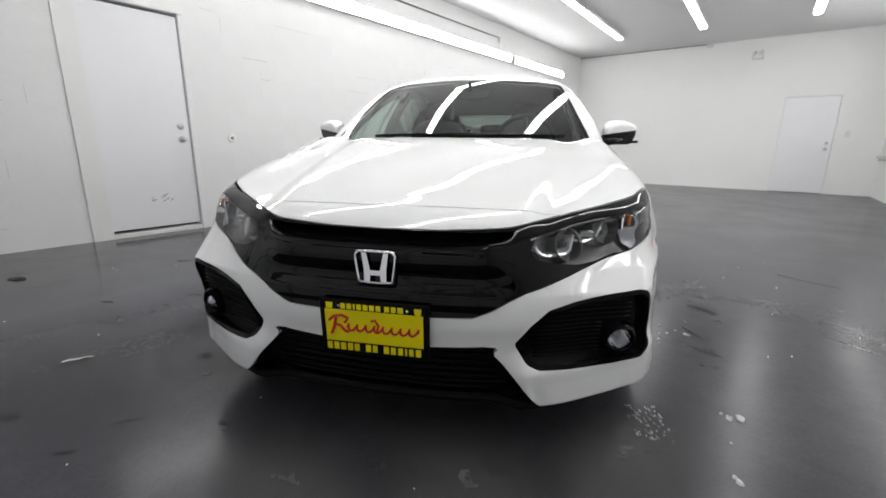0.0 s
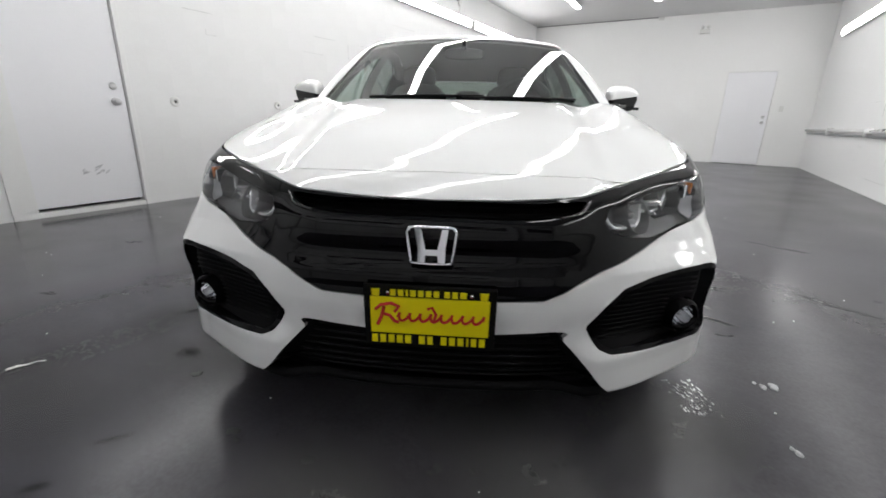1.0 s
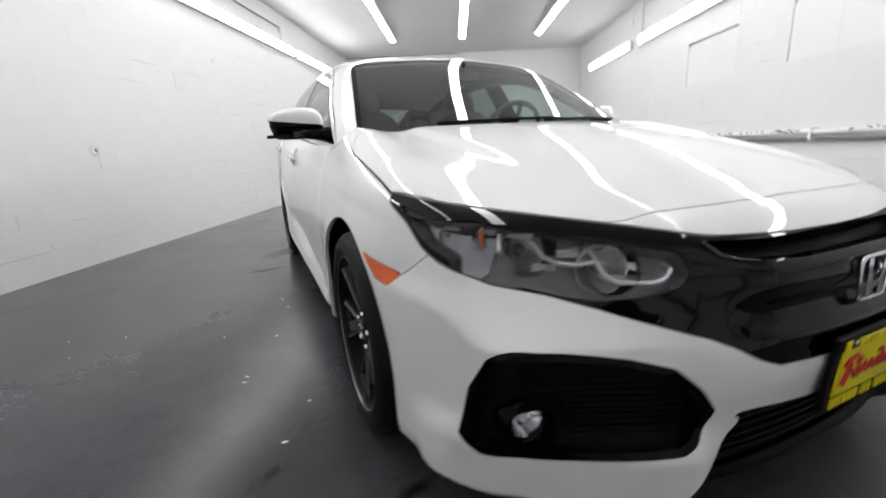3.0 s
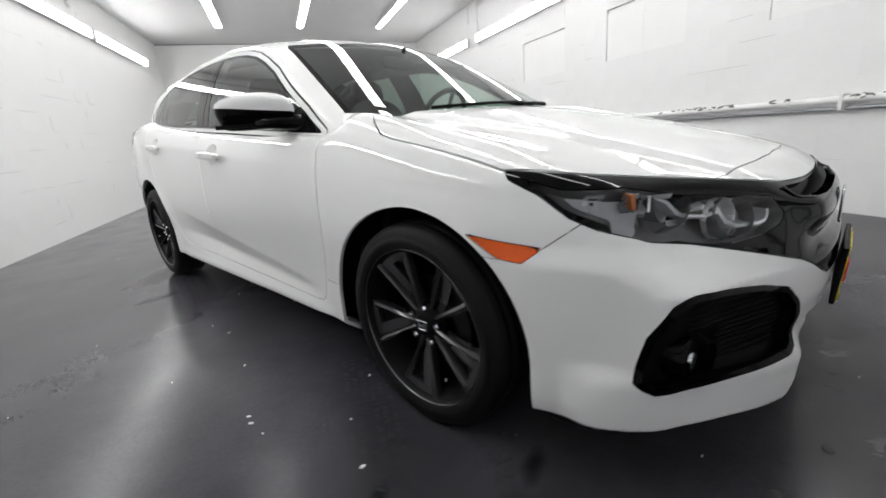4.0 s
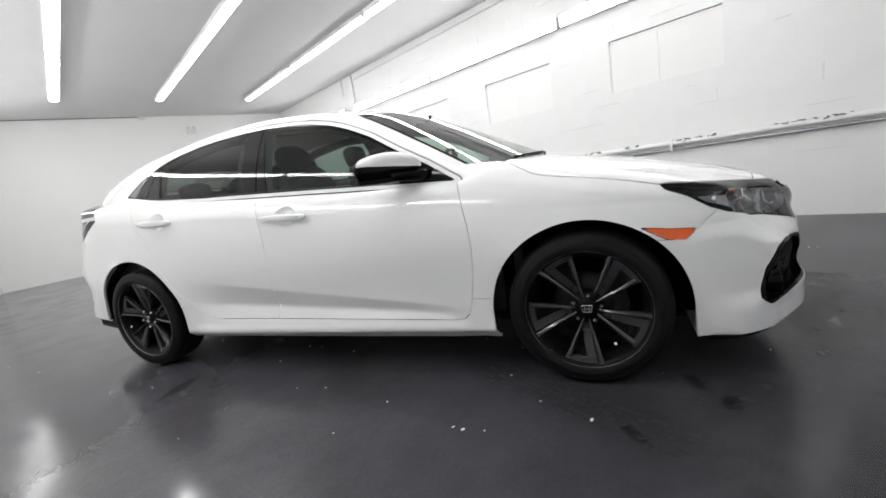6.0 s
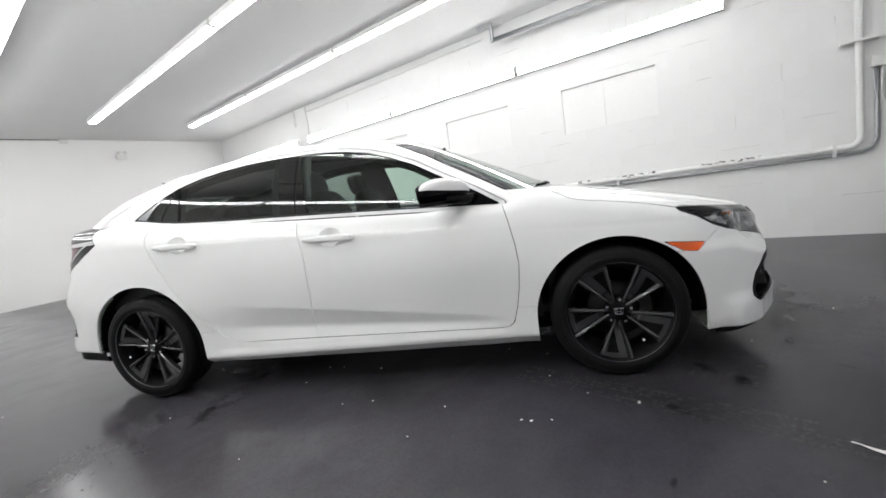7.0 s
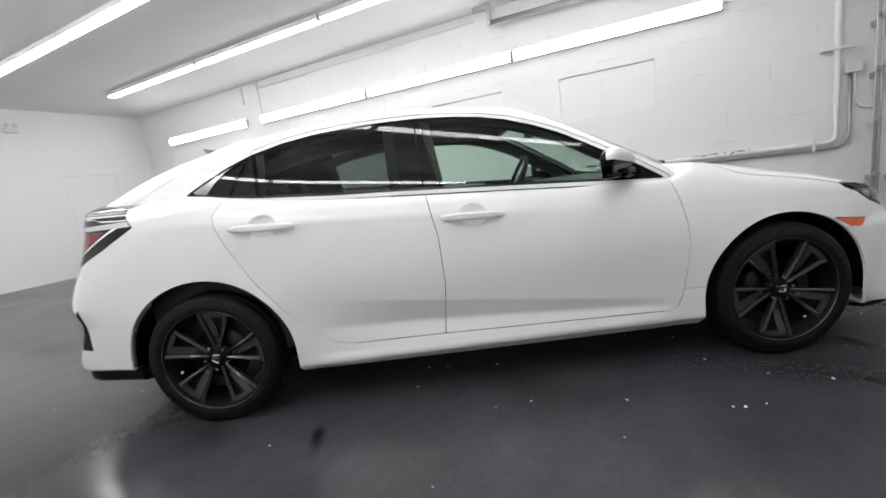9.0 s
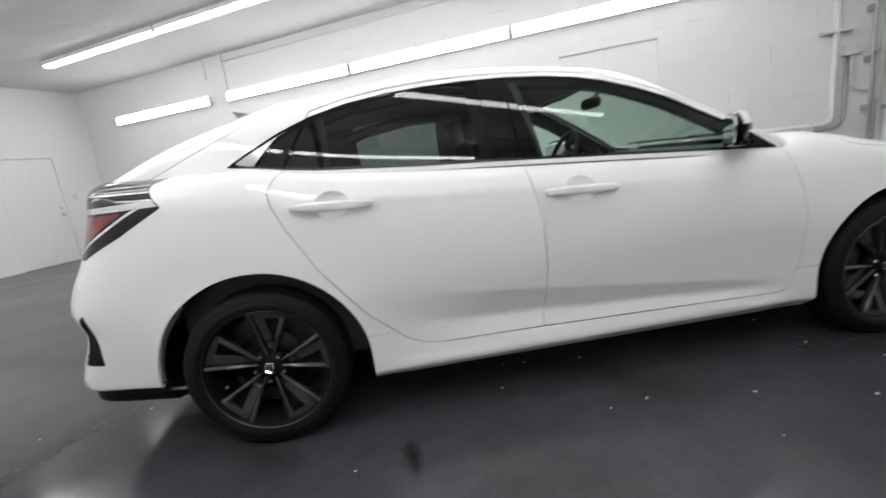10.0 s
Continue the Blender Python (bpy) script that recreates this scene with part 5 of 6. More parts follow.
# ---- door handles and mirrors
for side in (-1, 1):
    d = 0 if side < 0 else 1
    for door, y, z, tilt in ((doors_f[d], 1.402, 0.846, -2.5), (doors_r[d], 2.350, 0.913, -3.0)):
        w = float(side_w(np.array(y), np.array(z - 0.03)))
        s = blob((0, 0, 0), (0.013, 0.150, 0.0175), 3.0, 0.006)
        panel("door_handle", moved(s, pose(side * (w + 0.016), y, z, -tilt)), M_PAINT, door, "white pull handle", flange=0.0)
        v, n, t = cup_f if y < 2 else cup_r
        yc, zc = CUPS[0 if y < 2 else 1]
        q = np.minimum(np.hypot((v[:, 1] - yc) / 0.066, (v[:, 2] - zc) / 0.049), 1)
        tilt_in = np.stack([0 * q, (v[:, 1] - yc) / 0.066**2, (v[:, 2] - zc) / 0.049**2], 1)
        bowl_n = n - 0.042 * tilt_in
        bowl = v - n * (0.021 * (1 - q**2))[:, None], bowl_n / np.linalg.norm(bowl_n, axis=1)[:, None], t
        panel("handle_cup", mirrored(bowl) if side < 0 else bowl, M_PAINT, door, "white scooped handle cup", flange=0.0)
        for yy in (-0.11, 0.10):
            b = bmesh.new()
            box(b, -0.02, 0.006, yy - 0.012, yy + 0.012, -0.008, 0.008, 0.003, pose(side * (w + 0.010), y, z, -tilt))
            part("handle_foot", b, M_PAINT, door)

    mirror = new("wing_mirror")
    mirror.parent = doors_f[d]
    mirror["label"] = "white and black folding mirror"

    def shape(x, y, z, inset=0.0):
        f = smax((y - 0.872 + 0.55 * np.maximum(1.0 - x, 0)) * 0.88, 0.676 * (x - 0.775) - 0.737 * (y - 0.615) - 0.010 + inset, 0.05)
        f = smax(f, x - 1.012 + inset, 0.03)
        f = smax(f, 0.795 - x, 0.03)
        f = smax(f, z - 1.066 + 1.2 * (x - 0.87) ** 2 + 0.9 * np.maximum(0.80 - y, 0) ** 2, 0.04)
        return smax(f, 0.930 - z, 0.02)
    cut = lambda v: v[:, 2] - (0.984 + 0.15 * (v[:, 0] - 0.80))
    sh = oriented(nets(lambda x, y, z: shape(x, y, z), (0.77, 0.58, 0.90), (1.04, 0.90, 1.09), 0.008))
    up = split(sh, cut(sh[0]) * -1)[0]
    lo = oriented(nets(lambda x, y, z: shape(x, y, z, 0.006 + 0.25 * np.maximum(0.99 - z, 0)), (0.77, 0.58, 0.90), (1.04, 0.90, 1.09), 0.008))
    low = split(lo, cut(lo[0]) - 0.002)[0]
    back = lambda v: np.maximum(0.866 - v[:, 1] - 0.55 * np.maximum(1.0 - v[:, 0], 0), np.maximum(np.abs(v[:, 0] - 0.905) / 0.095, np.abs(v[:, 2] - 1.0) / 0.052) * 0.05 - 0.05)
    glass_u, up = split(up, back(up[0]))
    glass_l, low = split(low, back(low[0]))
    glass_f = joined(glass_u, glass_l)
    rim_u, up = split(up, 0.842 - up[0][:, 1] - 0.55 * np.maximum(1.0 - up[0][:, 0], 0))
    low = joined(low, rim_u)
    for name, s, m, lab in (("mirror_cap", up, M_PAINT, "white mirror cap"), ("mirror_base", low, M_GLOSSBLACK, "black mirror base"), ("mirror_glass", glass_f, M_CHROME, "mirror glass")):
        panel(name, mirrored(s) if side < 0 else s, m, mirror, lab, flange=0.004)
    b = bmesh.new()
    tube(b, [(side * x, y, z) for x, y, z in ((0.90, 0.745, 0.955), (0.84, 0.70, 0.952), (0.80, 0.665, 0.948), (0.755, 0.62, 0.940))], [0.020, 0.026, 0.030, 0.034], 10)
    part("mirror_arm", b, M_GLOSSBLACK, mirror, "black mirror arm", True)
    b = bmesh.new()
    plan = [(0.80, 0.655), (0.90, 0.735), (1.000, 0.812), (1.016, 0.832), (1.008, 0.850), (0.93, 0.812), (0.81, 0.745)]
    rows = [[b.verts.new((side * x, y, z)) for x, y in plan] for z in (0.940, 0.954)]
    b.faces.new(rows[0])
    b.faces.new(rows[1][::-1])
    for k in range(len(plan)):
        b.faces.new((rows[0][k], rows[1][k], rows[1][(k + 1) % len(plan)], rows[0][(k + 1) % len(plan)]))
    bmesh.ops.recalc_face_normals(b, faces=b.faces)
    part("mirror_fin", b, M_MATBLACK, mirror, "black lower fin")

# ---- tail lamps
def tail_line(x, y, z):
    """How far inside the slanting guide line of the tail lamp a point lies."""
    return 0.54 * (np.arctan2(x, y - 2.3) - 0.845) - 0.84 * 0.62 * (z - 0.985) / 0.62


def between(shell, field, lo, hi):
    """What lies where lo < field < hi, and the two remainders joined."""
    value = field(*shell[0].T)
    below, rest = split(shell, value - lo)
    inside, above = split(rest, field(*rest[0].T) - hi)
    return inside, joined(below, above)


round_tail = lambda x, y: np.arctan2(x, y - 2.3)
low_lens, high_lens = split(tail_lens, tail_lens[0][:, 2] - 0.990)
strip, high_lens = between(high_lens, lambda x, y, z: z - 0.02 * (round_tail(x, y) - 0.7), 0.986, 1.010)
upper, high_lens = between(high_lens, lambda x, y, z: z + 0.05 * (round_tail(x, y) - 0.7), 1.050, 1.056)
guide, low_lens = between(low_lens, tail_line, -0.004, 0.004)
outer, inner = split(low_lens, -tail_line(*low_lens[0].T))
glow, inner = split(inner, np.maximum(tail_line(*inner[0].T) + 0.012, inner[0][:, 2] - 0.982))
rest_l = joined(outer, inner)
for side in (-1, 1):
    lamp = new("tail_lamp")
    lamp.parent = car
    lamp["label"] = "smoked tail lamp with red lens and chrome strip"
    for name, s, m, sink in (("smoked_lens", rest_l, M_SMOKE, 0.0), ("upper_lens", high_lens, M_SMOKEGREY, 0.0), ("red_lens", glow, M_RED, 0.001), ("chrome_strip", strip, M_CHROME, -0.003), ("light_guide", guide, M_LIGHTBAR, -0.002), ("upper_line", upper, M_LIGHTBAR, -0.001)):
        panel(name, mirrored(s) if side < 0 else s, m, lamp, flange=0.012 if name in ("smoked_lens", "upper_lens") else 0.004, sink=sink)

# ---- dark ends of the roof spoiler
for side in (-1, 1):
    b = bmesh.new()
    rows = [[b.verts.new((side * x, y, z)) for y, z in ((2.765, 1.342), (2.745, 1.312), (2.700, 1.326))] for x in (0.40, 0.452)]
    b.faces.new(rows[0])
    b.faces.new(rows[1][::-1])
    for k in range(3):
        b.faces.new((rows[0][k], rows[1][k], rows[1][(k + 1) % 3], rows[0][(k + 1) % 3]))
    bmesh.ops.recalc_face_normals(b, faces=b.faces)
    part("spoiler_end", b, M_SATIN, car, "grey spoiler end piece")

# ---- wipers, roof fin
for x0, x1, y0 in ((-0.42, 0.12, 0.27), (0.02, 0.56, 0.31)):
    b = bmesh.new()
    pts = []
    for t in np.linspace(0, 1, 9):
        x = x0 + (x1 - x0) * t
        y = 0.215 + 0.24 * (x / 0.69) ** 2 + 0.030 * t * (1 - 0.4 * t)
        pts.append((x, y, 0.955 + (y - 0.215 - 0.24 * (x / 0.69) ** 2) * 0.535 + 0.006))
    tube(b, pts, 0.006, 6)
    part("wiper", b, M_MATBLACK, car, "black wiper blade", True)
b = bmesh.new()
box(b, -0.46, 0.46, 0.225, 0.26, 0.905, 0.920, 0.004)
part("cowl", b, M_MATBLACK, car, "black scuttle panel")

# ---- cabin
interior = new("interior")
interior.parent = car
interior["label"] = "black cabin with cloth seats"
b = bmesh.new()
box(b, -0.70, 0.70, 0.30, 3.10, 0.30, 0.34)
for s in (-1, 1):
    box(b, s * 0.755 - 0.02, s * 0.755 + 0.02, 0.35, 3.0, 0.30, 0.90)
box(b, -0.72, 0.72, 0.26, 0.30, 0.30, 0.88)
box(b, -0.70, 0.70, 2.62, 3.05, 0.80, 0.92, 0.02)
part("tub", b, M_CABIN, interior, "dark floor and door trims")
dash = blob((0, 0.62, 0.80), (0.70, 0.30, 0.13), 5, 0.03)
panel("dashboard", dash, M_CABIN, interior, "black dashboard", flange=0)
lining = split(full_cabin, -(full_cabin[0][:, 2] - 1.10))[0]
roof_in = split(lining, np.maximum(polygon(lining[0][:, 0], lining[0][:, 1], [(-0.1, 1.02), (0.60, 1.08), (0.60, 2.86), (-0.1, 2.86)]), -1))[0]
for side in (-1, 1):
    line = []
    for y, z in ((0.56, 0.935), (0.62, 0.978), (0.78, 1.070), (0.93, 1.160), (1.06, 1.219), (1.18, 1.262), (1.31, 1.292), (1.60, 1.318), (1.95, 1.318), (2.26, 1.280), (2.42, 1.235)):
        up = z - float(BELT(np.array(y)))
        line.append((side * (float(GWIDE(np.array(y))) - 0.25 * up - 0.78 * up ** 2 - 0.052), y, z))
    band("pillar_lining", line, 0.036, M_CABIN, interior, "dark inner pillar and roof rail lining")
whole("headliner", roof_in, M_HEADLINER, "grey fabric headliner", interior, sink=0.030, flange=0.0)
pill = split(full_cabin, np.maximum(polygon(full_cabin[0][:, 1], full_cabin[0][:, 2], [(1.50, 0.9), (1.76, 0.9), (1.78, 1.4), (1.56, 1.4)]), 0.5 - full_cabin[0][:, 0]))[0]
both("pillar_lining", pill, M_CABIN, "", (interior, interior), sink=0.02, flange=0.0)
pill = split(full_cabin, np.maximum(polygon(full_cabin[0][:, 1], full_cabin[0][:, 2], [(2.34, 0.9), (3.3, 0.9), (3.3, 1.5), (2.36, 1.5)]), 0.40 - full_cabin[0][:, 0]))[0]
both("rear_pillar_lining", pill, M_CABIN, "", (interior, interior), sink=0.02, flange=0.0)
apil = split(full_cabin, np.maximum(np.maximum(-polygon(full_cabin[0][:, 0], full_cabin[0][:, 1], SCREEN), full_cabin[0][:, 1] - 1.16), np.maximum(0.5 - full_cabin[0][:, 0], -polygon(full_cabin[0][:, 1], full_cabin[0][:, 2], DLO))))[0]
both("front_pillar_lining", apil, M_CABIN, "", (interior, interior), sink=0.012, flange=0.0)
for x in (-0.36, 0.36):
    seat = new("front_seat")
    seat.parent = interior
    for nm, c, hs, pw, tilt in (("seat_cushion", (x, 1.25, 0.50), (0.25, 0.27, 0.09), 3.5, 0), ("seat_back", (x, 1.56, 0.80), (0.24, 0.075, 0.33), 3.2, -17), ("headrest", (x, 1.70, 1.165), (0.125, 0.050, 0.085), 3.0, -12)):
        s = blob((0, 0, 0), hs, pw, 0.022)
        panel(nm, moved(s, pose(*c, tilt)), M_SEAT, seat, "", flange=0)
    b = bmesh.new()
    for s in (-0.05, 0.05):
        tube(b, [(x + s, 1.66, 1.03), (x + s, 1.695, 1.14)], 0.006, 6)
    part("headrest_post", b, M_CHROME, seat)
s = blob((0, 0, 0), (0.60, 0.08, 0.32), 4, 0.03)
panel("rear_seat_back", moved(s, pose(0, 2.46, 0.74, -20)), M_SEAT, interior, "", flange=0)
s = blob((0, 0, 0), (0.60, 0.28, 0.10), 4, 0.03)
panel("rear_seat_cushion", moved(s, pose(0, 2.16, 0.48)), M_SEAT, interior, "", flange=0)
for x in (-0.38, 0.0, 0.38):
    panel("rear_headrest", moved(blob((0, 0, 0), (0.12, 0.045, 0.065 if x else 0.05), 3, 0.02), pose(x, 2.575, 1.075, -15)), M_SEAT, interior, "", flange=0)
b = bmesh.new()
ring = [pose(0.36, 0.98, 0.93, -65) @ Vector((0.185 * math.cos(a), 0.185 * math.sin(a), 0)) for a in np.linspace(0, math.tau, 41)]
tube(b, ring, 0.015, 8, False)
for a in (0.0, math.pi, -math.pi / 2):
    tube(b, [pose(0.36, 0.98, 0.93, -65) @ Vector((r * math.cos(a), r * math.sin(a), -0.02)) for r in (0.03, 0.18)], 0.014, 6)
tube(b, [pose(0.36, 0.98, 0.93, -65) @ Vector((0, 0, z)) for z in (0.0, -0.03, -0.25)], [0.06, 0.065, 0.03], 16)
part("steering_wheel", b, M_CABIN, interior, "black three-spoke steering wheel", True)
panel("inside_mirror", moved(blob((0, 0, 0), (0.115, 0.018, 0.032), 3.5, 0.01), pose(0.0, 0.93, 1.235)), M_CABIN, interior, "black rear-view mirror", flange=0)
b = bmesh.new()
tube(b, [(0, 0.935, 1.24), (0, 0.90, 1.275), (0, 0.875, 1.295)], 0.010, 6)
part("mirror_stalk", b, M_CABIN, interior)


# ---------------------------------------------------------------- doors, boarded windows, garage door
def lever_knob(parent, m, mat=M_STEEL):
    b = bmesh.new()
    lathe(b, [(0.0, 0.033), (0.006, 0.033), (0.010, 0.026), (0.012, 0.012), (0.040, 0.011), (0.046, 0.022), (0.058, 0.029), (0.070, 0.024), (0.074, 0.001)], 24, "z", m)
    return part("door_knob", b, mat, parent, "satin steel knob", True)


def deadbolt(parent, m):
    b = bmesh.new()
    lathe(b, [(0.0, 0.031), (0.010, 0.029), (0.016, 0.020), (0.018, 0.001)], 24, "z", m)
    return part("deadbolt", b, M_STEEL, parent, "satin steel deadbolt", True)


door = new("door_1")
door.matrix_basis = WEST
tagged(door, "white steel fire door in a painted frame, closed, lightly scuffed", "door", kind="structure")
b = bmesh.new()
box(b, XL - 0.055, XL - 0.012, DOOR_L[0] + 0.005, DOOR_L[1] - 0.007, 0.072, 2.105, 0.003)
part("door_slab", b, M_DOOR, door)
b = bmesh.new()
box(b, XL - T, XL - 0.10, DOOR_L[0], DOOR_L[1], 0.0, 2.13)
part("door_backing", b, M_DARK, door)
b = bmesh.new()
box(b, XL - 0.15, XL + 0.006, DOOR_L[0], DOOR_L[1], 0.0, 0.04, 0.004)
part("threshold", b, M_TRIM, door)
for y0, y1, z0, z1 in ((DOOR_L[0] - 0.16, DOOR_L[0], 0.0, 2.29), (DOOR_L[1] + 0.004, DOOR_L[1] + 0.05, 0.0, 2.13), (DOOR_L[0], DOOR_L[1] + 0.05, 2.134, 2.29)):
    b = bmesh.new()
    box(b, XL - 0.01, XL + 0.018, y0, y1, z0, z1, 0.004)
    part("door_frame", b, M_TRIM, door)
to_room = Matrix.Rotation(math.radians(90), 4, "Y")
lever_knob(door, Matrix.Translation((XL - 0.012, 0.422, 0.943)) @ to_room)
deadbolt(door, Matrix.Translation((XL - 0.012, 0.422, 1.072)) @ to_room)
b = bmesh.new()
for k in range(12):
    y, z = random.gauss(0.20, 0.06), random.gauss(0.36, 0.014)
    w = random.uniform(0.008, 0.03)
    f = [b.verts.new((XL - 0.0112, y + dy * w, z + dz * 0.012 + dy * 0.01)) for dy, dz in ((-1, -0.4), (0.6, -0.5), (1, 0.3), (-0.5, 0.5))]
    b.faces.new(f)
sc = part("scuff_mark", b, M_SCUFF, door, "grey scuff marks")
sc["kind"] = "stuff"

door = new("door_2")
door.matrix_basis = pose(0.105, 0, 0)
tagged(door, "white six-panel door, closed, in the far end wall", "door", kind="structure")
b = bmesh.new()
box(b, 1.223, 2.117, YF + 0.006, YF + 0.06, 0.012, 1.995, 0.003)
part("door_slab", b, M_DOOR, door)
for x0, x1 in ((1.33, 1.62), (1.72, 2.01)):
    for z0, z1 in ((0.20, 0.72), (0.86, 1.42), (1.54, 1.86)):
        b = bmesh.new()
        box(b, x0, x1, YF + 0.0020, YF + 0.03, z0, z1, 0.002)
        part("door_panel", b, M_DOOR, door)
b = bmesh.new()
box(b, 1.20, 2.14, YF + 0.10, YF + T, 0.0, 2.02)
part("door_backing", b, M_TRIM, door)
to_cam = Matrix.Rotation(math.radians(90), 4, "X")
lever_knob(door, Matrix.Translation((2.03, YF + 0.006, 0.93)) @ to_cam)
deadbolt(door, Matrix.Translation((2.03, YF + 0.006, 1.05)) @ to_cam)
for x0, x1, z0, z1 in ((1.19, 1.22, 0.0, 2.03), (2.12, 2.15, 0.0, 2.03), (1.22, 2.12, 2.0, 2.03)):
    b = bmesh.new()
    box(b, x0, x1, YF - 0.003, YF + 0.03, z0, z1, 0.002)
    part("door_frame", b, M_TRIM, door)

for n, (y0, y1) in enumerate(WINS[:3]):
    w = new(f"window_{n + 1}")
    tagged(w, "boarded-up window recess with two white painted panels", "window", kind="structure")
    ym = y0 + (y1 - y0) * (0.53 if n == 0 else 0.5)
    for a, c in ((y0 + 0.001, ym - 0.001), (ym + 0.001, y1 - 0.001)):
        b = bmesh.new()
        box(b, XR + 0.012, XR + 0.050, a, c, 1.552, 2.083, 0.0015)
        part("board", b, M_PLASTER, w)
    b = bmesh.new()
    box(b, XR + 0.06, XR + T - 0.01, y0, y1, 1.55, 2.13)
    part("window_backing", b, M_DARK, w)
    for a, c, z0, z1 in ((y0, y1, 2.085, 2.126),):
        b = bmesh.new()
        box(b, XR + 0.028, XR + 0.045, a + 0.002, c - 0.002, z0, z1, 0.003)
        part("window_frame", b, M_TRIM, w)

gdoor = new("garage_door")
tagged(gdoor, "white sectional garage door with steel stiles and dark panes, closed", "garage door", kind="structure")
GY = -2.017
M_PANE = material("dark window pane", (0.012, 0.012, 0.014), 0.05, coat=0.6, grain=0.1)
levels = [0.012, 0.50, 1.02, 1.55, 2.06, 2.62]
for k, (z0, z1) in enumerate(zip(levels, levels[1:])):
    sec = new("door_section")
    sec.parent = gdoor
    edges = [2.72 - 1.0 * i for i in range(6)] + [-2.72]
    for i, (x1, x0) in enumerate(zip(edges, edges[1:])):
        if k != 2:
            b = bmesh.new()
            box(b, x0 + 0.004, x1 - 0.004, GY - 0.045, GY, z0 + 0.004, z1 - 0.004, 0.004)
            part("panel", b, M_DOOR, sec)
        else:
            for xx0, xx1, zz0, zz1 in ((x0 + 0.004, x1 - 0.004, z0 + 0.004, 1.185), (x0 + 0.004, x1 - 0.004, 1.525, z1 - 0.004), (x0 + 0.004, x0 + 0.13, 1.185, 1.525), (x1 - 0.13, x1 - 0.004, 1.185, 1.525)):
                b = bmesh.new()
                box(b, xx0, xx1, GY - 0.045, GY, zz0, zz1, 0.002)
                part("panel", b, M_DOOR, sec)
            b = bmesh.new()
            box(b, x0 + 0.12, x1 - 0.12, GY - 0.035, GY - 0.025, 1.18, 1.53)
            part("pane", b, M_PANE, sec, "dark glass pane")
        b = bmesh.new()
        box(b, x0 - 0.03, x0 + 0.03, GY + 0.002, GY + 0.022, z0 + 0.006, z1 - 0.006, 0.003)
        part("stile", b, M_GALV, sec, "galvanised stile")
        b = bmesh.new()
        box(b, x0 - 0.035, x0 + 0.035, GY + 0.022, GY + 0.034, z1 - 0.05, z1 + 0.045, 0.003)
        part("hinge", b, M_GALV, sec, "steel hinge")
    b = bmesh.new()
    box(b, -2.70, 2.70, GY + 0.003, GY + 0.040, z1 - 0.055, z1 - 0.012, 0.003)
    part("strut", b, M_GALV, sec, "galvanised cross strut")
for s in (-1, 1):
    tr = new("door_track")
    tagged(tr, "galvanised garage door track bent from wall to ceiling", "door track")
    x = s * 2.80
    path = [(x, GY + 0.07, z) for z in np.linspace(0.02, 2.55, 10)]
    path += [(x, GY + 0.07 + 0.42 * (1 - math.cos(a)), 2.55 + 0.42 * math.sin(a)) for a in np.linspace(0.15, math.pi / 2, 8)]
    path += [(x, y, 2.97 + 0.02 * i) for i, y in enumerate((-0.6, 0.7, 2.05))]
    for off in (-0.022, 0.022):
        b = bmesh.new()
        pts = [Vector(p) + (Vector((0, off, 0)) if p[1] < GY + 0.08 else Vector((0, 0, off)) if p[1] > -1.4 else Vector((0, off, 0))) for p in path]
        tube(b, pts, 0.012, 8)
        part("rail", b, M_GALV, tr, "", True)
    b = bmesh.new()
    tube(b, [Vector(p) + Vector((s * 0.015, 0, 0)) for p in path], 0.019, 6)
    part("web", b, M_GALV, tr, "", True)
    b = bmesh.new()
    box(b, x - 0.02, x + 0.02, 2.0, 2.04, 2.98, ZC, 0.003)
    box(b, x - 0.003, x + 0.003, 2.02, 2.24, ZC - 0.06, ZC, 0.001)
    part("hanger", b, M_GALV, tr, "steel hanger")
    for z in (0.45, 1.0, 1.5, 2.0, 2.5):
        b = bmesh.new()
        box(b, min(x, s * XR if s > 0 else s * 2.98), max(x, s * 2.98), GY + 0.055, GY + 0.085, z - 0.03, z + 0.03, 0.003)
        lathe(b, [(-0.03, 0.001), (-0.03, 0.024), (0.0, 0.026), (0.012, 0.024), (0.014, 0.001)], 14, "x", Matrix.Translation((x - s * 0.03, GY + 0.07, z + 0.05)))
        part("bracket", b, M_GALV, tr, "roller and bracket")

# ---------------------------------------------------------------- pipes and boxes on the walls
pipe = new("heating_pipe")
tagged(pipe, "white painted pipe with flaking paint, fixed along the block wall", "pipe")
R = 0.028
b = bmesh.new()
px, py = XR - 0.060, -1.667
pts = [(px, 10.40, 0.80), (px, 5.0, 0.835), (px, -1.577, 0.868)] + [(px, py + 0.09 * (1 - math.sin(a)), 0.868 + 0.09 * (1 - math.cos(a))) for a in np.linspace(0.2, math.pi / 2, 7)] + [(px, py, 2.0), (px, py, ZC)]
tube(b, pts, R, 16)
part("pipe_run", b, M_PIPE, pipe, "", True)
b = bmesh.new()
tube(b, [(XR - 0.035, 10.40, 0.735), (XR - 0.035, -1.58, 0.806), (XR - 0.034, -1.68, 0.815), (XR - 0.032, -1.745, 0.845), (XR - 0.028, -1.778, 0.91), (XR - 0.024, -1.784, 1.0), (XR - 0.024, -1.784, 1.57)], 0.016, 8)
part("lower_rail", b, M_GALV, pipe, "thin grey lower pipe", True)
for y, z in ((-1.48, 0.85), (0.55, 0.84), (2.6, 0.83), (4.6, 0.82), (6.6, 0.815), (8.6, 0.80)):
    b = bmesh.new()
    box(b, XR - 0.092, XR, y - 0.014, y + 0.014, z - 0.062, z + 0.060, 0.004)
    part("clamp", b, M_PIPE, pipe, "painted pipe clamp")
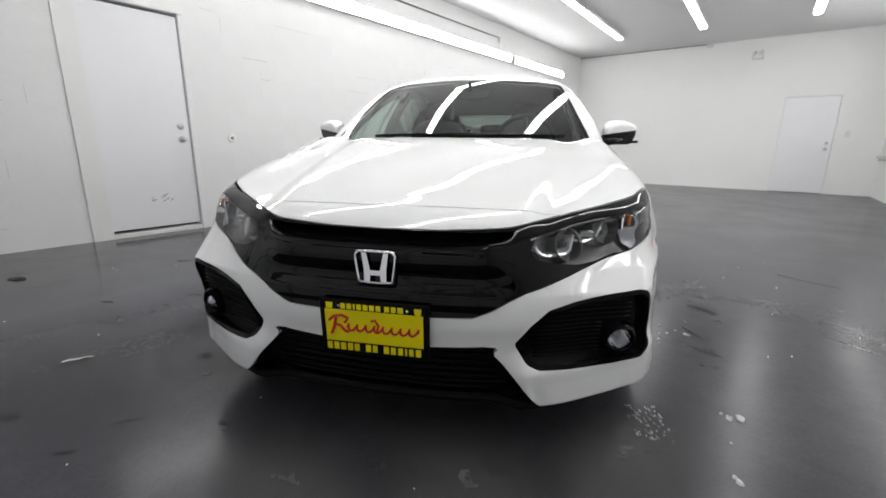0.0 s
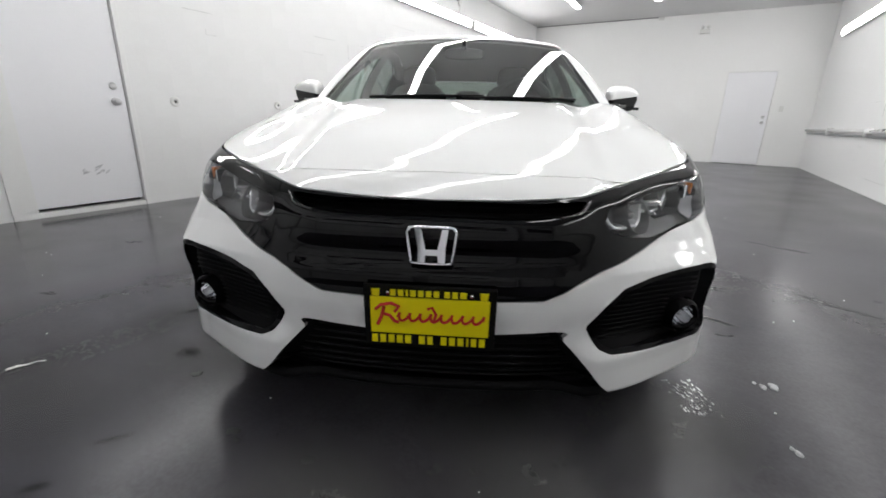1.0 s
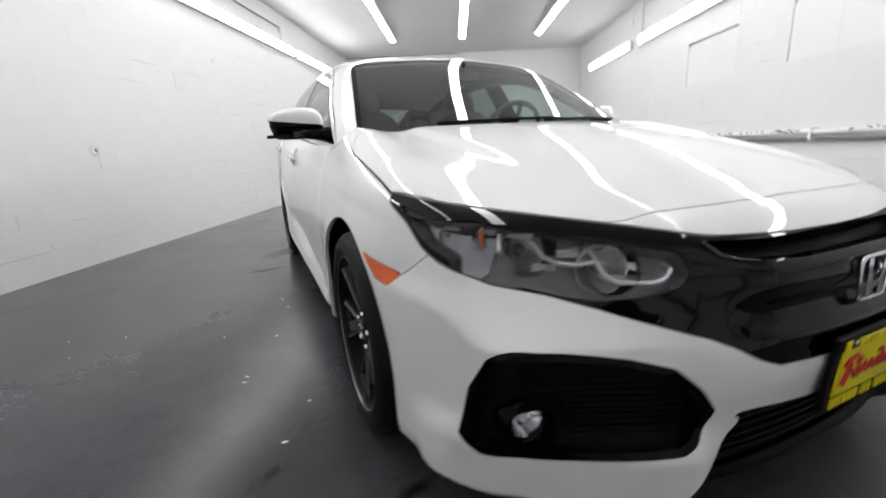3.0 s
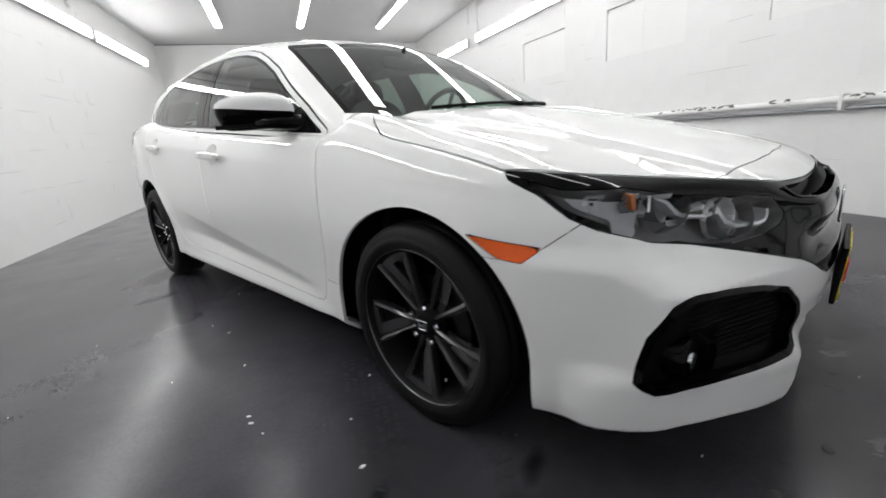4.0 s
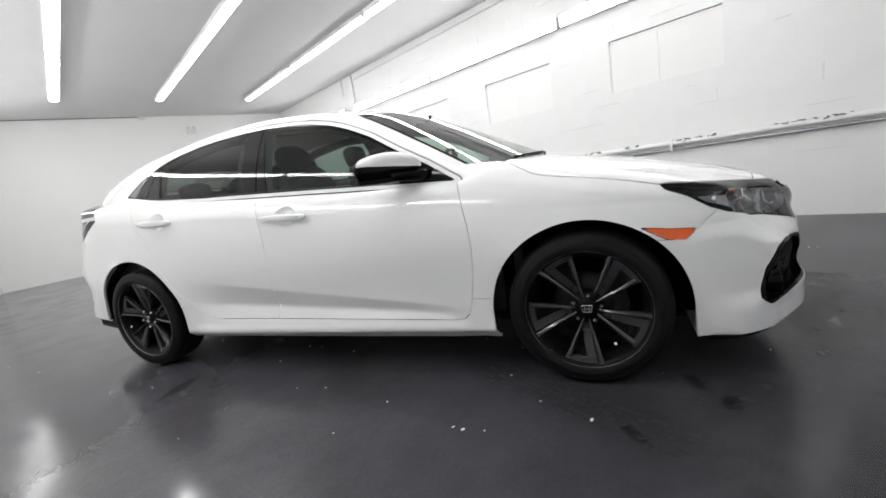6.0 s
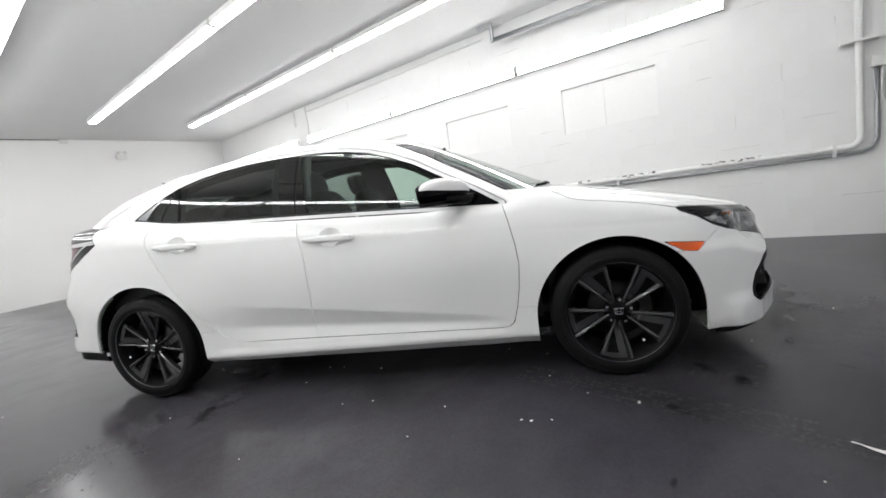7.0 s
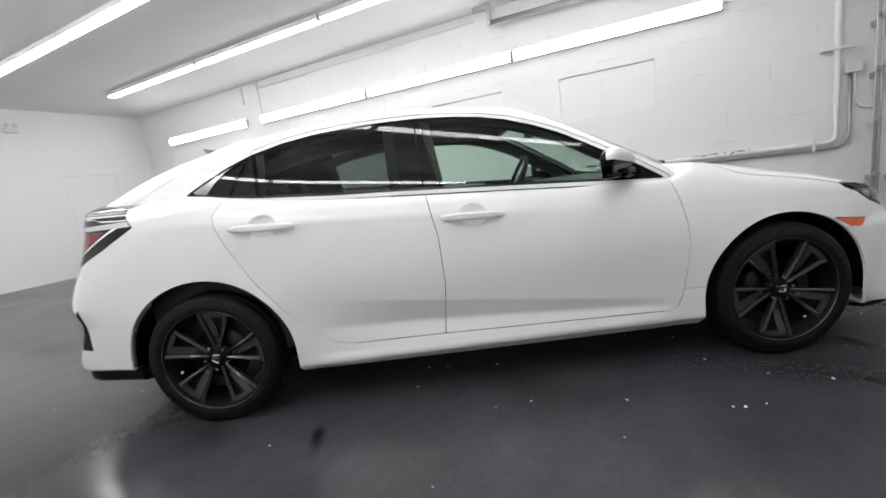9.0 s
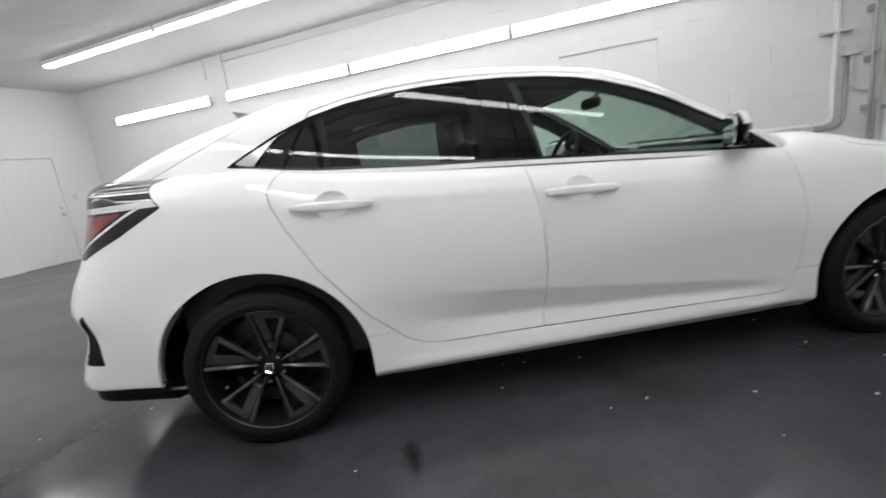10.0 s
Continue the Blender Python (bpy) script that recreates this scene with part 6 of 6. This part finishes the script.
for z in (1.83, 2.75):
    b = bmesh.new()
    box(b, XR - 0.11, XR, py - 0.13, py + 0.13, z - 0.012, z + 0.012, 0.003)
    part("clamp", b, M_PIPE, pipe, "painted strut clamp")
b = bmesh.new()
for k in range(420):
    y = random.uniform(-1.3, 6.5)
    z = 0.875 - (y + 1.47) * 0.0063 + random.uniform(-0.01, 0.008)
    if noise.noise(Vector((y * 2.2, 3.1, 0))) < -0.02 or random.random() < 0.25:
        continue
    w = random.uniform(0.004, 0.026)
    a = random.uniform(0.25, 1.25)
    c = Vector((px - (R + 0.0012) * math.cos(a), y, z + (R + 0.0012) * math.sin(a)))
    box(b, -0.002, 0.002, -w, w, -random.uniform(0.002, 0.008), random.uniform(0.002, 0.010), 0, Matrix.Translation(c) @ Matrix.Rotation(a, 4, "Y") @ Matrix.Rotation(random.uniform(-0.4, 0.4), 4, "X"))
fl = part("flaked_paint", b, M_SOOT, pipe, "dark flecks of missing paint")
fl["kind"] = "stuff"

bx = new("junction_box")
tagged(bx, "small white metal junction box with a flexible conduit", "junction box")
b = bmesh.new()
box(b, XR - 0.06, XR, -1.877, -1.747, 1.57, 1.67, 0.006)
part("box", b, M_PLASTIC_W, bx)
b = bmesh.new()
tube(b, [(XR - 0.03, -1.822, 1.57), (XR - 0.03, -1.822, 1.34), (XR - 0.03, -1.832, 1.26), (XR - 0.03, -1.867, 1.21), (XR - 0.03, -1.927, 1.19), (XR - 0.03, -1.977, 1.19)], 0.011, 8)
part("conduit", b, M_PLASTIC_W, bx, "", True)
b = bmesh.new()
box(b, XR - 0.05, XR, -1.93, -1.84, 0.365, 0.395, 0.006)
thing("door_sensor", b, M_RUBBERBIT, "small black door sensor on the wall", "sensor")

for y, z in ((0.925, 0.962), (2.12, 0.966)):
    ob = new("wall_socket")
    ob.matrix_basis = WEST
    tagged(ob, "round white blank plate with a dark centre hole", "socket", "wall sockets")
    b = bmesh.new()
    lathe(b, [(0.0, 0.047), (0.006, 0.046), (0.010, 0.040), (0.011, 0.014), (0.006, 0.013)], 28, "x", Matrix.Translation((XL + 0.003, y, z)))
    part("cover", b, M_PLASTIC_W, ob, "", True)
    b = bmesh.new()
    lathe(b, [(0.006, 0.0005), (0.007, 0.013)], 16, "x", Matrix.Translation((XL + 0.003, y, z)))
    part("hole", b, M_DARK, ob, "", True)

em = new("emergency_light")
em.matrix_basis = pose(0.095, 0, 0.024)
tagged(em, "white twin-head emergency light high on the end wall", "emergency light")
b = bmesh.new()
box(b, 0.50, 0.70, YF - 0.07, YF, 2.80, 2.90, 0.012)
part("box", b, M_PLASTIC_W, em)
for x in (0.54, 0.66):
    b = bmesh.new()
    lathe(b, [(-0.06, 0.001), (-0.06, 0.032), (-0.02, 0.036), (0.0, 0.02)], 20, "y", Matrix.Translation((x, YF - 0.075, 2.93)))
    part("lamp_head", b, M_PLASTIC_W, em, "", True)
b = bmesh.new()
box(b, 2.39, 2.47, YF - 0.012, YF, 1.17, 1.29, 0.004)
thing("light_switch", b, M_PLASTIC_W, "white light switch plate beside the door", "switch")
b = bmesh.new()
box(b, -0.30, -0.18, YF - 0.05, YF, 3.17, ZC, 0.01)
thing("wall_box", b, M_PLASTIC_W, "small white box where wall meets ceiling", "junction box")

cd = new("conduit_run")
cd.matrix_basis = WEST
tagged(cd, "thin grey conduit with a round box along the ceiling edge", "conduit")
b = bmesh.new()
tube(b, [(XL + 0.02, -1.9, 2.98), (XL + 0.02, 4.0, 2.99), (XL + 0.02, 6.40, 2.993)], 0.011, 8)
part("conduit", b, M_CONDUITGREY, cd, "", True)
b = bmesh.new()
lathe(b, [(0.0, 0.05), (0.035, 0.05), (0.04, 0.045), (0.041, 0.001)], 20, "x", Matrix.Translation((XL, 6.40, 2.96)))
part("box", b, M_PLASTIC_W, cd, "", True)
b = bmesh.new()
tube(b, [(XL + 0.02, 6.40, 2.98), (XL + 0.02, 6.40, 2.66)], 0.008, 8)
part("drop", b, M_PLASTIC_W, cd, "", True)
cd = new("conduit_run")
tagged(cd, "pair of thin white conduits rising to the ceiling between lamps", "conduit")
for y in (6.70, 7.12):
    b = bmesh.new()
    tube(b, [(XR - 0.02, y, 2.45 if y < 7 else 2.9), (XR - 0.02, y, ZC)], 0.013, 8)
    part("conduit", b, M_PIPE, cd, "", True)
b = bmesh.new()
tube(b, [(XR - 0.02, 6.70, 3.12), (XR - 0.02, 2.3, 3.14)], 0.008, 8)
part("conduit", b, M_PIPE, cd, "", True)
flex = new("lamp_cable")
tagged(flex, "thin white cable from the wall lamp up to the ceiling", "cable")
b = bmesh.new()
tube(b, [(XR - 0.02, y, z) for y, z in ((-0.67, 2.555), (-0.95, 2.60), (-1.20, 2.64), (-1.33, 2.69), (-1.39, 2.79), (-1.40, 2.95), (-1.40, ZC))], 0.009, 8)
part("cable_run", b, M_PIPE, flex, "", True)
# dark grey strip from the west corner to the wall box
b = bmesh.new()
box(b, -3.25, -0.31, YF - 0.030, YF - 0.002, ZC - 0.018, ZC - 0.002, 0.002)
thing("ceiling_trim", b, M_CONDUITGREY, "thin dark grey strip where the end wall meets the ceiling", "trim", "structure")

# ---------------------------------------------------------------- things on the floor
def strip_of_paper(name, pts, width, label):
    b = bmesh.new()
    rows = []
    for i, p in enumerate(pts):
        d = (Vector(pts[min(i + 1, len(pts) - 1)]) - Vector(pts[max(i - 1, 0)])).normalized()
        n = Vector((-d.y, d.x, 0)) * width * (0.6 + 0.4 * math.sin(1.3 * i + 0.5))
        rows.append([b.verts.new(Vector(p) + k * n + Vector((0, 0, z))) for k, z in ((-0.5, -0.001), (0.5, -0.001), (0.5, 0.001), (-0.5, 0.001))])
    for r0, r1 in zip(rows, rows[1:]):
        for k in range(4):
            b.faces.new((r0[k], r0[(k + 1) % 4], r1[(k + 1) % 4], r1[k]))
    b.faces.new(rows[0][::-1])
    b.faces.new(rows[-1])
    return thing(name, b, M_PAPER, label, "paper scrap")


strip_of_paper("paper_scrap", [(-1.075, -1.225, 0.003), (-1.066, -1.20, 0.006), (-1.054, -1.175, 0.004), (-1.045, -1.15, 0.007), (-1.033, -1.13, 0.004)], 0.016, "narrow torn strip of white paper on the floor")


def chip(name, x, y, size, mat, label, flat=0.4, stretch=1.0, turn=0.0):
    b = bmesh.new()
    bmesh.ops.create_icosphere(b, subdivisions=2, radius=size)
    for v in b.verts:
        v.co *= 1 + 0.45 * noise.noise(v.co / size * 1.3 + Vector((x * 9, y * 7, 0)))
        v.co = Vector((v.co.x * stretch, v.co.y, max(v.co.z, -size * 0.3) * flat))
    m = Matrix.Translation((x, y, size * 0.3 * flat)) @ Matrix.Rotation(turn, 4, "Z")
    bmesh.ops.transform(b, matrix=m, verts=b.verts)
    return thing(name, b, mat, label, "debris")


chip("rubber_scrap", -2.75, -1.11, 0.03, M_RUBBERBIT, "flat black scrap of rubber on the floor", 0.35, 2.0, 0.6)
M_ICE = material("wet white slush", (0.36, 0.365, 0.37), 0.10, coat=0.6, grain=0.25, grain_scale=200, bump=0.4, bump_scale=300)
for x, y, s in ((1.245, 0.100, 0.016), (1.214, 0.080, 0.012), (1.190, 0.095, 0.007), (1.261, -0.250, 0.010), (1.248, -0.235, 0.007), (0.994, 0.756, 0.013), (0.890, 0.617, 0.008), (0.911, 0.716, 0.009), (0.860, 0.80, 0.007), (0.88, 0.69, 0.006), (0.94, 0.78, 0.006), (0.90, 0.57, 0.005)):
    chip("slush_lump", x, y, s, M_ICE, "small glistening lump of slush on the floor", 0.35, 1.5, x * 9)
for x, y, s in ((-0.145, -1.004, 0.015), (-0.11, -1.02, 0.008), (0.116, -0.970, 0.014), (0.423, -0.816, 0.012), (0.415, -0.84, 0.007), (0.504, -0.776, 0.008), (0.643, -0.705, 0.008), (-0.60, -0.55, 0.009), (-0.502, -0.893, 0.014), (-0.52, -0.90, 0.008)):
    chip("mud_lump", x, y, s, M_RUBBERBIT, "dark lump of mud on the floor", 0.22, 1.4, y * 9)


def patch_material(name, colour, rough, reach):
    """A patch of colour that thins out raggedly towards its rim."""
    m = bpy.data.materials.new(name)
    m.use_nodes = True
    nt = m.node_tree
    p = nt.nodes["Principled BSDF"]
    p.inputs["Base Color"].default_value = (*colour, 1)
    p.inputs["Roughness"].default_value = rough
    p.inputs["Specular IOR Level"].default_value = 0.3
    tc = nt.nodes.new("ShaderNodeTexCoord")
    off = nt.nodes.new("ShaderNodeVectorMath")
    off.operation = "MULTIPLY_ADD"
    off.inputs[1].default_value, off.inputs[2].default_value = (2, 2, 0), (-1, -1, 0)
    nt.links.new(tc.outputs["Generated"], off.inputs[0])
    far = nt.nodes.new("ShaderNodeVectorMath")
    far.operation = "LENGTH"
    nt.links.new(off.outputs[0], far.inputs[0])
    grain = nt.nodes.new("ShaderNodeTexNoise")
    grain.inputs["Scale"].default_value, grain.inputs["Detail"].default_value, grain.inputs["Roughness"].default_value = 14, 6, 0.65
    nt.links.new(tc.outputs["Object"], grain.inputs["Vector"])
    add = nt.nodes.new("ShaderNodeMath")
    add.operation = "MULTIPLY_ADD"
    add.inputs[1].default_value = 1.1
    nt.links.new(grain.outputs["Fac"], add.inputs[0])
    nt.links.new(far.outputs["Value"], add.inputs[2])
    cover = nt.nodes.new("ShaderNodeMapRange")
    cover.inputs["From Min"].default_value, cover.inputs["From Max"].default_value = 0.55, 1.40
    cover.inputs["To Min"].default_value, cover.inputs["To Max"].default_value = reach, 0.0
    nt.links.new(add.outputs[0], cover.inputs["Value"])
    clear = nt.nodes.new("ShaderNodeBsdfTransparent")
    mix = nt.nodes.new("ShaderNodeMixShader")
    nt.links.new(cover.outputs["Result"], mix.inputs[0])
    nt.links.new(clear.outputs[0], mix.inputs[1])
    nt.links.new(p.outputs[0], mix.inputs[2])
    nt.links.new(mix.outputs[0], nt.nodes["Material Output"].inputs[0])
    return m


M_DAMP = patch_material("damp stain", (0.022, 0.021, 0.023), 0.2, 1.0)
M_MOTTLE = patch_material("dark floor mottle", (0.034, 0.033, 0.034), 0.40, 0.35)


def floor_patch(x, y, rx, ry, turn, seed, mat=None, label="dark damp stain on the concrete"):
    """A thin irregular patch laid on the floor."""
    b = bmesh.new()
    ring = []
    for k in range(40):
        a = k * math.tau / 40
        r = 1 + 0.55 * noise.noise(Vector((math.cos(a) * 1.4 + seed, math.sin(a) * 1.4, 0))) + 0.25 * noise.noise(Vector((math.cos(a) * 4, math.sin(a) * 4, seed)))
        ring.append(b.verts.new(Vector((rx * r * math.cos(a), ry * r * math.sin(a), 0.0007))))
    b.faces.new(ring)
    ob = thing("floor_patch", b, mat or M_DAMP, label, "stain", "stuff")
    ob.matrix_basis = pose(x, y, 0, 0, 0, turn)


for i, (x, y, rx, ry, turn) in enumerate(((1.024, 1.181, 0.10, 0.045, -40), (1.104, 1.049, 0.035, 0.018, 10), (1.014, 0.797, 0.09, 0.020, -50), (1.106, 0.602, 0.085, 0.022, -20), (1.14, 0.461, 0.018, 0.010, 30),
                                          (1.095, 0.445, 0.020, 0.010, 0), (1.63, 1.14, 0.02, 0.14, 60), (1.567, 2.30, 0.02, 0.16, 70), (-1.00, -0.62, 0.07, 0.02, 60), (-1.46, -0.68, 0.02, 0.012, 0),
                                          (-1.774, -0.875, 0.03, 0.012, 20), (-2.39, -0.209, 0.05, 0.015, 30), (-0.40, -1.19, 0.05, 0.012, 55), (-0.74, -1.44, 0.05, 0.03, 20), (-0.37, -1.36, 0.03, 0.015, 40),
                                          (-0.667, -0.83, 0.05, 0.03, 10), (-0.59, -0.69, 0.07, 0.03, 40), (0.374, -1.026, 0.03, 0.012, 0), (-1.95, 1.50, 0.10, 0.03, 30))):
    floor_patch(x, y, 1.35 * rx, 1.35 * ry, turn, i * 3.7)
# large soft patches that darken the floor beside and ahead of the wheels
for i, (x, y, rx, ry, turn) in enumerate(((-0.92, -0.50, 0.50, 0.24, 70), (-0.62, -0.82, 0.40, 0.22, 20), (-1.30, 0.75, 0.40, 0.14, 60), (-2.05, 2.05, 0.30, 0.14, 70), (-0.85, -1.25, 0.62, 0.34, 5))):
    floor_patch(x, y, rx, ry, turn, 90 + i * 2.3, M_MOTTLE, "dark mottled patch on the concrete")
# brighter light ahead of the bumper, put into the floor's colour as pale patches
M_BRIGHTEN = patch_material("painted floor brightening", (0.13, 0.128, 0.126), 0.5, 0.7)
for i, (x, y, rx, ry, turn) in enumerate(((0.62, -0.72, 0.42, 0.26, -20), (0.98, -0.30, 0.36, 0.22, 60), (0.25, -1.02, 0.34, 0.18, 0))):
    floor_patch(x, y, rx, ry, turn, 130 + i * 4.1, M_BRIGHTEN, "pale brightening painted on the concrete ahead of the car")

M_TREAD = material("damp tyre print", (0.030, 0.030, 0.0305), 0.45, grain=0.3, grain_scale=80, spec=0.15)
M_FAINT = material("faint tyre print", (0.022, 0.022, 0.023), 0.4, grain=0.3, grain_scale=80, spec=0.2)
M_SALT = material("glistening wet grit", (0.34, 0.34, 0.35), 0.10, grain=0.4, grain_scale=150, coat=0.5)


def tyre_mark(x0, y0, x1, y1, width, seed, rows=5, dens=0.75, mat=None, label="dark damp tyre tread print on the concrete"):
    rnd = random.Random(seed)
    b = bmesh.new()
    a, c = Vector((x0, y0, 0)), Vector((x1, y1, 0))
    d = (c - a).normalized()
    n = Vector((-d.y, d.x, 0))
    length, s = (c - a).length, 0.0
    while s < length:
        for k in range(rows):
            if rnd.random() > dens * (0.6 + 0.6 * noise.noise(Vector((s * 4 + seed, k * 0.7, 0)))):
                continue
            o = a + d * (s + rnd.uniform(-0.004, 0.004)) + n * ((k + 0.5) / rows - 0.5) * width
            w, l, sk = width / rows * rnd.uniform(0.22, 0.42), rnd.uniform(0.003, 0.007), rnd.uniform(-0.5, 0.9)
            f = [b.verts.new(o + n * i * w + d * (j * l + i * sk * 0.008) + Vector((0, 0, 0.0012))) for i, j in ((-1, -1), (1, -1), (1, 1), (-1, 1))]
            b.faces.new(f)
        s += 0.014
    bmesh.ops.recalc_face_normals(b, faces=b.faces)
    return thing("tyre_mark", b, mat or M_TREAD, label, "tyre mark", "stuff")


tyre_mark(-0.90, 0.10, -1.06, -1.55, 0.17, 3, 6, 0.72, M_FAINT)
tyre_mark(-0.72, -0.15, -0.66, -0.95, 0.12, 8, 4, 0.4, M_FAINT)
tyre_mark(0.827, -0.10, 0.753, -0.667, 0.16, 5, 8, 0.62)
tyre_mark(0.945, -0.05, 1.135, -0.39, 0.14, 6, 8, 0.62)
tyre_mark(0.945, -0.04, 1.04, -0.20, 0.12, 7, 14, 0.5, M_SALT, "patch of wet glistening grit in a tyre print")
for i, (x, y, r) in enumerate(((-1.453, 0.687, 0.004), (-1.356, 0.296, 0.004), (-1.312, -0.129, 0.006), (-1.131, 0.952, 0.005), (-1.447, 1.272, 0.004), (-1.009, -0.483, 0.006), (-1.005, -0.264, 0.004), (-1.321, -0.087, 0.005), (-0.897, -0.035, 0.005))):
    chip("pale_crumb", x, y, r, M_PAPER, "small pale crumb on the floor", 0.4, 1.6, i * 1.3)
b = bmesh.new()
for k in range(95):
    x, y = random.uniform(-3.2, 1.8), random.uniform(-1.7, 3.5)
    s = random.uniform(0.0012, 0.0035)
    box(b, -s, s, -s * 0.7, s * 0.7, 0, s, 0, Matrix.Translation((x, y, 0)) @ Matrix.Rotation(random.uniform(0, 3), 4, "Z"))
thing("grit", b, M_PAPER, "scattered pale specks of grit on the floor", "grit", "stuff")

# ---------------------------------------------------------------- concrete blocks of the two long walls
def block_wall(parent, x, inward, lo, hi, holes, near, course=0.2035, length=0.407):
    """Blocks laid in running bond, slightly proud of the joints; those in the near stretch are parts, the rest is joined."""
    shared = {}

    def rects(y0, y1, z0, z1):
        todo = [(y0, y1, z0, z1)]
        for a, c, e, f in holes:
            nxt = []
            for r in todo:
                if r[1] <= a or r[0] >= c or r[3] <= e or r[2] >= f:
                    nxt.append(r)
                    continue
                nxt += [q for q in ((r[0], a, r[2], r[3]), (c, r[1], r[2], r[3]), (max(r[0], a), min(r[1], c), r[2], e), (max(r[0], a), min(r[1], c), f, r[3])) if q[1] - q[0] > 0.03 and q[3] - q[2] > 0.03]
            todo = nxt
        return todo

    joined_v, joined_f = [], []
    g, e, p = 0.0012, 0.0024, 0.0008
    k = 0
    z = 0.0
    count = 0
    while z < ZC - 0.02:
        y = lo - (length / 2 if k % 2 else 0)
        while y < hi:
            for y0, y1, z0, z1 in rects(max(y, lo), min(y + length, hi), z, min(z + course, ZC)):
                w, h = round(y1 - y0 - 2 * g, 3), round(z1 - z0 - 2 * g, 3)
                if w < 0.03 or h < 0.03:
                    continue
                v = [(0, -w / 2, -h / 2), (0, w / 2, -h / 2), (0, w / 2, h / 2), (0, -w / 2, h / 2)]
                v += [(p * inward, s * (w / 2 - e), t * (h / 2 - e)) for s, t in ((-1, -1), (1, -1), (1, 1), (-1, 1))]
                f = [(4, 5, 6, 7), (0, 1, 5, 4), (1, 2, 6, 5), (2, 3, 7, 6), (3, 0, 4, 7)]
                if inward < 0:
                    f = [q[::-1] for q in f]
                c = ((y0 + y1) / 2, (z0 + z1) / 2)
                if near[0] < c[0] < near[1] and count < 298:
                    count += 1
                    if (w, h) not in shared:
                        me = bpy.data.meshes.new("block")
                        me.from_pydata(v, [], f)
                        me.materials.append(M_WALL)
                        shared[w, h] = me
                    o = new("block", shared[w, h])
                    o.location = (x, *c)
                    o.parent = parent
                else:
                    at = len(joined_v)
                    joined_v += [(x + q[0], c[0] + q[1], c[1] + q[2]) for q in v]
                    joined_f += [tuple(i + at for i in q) for q in f]
            y += length
        z += course
        k += 1
    me = bpy.data.meshes.new("block_rest")
    me.from_pydata(joined_v, [], joined_f)
    me.materials.append(M_WALL)
    o = new("block_rest", me)
    o.parent = parent
    o["kind"] = "stuff"


block_wall(wall_e, XR + 0.0005, -1, YN, YF, [(a, c, 1.55, 2.13) for a, c in WINS[:3]], (-2.2, 4.6))
block_wall(wall_w, XL - 0.0005, 1, YN, YF + 0.05, [(DOOR_L[0] - 0.16, DOOR_L[1] + 0.05, 0.0, 2.29)], (-2.2, 4.6))


M_CRACK = material("open joint", (0.30, 0.30, 0.29), 0.8, grain=0.3, grain_scale=60)


def open_joints(parent, x, lo, hi, seed, count, skip, course=0.2035, length=0.407):
    """Hairline cracks where the paint has opened along the joints of the blocks."""
    rnd = random.Random(seed)
    b = bmesh.new()
    for _ in range(count):
        k = rnd.randint(1, 14)
        z = k * course
        n = int((hi - lo) / length)
        y = lo + rnd.randint(0, n) * length + (0 if k % 2 else length / 2)
        if rnd.random() < 0.62:
            d, h = rnd.uniform(0.08, 0.42), rnd.uniform(0.0005, 0.0012)
            y0, y1, z0, z1 = y, min(y + d, hi), z - h, z + h
        else:
            d, h = rnd.uniform(0.06, 0.19), rnd.uniform(0.0005, 0.0011)
            y0, y1, z0, z1 = y - h, y + h, z, z + d
        if any(y1 > a and y0 < c and z1 > e and z0 < f for a, c, e, f in skip) or z1 > 3.1:
            continue
        box(b, x - 0.0018, x + 0.0018, y0, y1, z0, z1)
    o = part("open_joints", b, M_CRACK, parent, "hairline cracks in the painted joints")
    o["kind"] = "stuff"


open_joints(wall_e, XR, YN, 7.0, 4, 120, [(a - 0.02, c + 0.02, 1.5, 2.16) for a, c in WINS[:3]])
open_joints(wall_w, XL, YN, 7.0, 9, 110, [(DOOR_L[0] - 0.2, DOOR_L[1] + 0.08, 0.0, 2.32)])
